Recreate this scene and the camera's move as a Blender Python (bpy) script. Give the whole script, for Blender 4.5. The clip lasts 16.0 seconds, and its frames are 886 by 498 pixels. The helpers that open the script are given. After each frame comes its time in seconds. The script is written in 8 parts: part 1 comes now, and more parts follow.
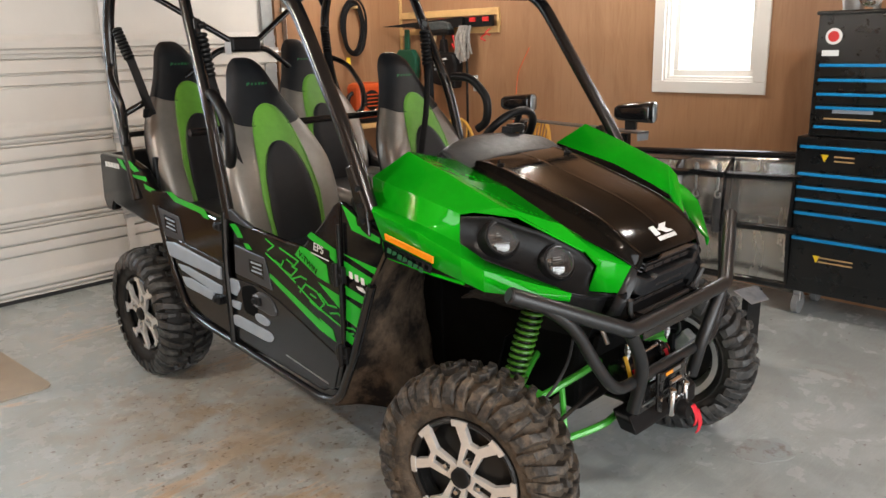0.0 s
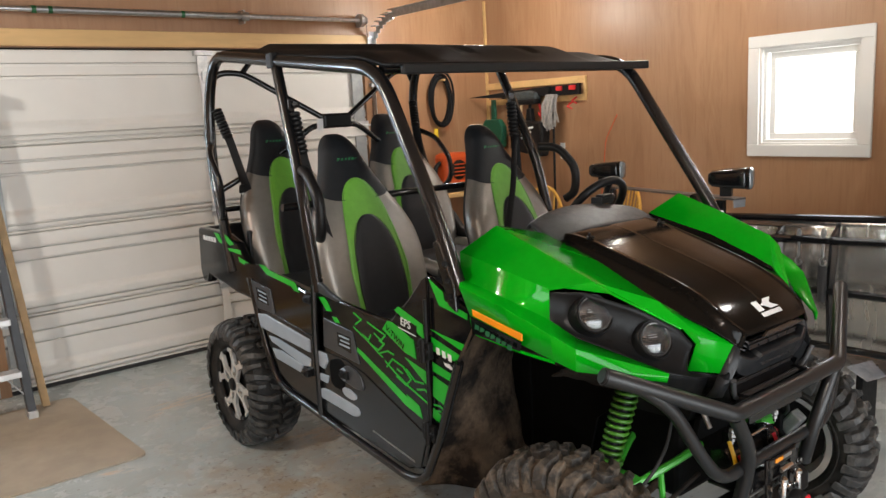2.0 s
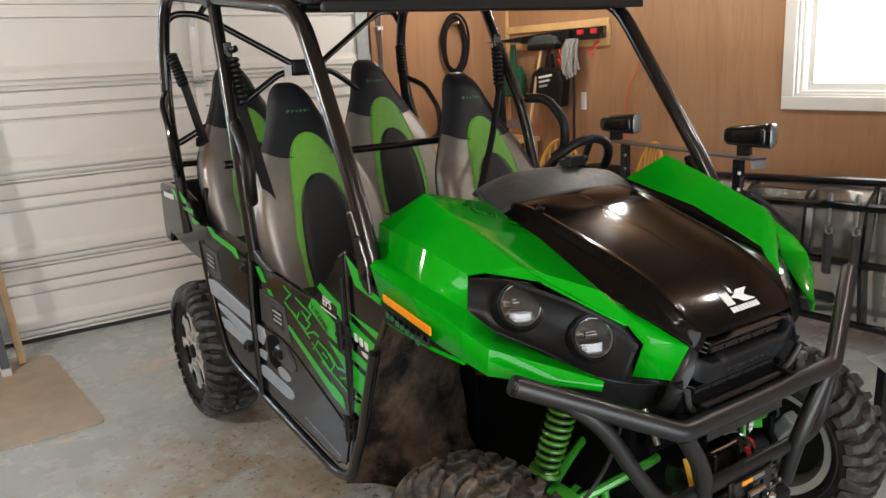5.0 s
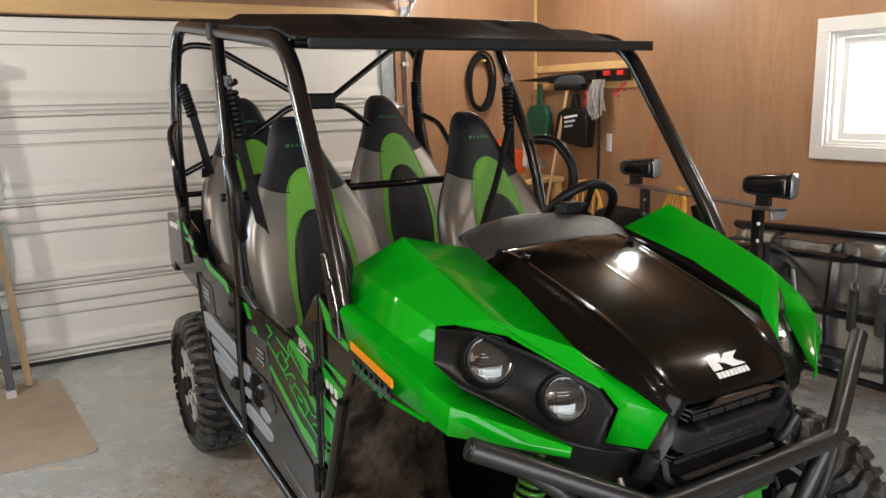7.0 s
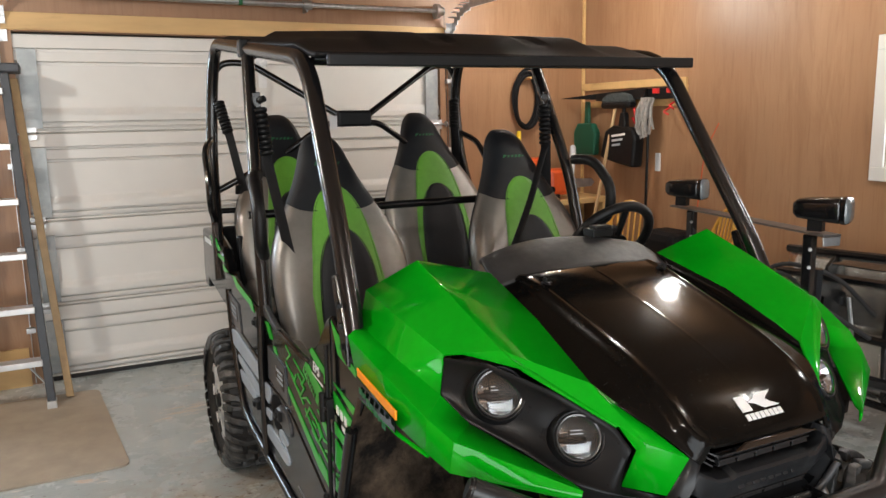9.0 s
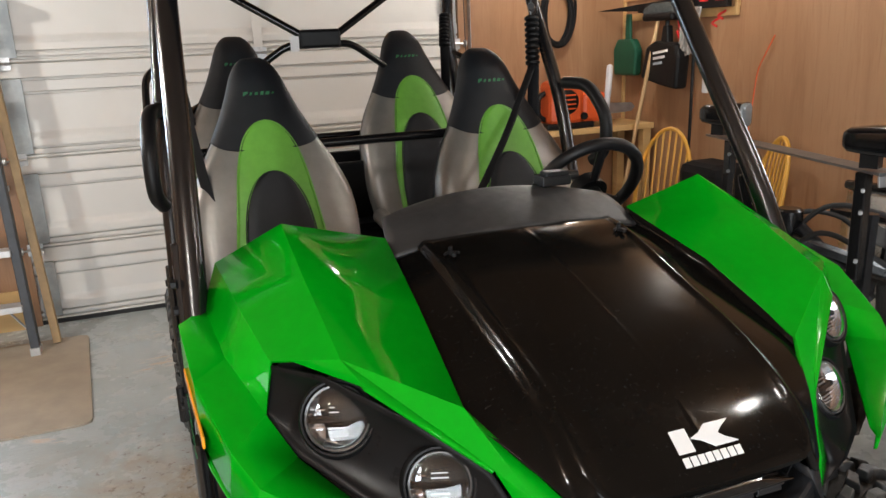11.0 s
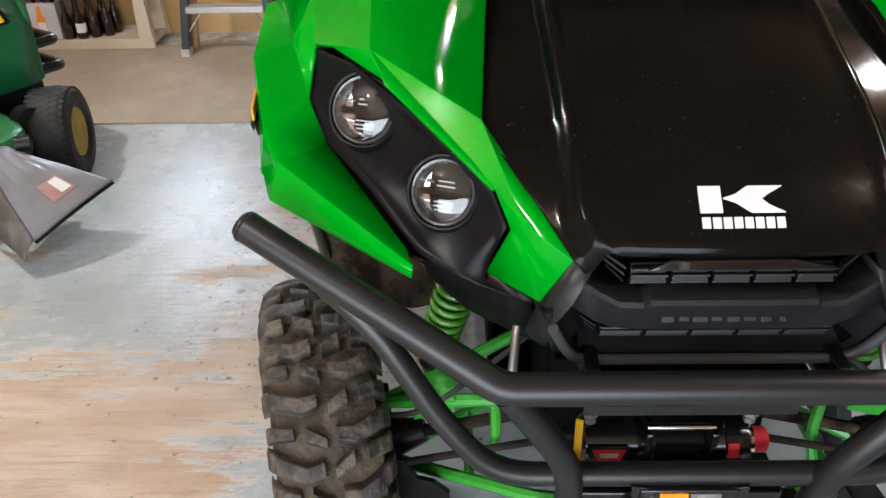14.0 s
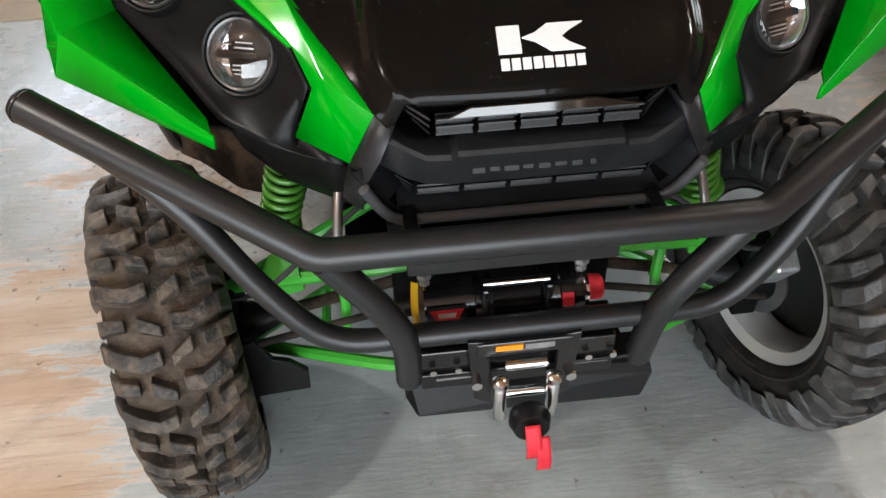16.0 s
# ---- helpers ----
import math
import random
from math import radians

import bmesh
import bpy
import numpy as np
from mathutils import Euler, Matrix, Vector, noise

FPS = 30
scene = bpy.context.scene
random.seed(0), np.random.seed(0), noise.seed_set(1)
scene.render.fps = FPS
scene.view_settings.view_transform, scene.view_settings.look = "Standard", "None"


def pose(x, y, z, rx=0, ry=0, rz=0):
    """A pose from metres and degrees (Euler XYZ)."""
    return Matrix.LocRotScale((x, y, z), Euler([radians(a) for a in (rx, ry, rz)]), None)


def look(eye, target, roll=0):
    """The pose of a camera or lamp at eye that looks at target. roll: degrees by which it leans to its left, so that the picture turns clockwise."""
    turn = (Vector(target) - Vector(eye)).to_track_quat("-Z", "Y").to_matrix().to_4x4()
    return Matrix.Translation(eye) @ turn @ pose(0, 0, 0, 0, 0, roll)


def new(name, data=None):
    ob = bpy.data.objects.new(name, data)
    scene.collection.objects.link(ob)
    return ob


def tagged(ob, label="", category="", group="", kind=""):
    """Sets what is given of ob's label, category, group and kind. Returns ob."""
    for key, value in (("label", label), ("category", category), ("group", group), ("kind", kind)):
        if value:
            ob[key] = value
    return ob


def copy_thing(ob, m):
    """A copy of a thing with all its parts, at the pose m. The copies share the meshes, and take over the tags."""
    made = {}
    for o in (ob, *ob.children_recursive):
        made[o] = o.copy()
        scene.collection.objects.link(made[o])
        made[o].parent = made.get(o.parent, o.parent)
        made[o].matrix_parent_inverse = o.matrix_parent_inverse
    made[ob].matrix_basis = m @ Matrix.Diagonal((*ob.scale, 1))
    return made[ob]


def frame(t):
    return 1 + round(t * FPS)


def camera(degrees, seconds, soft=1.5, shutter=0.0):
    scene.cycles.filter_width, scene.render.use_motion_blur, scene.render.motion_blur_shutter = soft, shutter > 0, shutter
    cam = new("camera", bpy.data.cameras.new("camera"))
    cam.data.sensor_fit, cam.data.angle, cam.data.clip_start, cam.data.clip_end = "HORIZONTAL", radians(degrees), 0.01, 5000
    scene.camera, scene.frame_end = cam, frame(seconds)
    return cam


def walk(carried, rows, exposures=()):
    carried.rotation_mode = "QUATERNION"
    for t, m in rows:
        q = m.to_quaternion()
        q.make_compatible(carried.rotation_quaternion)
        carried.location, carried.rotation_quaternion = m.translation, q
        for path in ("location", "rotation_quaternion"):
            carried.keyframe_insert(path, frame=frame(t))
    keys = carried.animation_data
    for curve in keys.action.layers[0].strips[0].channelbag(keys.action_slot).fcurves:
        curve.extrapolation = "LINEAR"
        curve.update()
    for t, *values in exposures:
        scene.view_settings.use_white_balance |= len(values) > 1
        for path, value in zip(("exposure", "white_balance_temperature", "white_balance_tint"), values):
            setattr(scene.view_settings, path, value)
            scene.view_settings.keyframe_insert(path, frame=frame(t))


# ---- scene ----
cam = camera(59.8, 16.0)
PATH = [
    (0, (-2.141, -2.541, 1.585), (-0.79, -1.162, 1.064), -1.5),
    (0.5, (-2.138, -2.529, 1.608), (-0.823, -1.077, 1.204), -1.9),
    (1, (-2.135, -2.523, 1.618), (-0.858, -1.02, 1.283), -2.4),
    (1.5, (-2.129, -2.515, 1.616), (-0.887, -0.981, 1.294), -2.7),
    (2, (-2.109, -2.504, 1.609), (-0.897, -0.952, 1.259), -3.1),
    (2.5, (-2.047, -2.49, 1.601), (-0.88, -0.91, 1.222), -3.1),
    (3, (-1.919, -2.488, 1.606), (-0.803, -0.878, 1.205), -2.8),
    (3.5, (-1.799, -2.476, 1.6), (-0.72, -0.85, 1.163), -2.7),
    (4, (-1.742, -2.45, 1.593), (-0.642, -0.848, 1.119), -3.4),
    (6.5, (-1.382, -2.441, 1.59), (-0.385, -0.766, 1.146), -1.6),
    (7, (-1.39, -2.453, 1.599), (-0.393, -0.763, 1.213), -1.3),
    (7.5, (-1.391, -2.461, 1.605), (-0.416, -0.748, 1.263), -1.4),
    (8, (-1.385, -2.449, 1.603), (-0.438, -0.718, 1.274), -1.4),
    (10.5, (-0.851, -2.294, 1.591), (-0.111, -0.491, 1.145), -1.8),
    (11, (-0.687, -2.156, 1.574), (-0.013, -0.348, 1.048), -2.4),
    (11.5, (-0.519, -2.121, 1.557), (-0.057, -0.288, 0.904), -0.6),
    (12, (-0.384, -2.157, 1.521), (-0.273, -0.328, 0.72), 0.5),
    (12.5, (-0.376, -2.179, 1.503), (-0.406, -0.401, 0.588), -0.3),
    (13, (-0.386, -2.185, 1.503), (-0.448, -0.423, 0.558), -0.6),
    (13.5, (-0.378, -2.184, 1.491), (-0.461, -0.444, 0.509), -1.4),
    (14, (-0.337, -2.181, 1.462), (-0.372, -0.491, 0.392), -1.2),
    (14.5, (-0.301, -2.173, 1.428), (-0.283, -0.563, 0.242), -0.6),
    (15, (-0.254, -2.171, 1.41), (-0.217, -0.614, 0.155), -1.2),
    (15.5, (-0.216, -2.177, 1.406), (-0.136, -0.64, 0.129), -2.1),
    (16, (-0.188, -2.181, 1.401), (-0.041, -0.664, 0.106), -1.8),
]
walk(cam, [(t, look(eye, target, roll)) for t, eye, target, roll in PATH], [(0.0, 0.14, 6500, 10), (2.0, -0.05, 6400, 9), (8.0, -0.05, 6400, 9), (11.0, 0.1, 6300, 9), (12.5, 0.28, 5900, 9), (16.0, 0.25, 6200, 9)])

# ---- light ----
world = bpy.data.worlds.new("world")
scene.world = world
world.use_nodes = True
wn, wl = world.node_tree.nodes, world.node_tree.links
sky = wn.new("ShaderNodeTexSky")
sky.sky_type, sky.sun_disc = "NISHITA", False
sky.sun_elevation, sky.sun_rotation = radians(35), radians(120)
wn["Background"].inputs[1].default_value = 0.15
wl.new(sky.outputs[0], wn["Background"].inputs[0])


def area_lamp(name, m, sx, sy, watts, colour):
    data = bpy.data.lights.new(name, "AREA")
    data.shape, data.size, data.size_y, data.energy, data.color = "RECTANGLE", sx, sy, watts, colour
    ob = new(name, data)
    ob.matrix_world = m
    return ob


# ---- materials ----
def mat(name, colour, rough=0.5, metal=0.0, var=0.12, scale=6.0, bump=0.0, bscale=60.0, coat=0.0, second=None, mix=(0.5, 0.62), mscale=3.0,
        stretch=(1, 1, 1), emit=0.0, rvar=0.0, alpha=1.0, trans=0.0, spec=0.5):
    m = bpy.data.materials.new(name)
    m.use_nodes = True
    n, l = m.node_tree.nodes, m.node_tree.links
    b = n["Principled BSDF"]
    b.inputs["Roughness"].default_value, b.inputs["Metallic"].default_value = rough, metal
    b.inputs["Coat Weight"].default_value, b.inputs["Coat Roughness"].default_value = coat, 0.06
    b.inputs["Specular IOR Level"].default_value = spec
    b.inputs["Transmission Weight"].default_value = trans
    if emit:
        b.inputs["Emission Color"].default_value, b.inputs["Emission Strength"].default_value = (*colour, 1), emit
    tc = n.new("ShaderNodeTexCoord")
    mp = n.new("ShaderNodeMapping")
    mp.inputs["Scale"].default_value = stretch
    l.new(tc.outputs["Object"], mp.inputs[0])

    def noise_tex(s, detail=4, rough_=0.6):
        t = n.new("ShaderNodeTexNoise")
        t.inputs["Scale"].default_value, t.inputs["Detail"].default_value, t.inputs["Roughness"].default_value = s, detail, rough_
        l.new(mp.outputs[0], t.inputs["Vector"])
        return t

    n1 = noise_tex(scale)
    r1 = n.new("ShaderNodeValToRGB")
    r1.color_ramp.elements[0].position, r1.color_ramp.elements[1].position = 0.3, 0.7
    r1.color_ramp.elements[0].color = (*[c * (1 - var) for c in colour], 1)
    r1.color_ramp.elements[1].color = (*[min(1, c * (1 + var)) for c in colour], 1)
    l.new(n1.outputs[0], r1.inputs[0])
    out = r1.outputs[0]
    if second:
        n2 = noise_tex(mscale, 8, 0.65)
        r2 = n.new("ShaderNodeValToRGB")
        r2.color_ramp.elements[0].position, r2.color_ramp.elements[1].position = mix
        l.new(n2.outputs[0], r2.inputs[0])
        mx = n.new("ShaderNodeMix")
        mx.data_type = "RGBA"
        l.new(r2.outputs[0], mx.inputs[0])
        l.new(out, mx.inputs[6])
        mx.inputs[7].default_value = (*second, 1)
        out = mx.outputs[2]
    l.new(out, b.inputs["Base Color"])
    if rvar:
        n3 = noise_tex(scale * 2.3, 6)
        mr = n.new("ShaderNodeMapRange")
        mr.inputs["From Min"].default_value, mr.inputs["From Max"].default_value = 0.3, 0.7
        mr.inputs["To Min"].default_value, mr.inputs["To Max"].default_value = max(0.02, rough - rvar), min(1, rough + rvar)
        l.new(n3.outputs[0], mr.inputs[0])
        l.new(mr.outputs[0], b.inputs["Roughness"])
    if bump:
        n4 = noise_tex(bscale, 5)
        bp = n.new("ShaderNodeBump")
        bp.inputs["Strength"].default_value, bp.inputs["Distance"].default_value = bump, 0.01
        l.new(n4.outputs[0], bp.inputs["Height"])
        l.new(bp.outputs[0], b.inputs["Normal"])
    return m


M_LENSRING = mat("smoked_lens_ring", (0.10, 0.10, 0.10), 0.2, 0.5, 0.1, 30)
M_HOUSING = mat("satin_black_plastic", (0.0065, 0.0065, 0.0068), 0.32, 0, 0.2, 20, bump=0.03, bscale=500, rvar=0.06, spec=0.14)
M_GREEN = mat("green_paint", (0.004, 0.31, 0.007), 0.5, 0.0, 0.05, 40, coat=0.5, spec=0.0)
M_HOOD = mat("black_gloss", (0.005, 0.0045, 0.004), 0.10, 0, 0.2, 8, bump=0.012, bscale=900, rvar=0.035, spec=0.14, second=(0.06, 0.058, 0.056), mix=(0.63, 0.80), mscale=170)
M_PLASTIC = mat("black_plastic", (0.0065, 0.0065, 0.007), 0.42, 0, 0.2, 20, bump=0.05, bscale=400, rvar=0.08, spec=0.24)
M_COWL = mat("grey_plastic", (0.026, 0.0265, 0.0275), 0.46, 0, 0.15, 20, bump=0.08, bscale=500, rvar=0.08)
M_TUBE = mat("black_tube", (0.0065, 0.0065, 0.007), 0.22, 0, 0.2, 25, bump=0.04, bscale=300, spec=0.6)
M_BUMPER = mat("satin_powder_coat", (0.0115, 0.0119, 0.0127), 0.36, 0, 0.15, 25, bump=0.04, bscale=500, spec=0.5)
# near-black: holds the underbody's shade in its colour; plain matt black on lamp bars
M_UNDER = mat("matt_black_shade", (0.003, 0.003, 0.003), 0.7, 0, 0.3, 20, bump=0.1, bscale=80, spec=0.08)
M_GRILLE = mat("grille_plastic", (0.0135, 0.0142, 0.0158), 0.40, 0, 0.2, 20, bump=0.05, bscale=400, rvar=0.08, spec=0.38)
M_RUBBER = mat("tyre_rubber", (0.012, 0.0115, 0.011), 0.6, 0, 0.25, 14, bump=0.25, bscale=120, second=(0.042, 0.036, 0.030), mix=(0.45, 0.75), mscale=9, spec=0.35)
M_RUBLUG = mat("dusty_lug", (0.030, 0.0295, 0.029), 0.45, 0, 0.3, 30, bump=0.25, bscale=110, second=(0.095, 0.090, 0.082), mix=(0.48, 0.68), mscale=16, spec=0.5)
M_TREADMUD = mat("muddy_tread", (0.100, 0.077, 0.056), 0.85, 0, 0.35, 30, bump=0.7, bscale=55, second=(0.040, 0.034, 0.028), mix=(0.46, 0.64), mscale=16, spec=0.2)
M_LUG = mat("muddy_lug", (0.034, 0.031, 0.028), 0.5, 0, 0.4, 40, bump=0.5, bscale=90, second=(0.125, 0.097, 0.070), mix=(0.47, 0.62), mscale=20, spec=0.4)
# dusty mud, far darker than M_MUD: shade under the fender is in the colour
M_LINER = mat("shaded_dusty_liner", (0.016, 0.013, 0.011), 0.8, 0, 0.4, 12, bump=0.3, bscale=60, second=(0.05, 0.036, 0.025), mix=(0.5, 0.7), mscale=10, spec=0.15)
M_MUD = mat("dried_mud", (0.080, 0.057, 0.039), 0.9, 0, 0.4, 10, bump=0.8, bscale=38, second=(0.010, 0.008, 0.007), mix=(0.43, 0.60), mscale=7, spec=0.15)
M_ALLOY = mat("machined_alloy", (0.70, 0.68, 0.65), 0.30, 0.45, 0.08, 25, bump=0.03, bscale=200)
M_BARREL = mat("bare_alloy", (0.74, 0.73, 0.71), 0.24, 0.55, 0.03, 8)
M_DARKRIM = mat("black_rim", (0.012, 0.012, 0.012), 0.35, 0.2, 0.2, 12)
M_CHROME = mat("chrome", (0.7, 0.7, 0.7), 0.12, 1.0, 0.05, 20)
M_STEEL = mat("steel", (0.42, 0.42, 0.42), 0.35, 0.9, 0.15, 25)
M_SILVER = mat("silver_vinyl", (0.26, 0.245, 0.225), 0.38, 0.6, 0.06, 30, bump=0.08, bscale=350)
M_VINYL = mat("black_vinyl", (0.010, 0.0115, 0.014), 0.52, 0, 0.15, 20, bump=0.1, bscale=400, spec=0.35)
M_LIME = mat("lime_vinyl", (0.135, 0.38, 0.042), 0.45, 0, 0.08, 30, bump=0.08, bscale=350)
M_DARKLIME = mat("green_stitch", (0.01, 0.12, 0.04), 0.5)
M_DECAL = mat("green_decal", (0.01, 0.42, 0.02), 0.3, 0, 0.03, 30, coat=0.5)
M_GREYDECAL = mat("grey_panel", (0.31, 0.36, 0.415), 0.34, 0, 0.08, 10)
M_SLATE = mat("dark_grey_panel", (0.011, 0.012, 0.0135), 0.16, 0, 0.15, 10)
M_POCKET = mat("charcoal_plastic", (0.042, 0.045, 0.050), 0.28, 0, 0.12, 12, bump=0.02, bscale=300)
M_SIDE = mat("side_gloss", (0.0045, 0.0045, 0.005), 0.08, 0, 0.2, 9, rvar=0.05, spec=0.5, bump=0.01, bscale=300, second=(0.05, 0.045, 0.04), mix=(0.66, 0.85), mscale=40)
M_WHITE = mat("white_print", (0.75, 0.75, 0.75), 0.4, 0, 0.03, 30)
M_ORANGE = mat("orange_reflector", (0.85, 0.30, 0.01), 0.25, 0, 0.05, 60, coat=0.5)
M_RED = mat("red_strap", (0.62, 0.015, 0.03), 0.6, 0, 0.12, 60)
M_SPRING = mat("green_spring", (0.055, 0.19, 0.018), 0.3, 0.1, 0.1, 20, coat=0.5)
M_ARM = mat("green_arm", (0.05, 0.34, 0.03), 0.35, 0.1, 0.12, 20, coat=0.3)
M_LENS = mat("lamp_reflector", (0.55, 0.55, 0.56), 0.14, 0.95, 0.06, 60)
M_GLASS = mat("clear_glass", (0.97, 0.98, 0.98), 0.02, 0, 0.01, 10, trans=1.0)
M_GREYRUB = mat("grey_rubber", (0.20, 0.20, 0.20), 0.6, 0, 0.1, 20)
M_WEB = mat("seat_belt", (0.007, 0.007, 0.008), 0.7, 0, 0.2, 40, spec=0.2)

M_PLY = bpy.data.materials.new("plywood_wall")
M_PLY.use_nodes = True


def ply_nodes():
    """Rotary-cut veneer: upright flames of grain, fine pores and a blotchy varnish."""
    n, l = M_PLY.node_tree.nodes, M_PLY.node_tree.links
    b = n["Principled BSDF"]
    tc = n.new("ShaderNodeTexCoord")

    def tex(scale, stretch, detail, rough, dist=0.0):
        mp = n.new("ShaderNodeMapping")
        mp.inputs["Scale"].default_value = stretch
        l.new(tc.outputs["Object"], mp.inputs[0])
        t = n.new("ShaderNodeTexNoise")
        for key, v in (("Scale", scale), ("Detail", detail), ("Roughness", rough), ("Distortion", dist)):
            t.inputs[key].default_value = v
        l.new(mp.outputs[0], t.inputs["Vector"])
        return t.outputs[0]

    def layer(fac, lo, hi, amount, under, colour):
        r = n.new("ShaderNodeMapRange")
        for k, v in ((1, lo), (2, hi), (3, 0.0), (4, amount)):
            r.inputs[k].default_value = v
        l.new(fac, r.inputs[0])
        m = n.new("ShaderNodeMix")
        m.data_type = "RGBA"
        l.new(r.outputs[0], m.inputs[0])
        if isinstance(under, tuple):
            m.inputs[6].default_value = (*under, 1)
        else:
            l.new(under, m.inputs[6])
        m.inputs[7].default_value = (*colour, 1)
        return m.outputs[2]

    col = layer(tex(1.6, (1, 1, 0.25), 6, 0.6), 0.38, 0.66, 1.0, (0.365, 0.205, 0.110), (0.300, 0.150, 0.072))
    col = layer(tex(5.5, (1, 1, 0.14), 7, 0.66, 1.6), 0.50, 0.68, 0.55, col, (0.255, 0.122, 0.056))
    col = layer(tex(4.0, (1, 1, 0.22), 5, 0.6, 1.0), 0.56, 0.74, 0.45, col, (0.46, 0.275, 0.155))
    grain = tex(70, (1, 1, 0.05), 4, 0.6)
    col = layer(grain, 0.52, 0.72, 0.38, col, (0.23, 0.115, 0.055))
    l.new(col, b.inputs["Base Color"])
    b.inputs["Roughness"].default_value = 0.42
    bp = n.new("ShaderNodeBump")
    bp.inputs["Strength"].default_value, bp.inputs["Distance"].default_value = 0.06, 0.01
    l.new(grain, bp.inputs["Height"])
    l.new(bp.outputs[0], b.inputs["Normal"])


ply_nodes()
M_PINE = mat("pine_board", (0.62, 0.40, 0.17), 0.5, 0, 0.12, 5, bump=0.05, bscale=60, second=(0.45, 0.26, 0.1), mix=(0.55, 0.7), mscale=4, stretch=(0.3, 1, 1.5))
M_DOORWHITE = mat("door_white", (0.72, 0.70, 0.665), 0.45, 0, 0.03, 3, bump=0.03, bscale=200, rvar=0.05)
M_TRIMWHITE = mat("trim_white", (0.70, 0.685, 0.65), 0.4, 0, 0.02, 3)
M_GALV = mat("galvanised", (0.50, 0.51, 0.52), 0.38, 0.85, 0.15, 12, second=(0.62, 0.62, 0.62), mix=(0.45, 0.6), mscale=30)
M_STILE = mat("weathered_zinc", (0.30, 0.32, 0.325), 0.45, 0.35, 0.1, 8, second=(0.36, 0.375, 0.38), mix=(0.45, 0.62), mscale=14)
M_RUBSEAL = mat("rubber_seal", (0.02, 0.02, 0.02), 0.8)
M_CEIL = mat("ceiling_ply", (0.285, 0.165, 0.092), 0.4, 0, 0.1, 2, second=(0.26, 0.142, 0.072), mix=(0.45, 0.8), mscale=1.3, stretch=(1, 0.25, 1), rvar=0.08)

# painted floor: pale blue grey paint, worn and stained
M_FLOOR = bpy.data.materials.new("painted_floor")
M_FLOOR.use_nodes = True


def floor_nodes():
    n, l = M_FLOOR.node_tree.nodes, M_FLOOR.node_tree.links
    b = n["Principled BSDF"]
    tc = n.new("ShaderNodeTexCoord")

    def tex(scale, stretch=(1, 1, 1), detail=8, rough=0.62, dist=0.0):
        mp = n.new("ShaderNodeMapping")
        mp.inputs["Scale"].default_value = stretch
        l.new(tc.outputs["Object"], mp.inputs[0])
        t = n.new("ShaderNodeTexNoise")
        t.inputs["Scale"].default_value, t.inputs["Detail"].default_value = scale, detail
        t.inputs["Roughness"].default_value, t.inputs["Distortion"].default_value = rough, dist
        l.new(mp.outputs[0], t.inputs["Vector"])
        return t.outputs[0]

    def ramp(src, a, c):
        r = n.new("ShaderNodeValToRGB")
        r.color_ramp.elements[0].position, r.color_ramp.elements[1].position = a, c
        l.new(src, r.inputs[0])
        return r.outputs[0]

    def mixc(fac, c1, c2):
        m = n.new("ShaderNodeMix")
        m.data_type = "RGBA"
        l.new(fac, m.inputs[0])
        for i, c in ((6, c1), (7, c2)):
            if isinstance(c, tuple):
                m.inputs[i].default_value = (*c, 1)
            else:
                l.new(c, m.inputs[i])
        return m.outputs[2]

    def maths(op, a, b):
        m = n.new("ShaderNodeMath")
        m.operation = op
        for i, v in ((0, a), (1, b)):
            if isinstance(v, (int, float)):
                m.inputs[i].default_value = v
            else:
                l.new(v, m.inputs[i])
        return m.outputs[0]

    sep = n.new("ShaderNodeSeparateXYZ")
    l.new(tc.outputs["Object"], sep.inputs[0])

    def span(axis, a, b, lo, hi):
        r = n.new("ShaderNodeMapRange")
        r.interpolation_type = "SMOOTHSTEP"
        for i, v in ((1, a), (2, b), (3, lo), (4, hi)):
            r.inputs[i].default_value = v
        l.new(sep.outputs[axis], r.inputs[0])
        return r.outputs[0]

    paint = mixc(ramp(tex(1.2), 0.35, 0.7), (0.385, 0.430, 0.430), (0.52, 0.565, 0.57))
    paint = mixc(maths("MULTIPLY", ramp(tex(22, (0.35, 2.2, 1), 9, 0.75), 0.52, 0.72), 0.5), paint, (0.64, 0.67, 0.66))
    grain = tex(9, (0.35, 5, 1), 9, 0.72)
    worn = mixc(ramp(tex(2.2, (0.6, 2.2, 1)), 0.42, 0.62), (0.51, 0.37, 0.25), (0.66, 0.57, 0.45))
    worn = mixc(maths("MULTIPLY", ramp(grain, 0.50, 0.66), 0.55), worn, (0.33, 0.20, 0.115))
    # the paint is worn most on the side where people walk, x < -0.5, in thin scrapes along the boards
    walkway = maths("MULTIPLY", span(0, -0.25, -1.0, -0.09, 0.135), span(1, 0.35, -0.6, -0.35, 1.2))
    scrapes = maths("MULTIPLY", maths("SUBTRACT", tex(13, (0.28, 2.6, 1), 10, 0.76), 0.5), 0.42)
    amount = maths("ADD", maths("ADD", tex(1.25, (0.75, 1.7, 1), 8, 0.66, 0.4), walkway), scrapes)
    primer = ramp(amount, 0.555, 0.580)
    wear = ramp(amount, 0.585, 0.605)
    col = mixc(maths("MULTIPLY", primer, 0.6), paint, (0.66, 0.65, 0.61))
    col = mixc(wear, col, worn)
    # soil dropped off the vehicle
    soil = maths("MULTIPLY", maths("MULTIPLY", span(0, -1.7, -0.8, 0, 1), span(0, 0.1, -0.45, 0, 1)), maths("MULTIPLY", span(1, -1.0, -0.35, 0, 1), span(1, 1.6, 0.7, 0, 1)))
    dirt = ramp(tex(2.6, (1, 1, 1), 9, 0.72, 0.8), 0.58, 0.74)
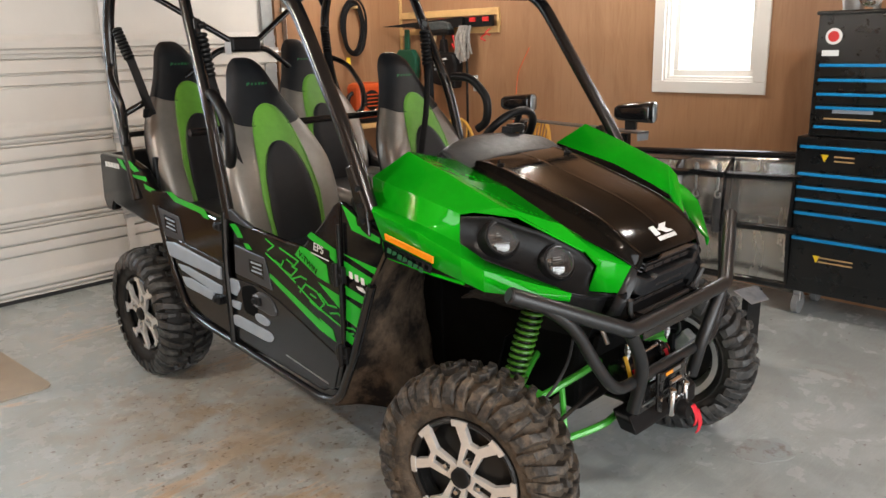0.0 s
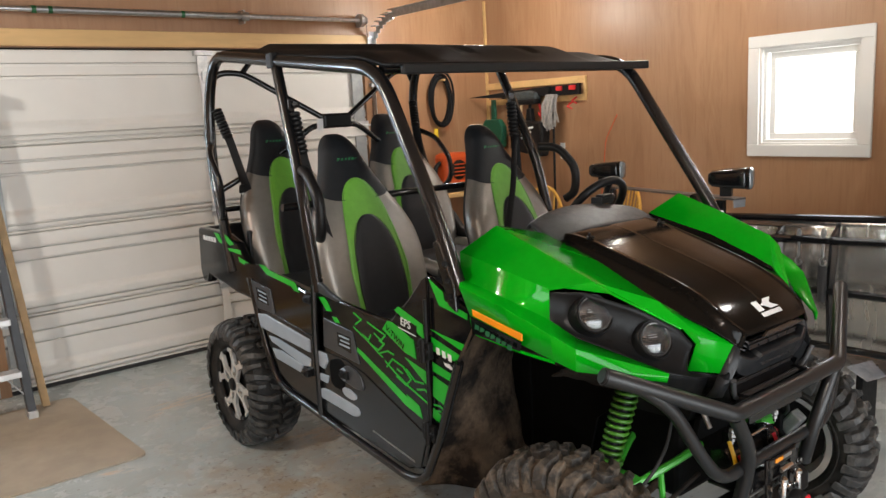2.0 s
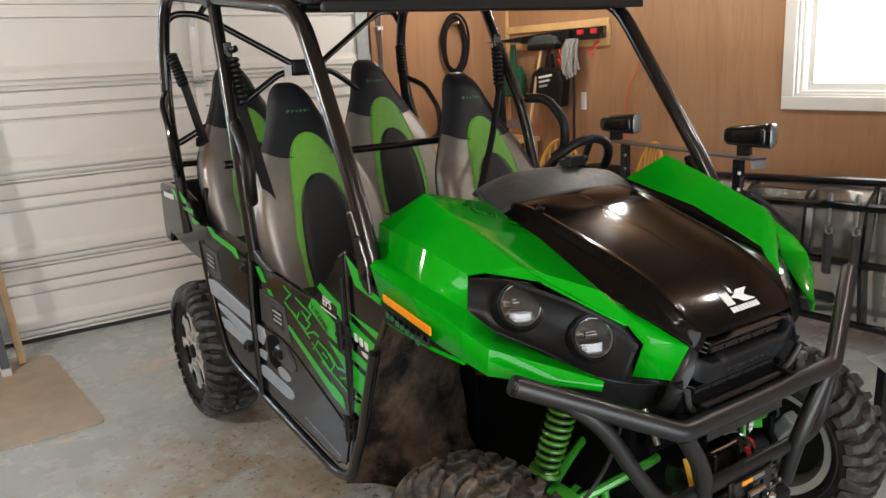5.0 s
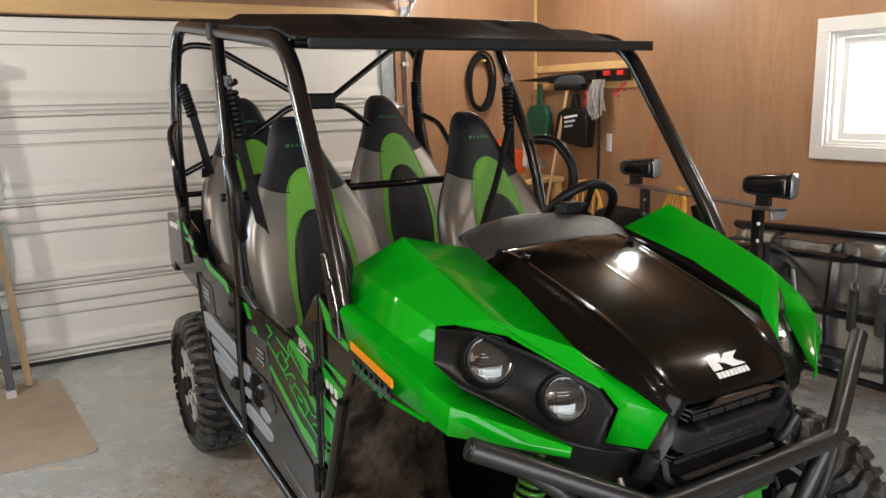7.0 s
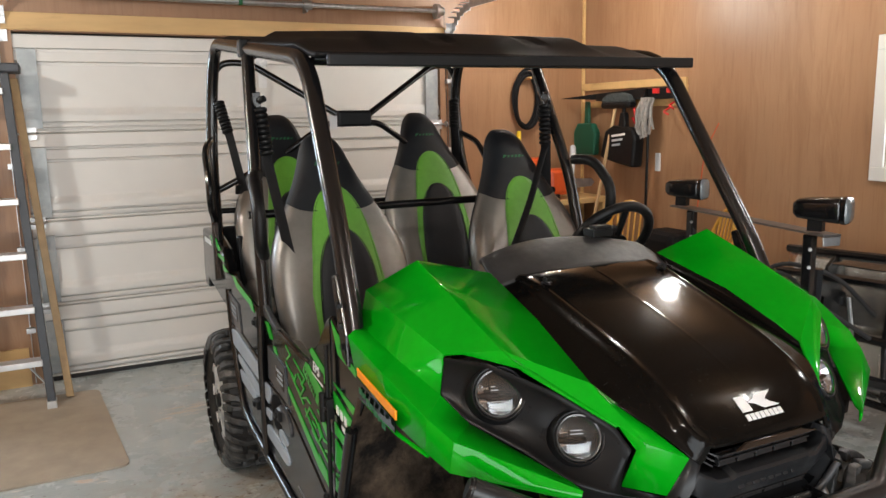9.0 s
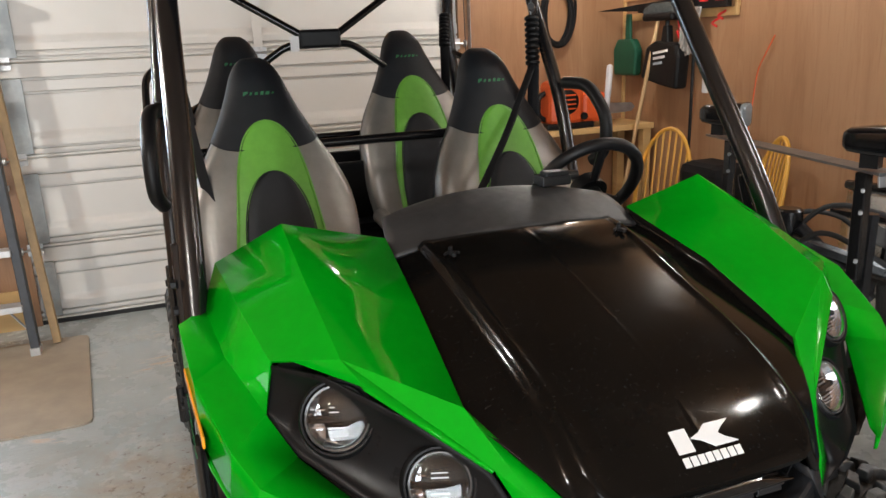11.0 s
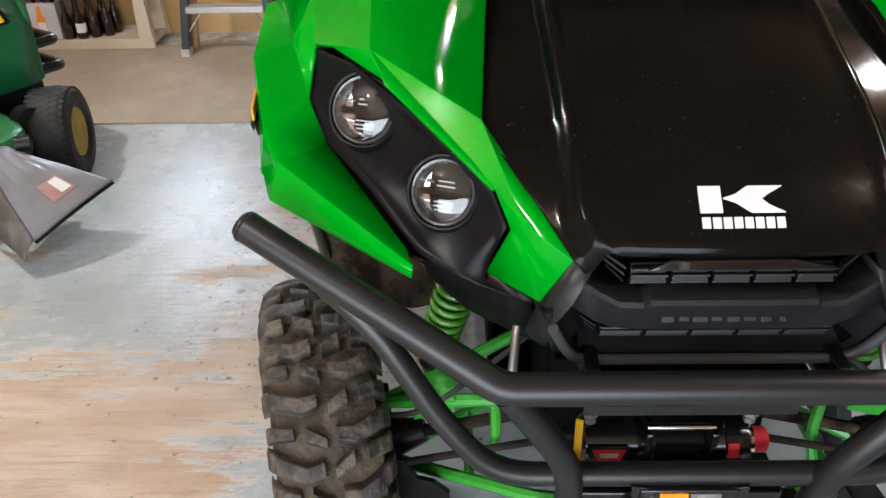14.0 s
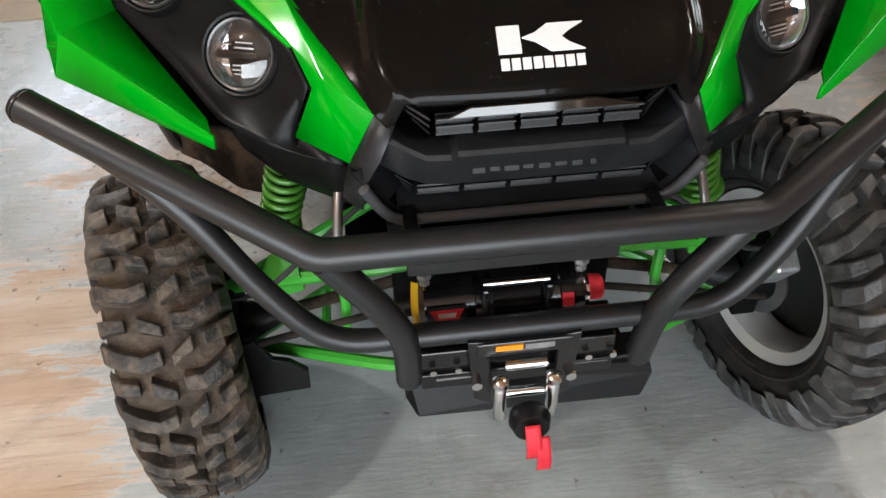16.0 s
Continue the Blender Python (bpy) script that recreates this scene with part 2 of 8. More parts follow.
    dust = ramp(maths("ADD", tex(3.4, (1, 1, 1), 11, 0.70, 0.6), maths("MULTIPLY", soil, 0.17)), 0.50, 0.76)
    col = mixc(maths("MULTIPLY", dirt, 0.5), col, (0.23, 0.18, 0.13))
    col = mixc(maths("MULTIPLY", maths("MULTIPLY", dust, soil), 0.9), col, (0.335, 0.258, 0.172))
    crumbs = ramp(maths("ADD", tex(30, detail=4), maths("MULTIPLY", soil, 0.07)), 0.66, 0.71)
    col = mixc(maths("MULTIPLY", crumbs, 0.8), col, (0.12, 0.075, 0.045))
    # damp round the front wheels
    damp = maths("MULTIPLY", maths("MULTIPLY", span(0, -0.55, -0.25, 0, 1), span(1, -0.55, -0.95, 0, 1)), ramp(tex(3.1, (1, 1, 1), 7, 0.6, 0.5), 0.46, 0.58))
    col = mixc(maths("MULTIPLY", damp, 0.28), col, (0.22, 0.235, 0.225))
    l.new(col, b.inputs["Base Color"])
    rough = maths("ADD", maths("MULTIPLY", wear, 0.18), 0.27)
    rough = maths("SUBTRACT", rough, maths("MULTIPLY", damp, 0.15))
    l.new(maths("ADD", rough, maths("MULTIPLY", maths("SUBTRACT", tex(5, (1, 1, 1), 6, 0.7), 0.5), 0.16)), b.inputs["Roughness"])
    bp = n.new("ShaderNodeBump")
    bp.inputs["Strength"].default_value, bp.inputs["Distance"].default_value = 0.20, 0.01
    l.new(maths("SUBTRACT", tex(9, (1, 6, 1), 8, 0.7), maths("MULTIPLY", wear, 0.22)), bp.inputs["Height"])
    l.new(bp.outputs[0], b.inputs["Normal"])


floor_nodes()


# ---- mesh helpers ----
def part(name, bm, material, parent=None, label="", smooth=None, bevel=0.0, at=None):
    me = bpy.data.meshes.new(name)
    bm.normal_update()
    bm.to_mesh(me)
    bm.free()
    mats = material if isinstance(material, (list, tuple)) else [material]
    for m in mats:
        me.materials.append(m)
    if smooth is not None:
        me.polygons.foreach_set("use_smooth", [True] * len(me.polygons))
        me.set_sharp_from_angle(angle=radians(smooth))
    ob = new(name, me)
    if parent:
        ob.parent = parent
    if at is not None:
        ob.matrix_basis = at
    if label:
        ob["label"] = label
    if bevel:
        bv = ob.modifiers.new("bevel", "BEVEL")
        bv.width, bv.segments, bv.limit_method, bv.angle_limit = bevel, 2, "ANGLE", radians(35)
    return ob


def thing(name, label, category, m=None, group="", kind=""):
    ob = new(name)
    ob.empty_display_size = 0.1
    if m is not None:
        ob.matrix_basis = m
    return tagged(ob, label, category, group, kind)


def add_box(bm, c, s, rot=None):
    """A box of full size s about c."""
    m = Matrix.Translation(c)
    if rot is not None:
        m = m @ rot.to_4x4()
    return bmesh.ops.create_cube(bm, size=1, matrix=m @ Matrix.Diagonal((*s, 1)))["verts"]


def box(c, s, rot=None):
    bm = bmesh.new()
    add_box(bm, c, s, rot)
    return bm


def add_cyl(bm, a, b, r, r2=None, seg=14):
    a, b = Vector(a), Vector(b)
    q = (b - a).to_track_quat("Z", "Y").to_matrix().to_4x4()
    m = Matrix.Translation((a + b) / 2) @ q
    return bmesh.ops.create_cone(bm, cap_ends=True, segments=seg, radius1=r, radius2=r if r2 is None else r2, depth=(b - a).length, matrix=m)["verts"]


def cyl(a, b, r, r2=None, seg=14):
    bm = bmesh.new()
    add_cyl(bm, a, b, r, r2, seg)
    return bm


def rounded(pts, d=0.06, n=5, closed=False):
    """A polyline with its corners rounded off within d of them."""
    pts = [Vector(p) for p in pts]
    out = []
    k = len(pts)
    for i, p in enumerate(pts):
        if not closed and i in (0, k - 1):
            out.append(p)
            continue
        a, b = pts[i - 1], pts[(i + 1) % k]
        da, db = min(d, (a - p).length * 0.48), min(d, (b - p).length * 0.48)
        s, e = p + (a - p).normalized() * da, p + (b - p).normalized() * db
        for j in range(n + 1):
            t = j / n
            out.append(s * (1 - t) ** 2 + p * 2 * t * (1 - t) + e * t * t)
    return out


def add_tube(bm, pts, r, seg=10, d=0.06, closed=False, flat=1.0, round_n=5):
    path = rounded(pts, d, round_n, closed) if d else [Vector(p) for p in pts]
    k = len(path)
    rings = []
    up = None
    for i, p in enumerate(path):
        if closed:
            t = (path[(i + 1) % k] - path[i - 1]).normalized()
        else:
            t = (path[min(i + 1, k - 1)] - path[max(i - 1, 0)]).normalized()
        if up is None:
            up = t.orthogonal().normalized() if abs(t.z) > 0.9 else (Vector((0, 0, 1)) - t * t.z).normalized()
        else:
            up = (up - t * up.dot(t)).normalized()
        side = t.cross(up)
        rings.append([bm.verts.new(p + up * (math.cos(a) * r * flat) + side * (math.sin(a) * r)) for a in [2 * math.pi * j / seg for j in range(seg)]])
    for i in range(k if closed else k - 1):
        A, B = rings[i], rings[(i + 1) % k]
        for j in range(seg):
            bm.faces.new((A[j], A[(j + 1) % seg], B[(j + 1) % seg], B[j]))
    if not closed:
        bm.faces.new(rings[0][::-1])
        bm.faces.new(rings[-1])
    return bm


def tube(pts, r, seg=10, d=0.06, closed=False, flat=1.0):
    bm = add_tube(bmesh.new(), pts, r, seg, d, closed, flat)
    bmesh.ops.recalc_face_normals(bm, faces=bm.faces)
    return bm


def add_prism(bm, pts, off):
    """A flat polygon given thickness by the vector off."""
    off = Vector(off)
    a = [bm.verts.new(p) for p in pts]
    b = [bm.verts.new(Vector(p) + off) for p in pts]
    k = len(a)
    fs = [bm.faces.new(a), bm.faces.new(b[::-1])]
    for i in range(k):
        fs.append(bm.faces.new((a[i - 1], a[i], b[i], b[i - 1])))
    bmesh.ops.recalc_face_normals(bm, faces=fs)
    return bm


def prism(pts, off):
    return add_prism(bmesh.new(), pts, off)


def lathe(profile, seg=40, axis="x"):
    """Turns (along, radius) pairs round an axis."""
    bm = bmesh.new()
    rings = []
    for s, r in profile:
        ring = []
        for j in range(seg):
            a = 2 * math.pi * j / seg
            u, v = r * math.cos(a), r * math.sin(a)
            ring.append(bm.verts.new({"x": (s, u, v), "y": (u, s, v), "z": (u, v, s)}[axis]))
        rings.append(ring)
    for A, B in zip(rings, rings[1:]):
        for j in range(seg):
            bm.faces.new((A[j], A[(j + 1) % seg], B[(j + 1) % seg], B[j]))
    bmesh.ops.remove_doubles(bm, verts=bm.verts, dist=1e-6)
    bmesh.ops.recalc_face_normals(bm, faces=bm.faces)
    return bm


def skin(verts, faces, mirror_x=False):
    """A mesh of facets; mirrored, the facets keep their outer side."""
    bm = bmesh.new()
    vs = [bm.verts.new((-x if mirror_x else x, y, z)) for x, y, z in verts]
    for f in faces:
        bm.faces.new([vs[i] for i in (f[::-1] if mirror_x else f)])
    return bm


def grid(fn, nu, nv):
    """A sheet of fn(u, v) for u, v in 0..1."""
    bm = bmesh.new()
    rows = [[bm.verts.new(fn(i / nu, j / nv)) for i in range(nu + 1)] for j in range(nv + 1)]
    for A, B in zip(rows, rows[1:]):
        for i in range(nu):
            bm.faces.new((A[i], A[i + 1], B[i + 1], B[i]))
    return bm


def thicken(ob, t, offset=-1.0):
    s = ob.modifiers.new("thick", "SOLIDIFY")
    s.thickness, s.offset = t, offset
    return ob


def soften(ob, w, seg=3, angle=12):
    b = ob.modifiers.new("bevel", "BEVEL")
    b.width, b.segments, b.limit_method, b.angle_limit = w, seg, "ANGLE", radians(angle)
    b.harden_normals = True
    return ob


def lerp(table, t):
    """Steps through (t, value) pairs."""
    if t <= table[0][0]:
        return table[0][1]
    for (t0, v0), (t1, v1) in zip(table, table[1:]):
        if t <= t1:
            return v0 + (v1 - v0) * (t - t0) / (t1 - t0)
    return table[-1][1]


# ---- the room ----
XW, YD, ZC = 2.65, 2.81, 2.57       # window wall, door wall, ceiling
XL, YB = -4.2, -5.2                 # far side and back
WY0, WY1, WZ0, WZ1 = -0.44, 0.185, 1.29, 1.90   # window opening
DX0, DX1, DZ = -1.43, 1.34, 2.13    # door opening

floor = tagged(part("floor", box(((XL + XW) / 2, (YB + YD) / 2 + 0.1, -0.05), (XW - XL + 0.6, YD - YB + 0.8, 0.1)), M_FLOOR),
               "worn pale blue-grey painted floor with brown stains", "floor", kind="structure")
ceiling = tagged(part("ceiling", box(((XL + XW) / 2, (YB + YD) / 2, ZC + 0.06), (XW - XL + 0.3, YD - YB + 0.3, 0.12)), M_CEIL),
                 "varnished plywood ceiling", "ceiling", kind="structure")


def wall_of(name, boxes, material, label):
    bm = bmesh.new()
    for c, s in boxes:
        add_box(bm, c, s)
    return tagged(part(name, bm, material), label, "wall", kind="structure")


T = 0.12
wall_of("wall_east", [((XW + T / 2, (YB + WY0) / 2, ZC / 2), (T, WY0 - YB, ZC)), ((XW + T / 2, (WY1 + YD) / 2, ZC / 2), (T, YD - WY1, ZC)),
                      ((XW + T / 2, (WY0 + WY1) / 2, WZ0 / 2), (T, WY1 - WY0, WZ0)), ((XW + T / 2, (WY0 + WY1) / 2, (WZ1 + ZC) / 2), (T, WY1 - WY0, ZC - WZ1))],
        M_PLY, "varnished plywood wall with a small window")
wall_of("wall_north", [(((DX1 + XW) / 2 + T / 2, YD + T / 2, ZC / 2), (XW - DX1 + T, T, ZC)), ((-1.715, YD + T / 2, ZC / 2), (0.57, T, ZC)), ((-3.4, YD + T / 2, ZC / 2), (1.6, T, ZC)),
                       ((-2.30, YD + T / 2, 0.62), (0.60, T, 1.24)), ((-2.30, YD + T / 2, 2.22), (0.60, T, 0.70)),
                       (((DX0 + DX1) / 2, YD + T / 2, (DZ + ZC) / 2), (DX1 - DX0, T, ZC - DZ))], M_PLY, "varnished plywood wall round the garage door")
wall_of("wall_west", [((XL - T / 2, (YB + YD) / 2, ZC / 2), (T, YD - YB + 2 * T, ZC))], M_PLY, "varnished plywood wall")
# the unseen back wall is given an assumed wide doorway, added to let the day in
OX0, OX1, OZ = -3.6, 1.1, 2.2
wall_of("wall_south", [(((OX1 + XW) / 2 + T / 2, YB - T / 2, ZC / 2), (XW - OX1 + T, T, ZC)), (((XL + OX0) / 2, YB - T / 2, ZC / 2), (OX0 - XL, T, ZC)),
                       (((OX0 + OX1) / 2, YB - T / 2, (OZ + ZC) / 2), (OX1 - OX0, T, ZC - OZ))], M_PLY, "varnished plywood wall with a wide assumed opening")
# corner trim and base boards
bm = bmesh.new()
add_box(bm, (XW - 0.012, YD - 0.012, 1.3), (0.02, 0.02, 2.5))
tagged(part("trim", bm, M_PINE), "narrow pine corner trim", "trim", kind="structure")
tagged(part("baseboard", box(((XL + DX0) / 2 - 0.04, YD - 0.012, 0.12), (DX0 - XL - 0.1, 0.02, 0.24)), M_PINE), "wide pine base board", "baseboard", kind="structure")

# window
win = thing("window_1", "small white-framed window full of bright daylight", "window", kind="structure")
bm = bmesh.new()
tw = 0.075
for c, s in (((XW - 0.01, (WY0 + WY1) / 2, WZ1 + tw / 2), (0.02, WY1 - WY0 + 2 * tw, tw)), ((XW - 0.01, (WY0 + WY1) / 2, WZ0 - tw / 2), (0.02, WY1 - WY0 + 2 * tw, tw)),
             ((XW - 0.01, WY0 - tw / 2, (WZ0 + WZ1) / 2), (0.02, tw, WZ1 - WZ0)), ((XW - 0.01, WY1 + tw / 2, (WZ0 + WZ1) / 2), (0.02, tw, WZ1 - WZ0))):
    add_box(bm, c, s)
part("window_casing", bm, M_TRIMWHITE, win, bevel=0.004)
bm = bmesh.new()
for x, w, g in ((XW + 0.045, 0.03, 0.0), (XW + 0.085, 0.04, 0.03)):
    y0, y1, z0, z1 = WY0 + g, WY1 - g, WZ0 + g, WZ1 - g
    for c, s in (((x, (y0 + y1) / 2, z1 - w / 2), (0.035, y1 - y0, w)), ((x, (y0 + y1) / 2, z0 + w / 2), (0.035, y1 - y0, w)),
                 ((x, y0 + w / 2, (z0 + z1) / 2), (0.035, w, z1 - z0 - 2 * w)), ((x, y1 - w / 2, (z0 + z1) / 2), (0.035, w, z1 - z0 - 2 * w))):
        add_box(bm, c, s)
part("window_frame", bm, M_TRIMWHITE, win, bevel=0.004)
bm = bmesh.new()
for c, s in (((XW + 0.06, (WY0 + WY1) / 2, WZ1 - 0.006), (0.116, WY1 - WY0, 0.012)), ((XW + 0.06, (WY0 + WY1) / 2, WZ0 + 0.006), (0.116, WY1 - WY0, 0.012)),
             ((XW + 0.06, WY0 + 0.006, (WZ0 + WZ1) / 2), (0.116, 0.012, WZ1 - WZ0 - 0.024)), ((XW + 0.06, WY1 - 0.006, (WZ0 + WZ1) / 2), (0.116, 0.012, WZ1 - WZ0 - 0.024))):
    add_box(bm, c, s)
part("window_reveal", bm, M_TRIMWHITE, win)
area_lamp("window_light", look((XW + 0.16, (WY0 + WY1) / 2, (WZ0 + WZ1) / 2), (0, (WY0 + WY1) / 2, 1.2)), 0.6, 0.6, 9, (0.93, 0.97, 1.0))
M_DAY = mat("daylight", (0.95, 0.98, 1.0), 0.9, var=0.01, emit=1.1)
tagged(part("backdrop", box((XW + 0.45, (WY0 + WY1) / 2, 1.6), (0.02, 3.0, 3.0)), M_DAY), "pale overcast sky outside the window", "sky", kind="structure")

# day through the assumed, unseen doorway behind, and the bulbs under the ceiling
area_lamp("assumed_doorway_light", look(((OX0 + OX1) / 2, YB - 0.1, 1.1), ((OX0 + OX1) / 2 + 0.6, 0, 0.6)), 4.6, 2.1, 190, (0.95, 0.98, 1.0))
area_lamp("side_window_light", look((-2.30, YD + 0.16, 1.56), (-2.0, 0, 0.9)), 0.6, 0.6, 46, (0.70, 0.85, 1.0))
# the bulb at (-1.5, -2.2) is an added fill for the vehicle's front, unseen
for bx_, by_, watts in ((1.80, 1.95, 34), (1.80, 0.28, 25), (1.45, -1.55, 26), (-1.5, -2.2, 60), (-2.6, 0.7, 96)):
    bulb = bpy.data.lights.new("bulb_light", "POINT")
    bulb.energy, bulb.color, bulb.shadow_soft_size = watts, (1.0, 0.975, 0.91), 0.05
    new("bulb_light", bulb).location = (bx_, by_, ZC - 0.17)

# ---- garage door ----
gd = thing("garage_door", "closed white sectional garage door with embossed panels", "garage door", kind="structure")
SEC = [0.02, 0.475, 1.005, 1.54, 2.12]
for i in range(4):
    z0, z1 = SEC[i], SEC[i + 1] - 0.001
    # profile across the height, with long recessed beads
    prof = [(0.020, z0), (0.0, z0 + 0.006), (0.0, z0 + 0.016), (0.034, z0 + 0.019), (0.034, z0 + 0.031), (0.003, z0 + 0.035), (0.003, z0 + 0.050), (0.034, z0 + 0.053), (0.034, z0 + 0.062),
            (0.002, z0 + 0.067), (0.002, z0 + 0.104), (0.006, z0 + 0.118), (0.018, z0 + 0.142), (0.020, z0 + 0.150), (0.020, z1 - 0.178), (0.036, z1 - 0.174), (0.036, z1 - 0.163), (0.004, z1 - 0.157), (0.004, z1 - 0.101),
            (0.034, z1 - 0.097), (0.034, z1 - 0.085), (0.0, z1 - 0.081), (0.0, z1 - 0.006), (0.020, z1)]
    bm = bmesh.new()
    rows = []
    for x in (DX0 - 0.02, DX1 + 0.02):
        rows.append([bm.verts.new((x, YD + 0.02 + d, z)) for d, z in prof] + [bm.verts.new((x, YD + 0.075, z1)), bm.verts.new((x, YD + 0.075, z0))])
    k = len(rows[0])
    for j in range(k):
        bm.faces.new((rows[0][j - 1], rows[0][j], rows[1][j], rows[1][j - 1]))
    bm.faces.new(rows[0][::-1])
    bm.faces.new(rows[1])
    bmesh.ops.recalc_face_normals(bm, faces=bm.faces)
    sec = part("door_section", bm, M_DOORWHITE, gd)
    # end stiles
    for x in (DX0 + 0.066, DX1 - 0.066, (DX0 + DX1) / 2 + 0.06):
        outer = abs(x) > 0.5
        if outer:
            bmx = box((x, YD + 0.013, (z0 + z1) / 2 - 0.030), (0.10, 0.010, z1 - z0 - 0.115))
            for dz in (-0.36, -0.05, 0.30):
                add_cyl(bmx, (x + 0.03, YD + 0.004, (z0 + z1) / 2 + dz * (z1 - z0)), (x + 0.03, YD + 0.009, (z0 + z1) / 2 + dz * (z1 - z0)), 0.005, seg=8)
        else:
            bmx = box((x, YD + 0.011, (z0 + z1) / 2), (0.055, 0.012, z1 - z0 - 0.01))
        part("stile", bmx, M_STILE if outer else M_DOORWHITE, sec, "grey galvanised end stile" if outer else "")
    if i:
        for x in (DX0 + 0.035, (DX0 + DX1) / 2 + 0.06, DX1 - 0.035):
            bmx = bmesh.new()
            add_box(bmx, (x, YD + 0.001, z0 - 0.003), (0.085, 0.006, 0.07))
            add_cyl(bmx, (x - 0.045, YD - 0.006, z0 - 0.003), (x + 0.045, YD - 0.006, z0 - 0.003), 0.008, seg=8)
            for dz in (-0.024, 0.024):
                for dx in (-0.025, 0.025):
                    add_cyl(bmx, (x + dx, YD - 0.005, z0 + dz), (x + dx, YD, z0 + dz), 0.006, seg=6)
            if abs(x) > 0.5:
                sx = -1 if x < 0 else 1
                add_cyl(bmx, (x, YD - 0.015, z0 - 0.003), (x + sx * 0.075, YD - 0.015, z0 - 0.003), 0.006, seg=8)
                add_cyl(bmx, (x + sx * 0.065, YD - 0.015, z0 - 0.003), (x + sx * 0.08, YD - 0.015, z0 - 0.003), 0.022, seg=12)
            part("hinge", bmx, M_GALV, sec)
# top fixing bracket and lock plate
bm = bmesh.new()
x = (DX0 + DX1) / 2 + 0.06
add_box(bm, (x, YD + 0.0, 2.03), (0.075, 0.01, 0.17))
add_box(bm, (x, YD - 0.015, 2.095), (0.13, 0.03, 0.03))
add_box(bm, (x, YD - 0.008, 1.93), (0.03, 0.016, 0.08))
part("top_bracket", bm, M_GALV, gd)
part("warning_label", box((x, YD - 0.0085, 1.86), (0.055, 0.003, 0.11)), M_WHITE, gd, "white and red warning label")
# unseen sheet added behind the sections to keep outside light from leaking through
part("door_light_stop", box(((DX0 + DX1) / 2, YD + 0.088, 1.07), (DX1 - DX0 + 0.10, 0.02, 2.14)), M_RUBSEAL, gd)
part("bottom_seal", box(((DX0 + DX1) / 2, YD + 0.045, 0.012), (DX1 - DX0 + 0.04, 0.06, 0.024)), M_RUBSEAL, gd)
# tracks
tr = thing("door_track", "galvanised garage door track with curved corner", "door track", kind="structure")
for sx in (-1, 1):
    x = (DX1 + 0.045) if sx > 0 else (DX0 - 0.045)
    bm = bmesh.new()
    path = [Vector((x, YD - 0.02, 0.02 + 0.1 * j)) for j in range(20)]
    for j in range(1, 11):
        a = j / 10 * math.pi / 2
        path.append(Vector((x, YD - 0.02 - 0.33 * (1 - math.cos(a)), 2.02 + 0.33 * math.sin(a))))
    path.append(Vector((x, 0.9, 2.38)))
    for a, b in zip(path, path[1:]):
        d = (b - a)
        add_box(bm, (a + b) / 2 + Vector((sx * 0.024, 0, 0)), (0.003, 0.056 if abs(d.z) > abs(d.y) else d.length * 1.02, d.length * 1.02 if abs(d.z) > abs(d.y) else 0.056))
        add_box(bm, (a + b) / 2 + Vector((0, 0, 0.026)) if abs(d.z) <= abs(d.y) else (a + b) / 2 + Vector((0, 0.026, 0)),
                (0.05, 0.003 if abs(d.z) > abs(d.y) else d.length * 1.02, d.length * 1.02 if abs(d.z) > abs(d.y) else 0.003))
    for j in range(4):
        add_box(bm, (x + sx * 0.02, YD - 0.014, 0.35 + j * 0.5), (0.05, 0.05, 0.03))
    part("track", bm, M_GALV, tr)
for sx, x in ((-1, DX0 - 0.045), (1, DX1 + 0.045)):
    part("hanger", box((x, 0.93, 2.47), (0.03, 0.03, 0.2)), M_PINE if sx > 0 else M_GALV, tr)
# jamb and header boards
bm = bmesh.new()
add_box(bm, ((DX0 + DX1) / 2, YD - 0.012, 2.185), (DX1 - DX0 + 0.1, 0.03, 0.10))
tagged(part("header_board", bm, M_PINE, bevel=0.003), "yellow pine header board over the garage door", "board", kind="structure")
bm = bmesh.new()
add_box(bm, (0.2, YD - 0.014, 2.545), (0.5, 0.035, 0.05))
add_box(bm, (-0.85, YD - 0.014, 2.545), (0.35, 0.035, 0.05))
tagged(part("trim", bm, M_PINE), "short pine blocks under the ceiling", "trim", kind="structure")
# torsion rod
rod = thing("torsion_rod", "galvanised torsion spring rod over the garage door", "door spring", kind="structure")
part("rod", cyl((DX0 - 0.05, 2.72, 2.34), (DX1 - 0.06, 2.72, 2.34), 0.016), M_GALV, rod, smooth=40)
part("spring", cyl((-1.0, 2.72, 2.34), (0.3, 2.72, 2.34), 0.021, seg=16), M_STEEL, rod, smooth=40)
bm = bmesh.new()
for x in (DX0, 0.32, DX1 - 0.04):
    add_box(bm, (x, 2.765, 2.34), (0.012, 0.09, 0.09))
    add_cyl(bm, (x - 0.03, 2.72, 2.34), (x + 0.03, 2.72, 2.34), 0.03, seg=14)
part("bearing_plate", bm, M_STEEL, rod)
bm = bmesh.new()
add_cyl(bm, (DX1 - 0.075, 2.72, 2.34), (DX1 - 0.045, 2.72, 2.34), 0.05, seg=20)
part("cable_drum", bm, M_GALV, rod, smooth=40)
for x in (-1.02, -0.93, -0.12):
    part("colour_mark", cyl((x - 0.012, 2.72, 2.34), (x + 0.012, 2.72, 2.34), 0.0225, seg=16), M_DARKLIME, rod, "green paint mark")
cab = tube([(DX1 + 0.03, 2.76, 0.1), (DX1 + 0.03, 2.755, 1.2), (DX1 + 0.0, 2.73, 2.33)], 0.003, 5, 0)
part("cable", cab, M_RUBSEAL, rod)

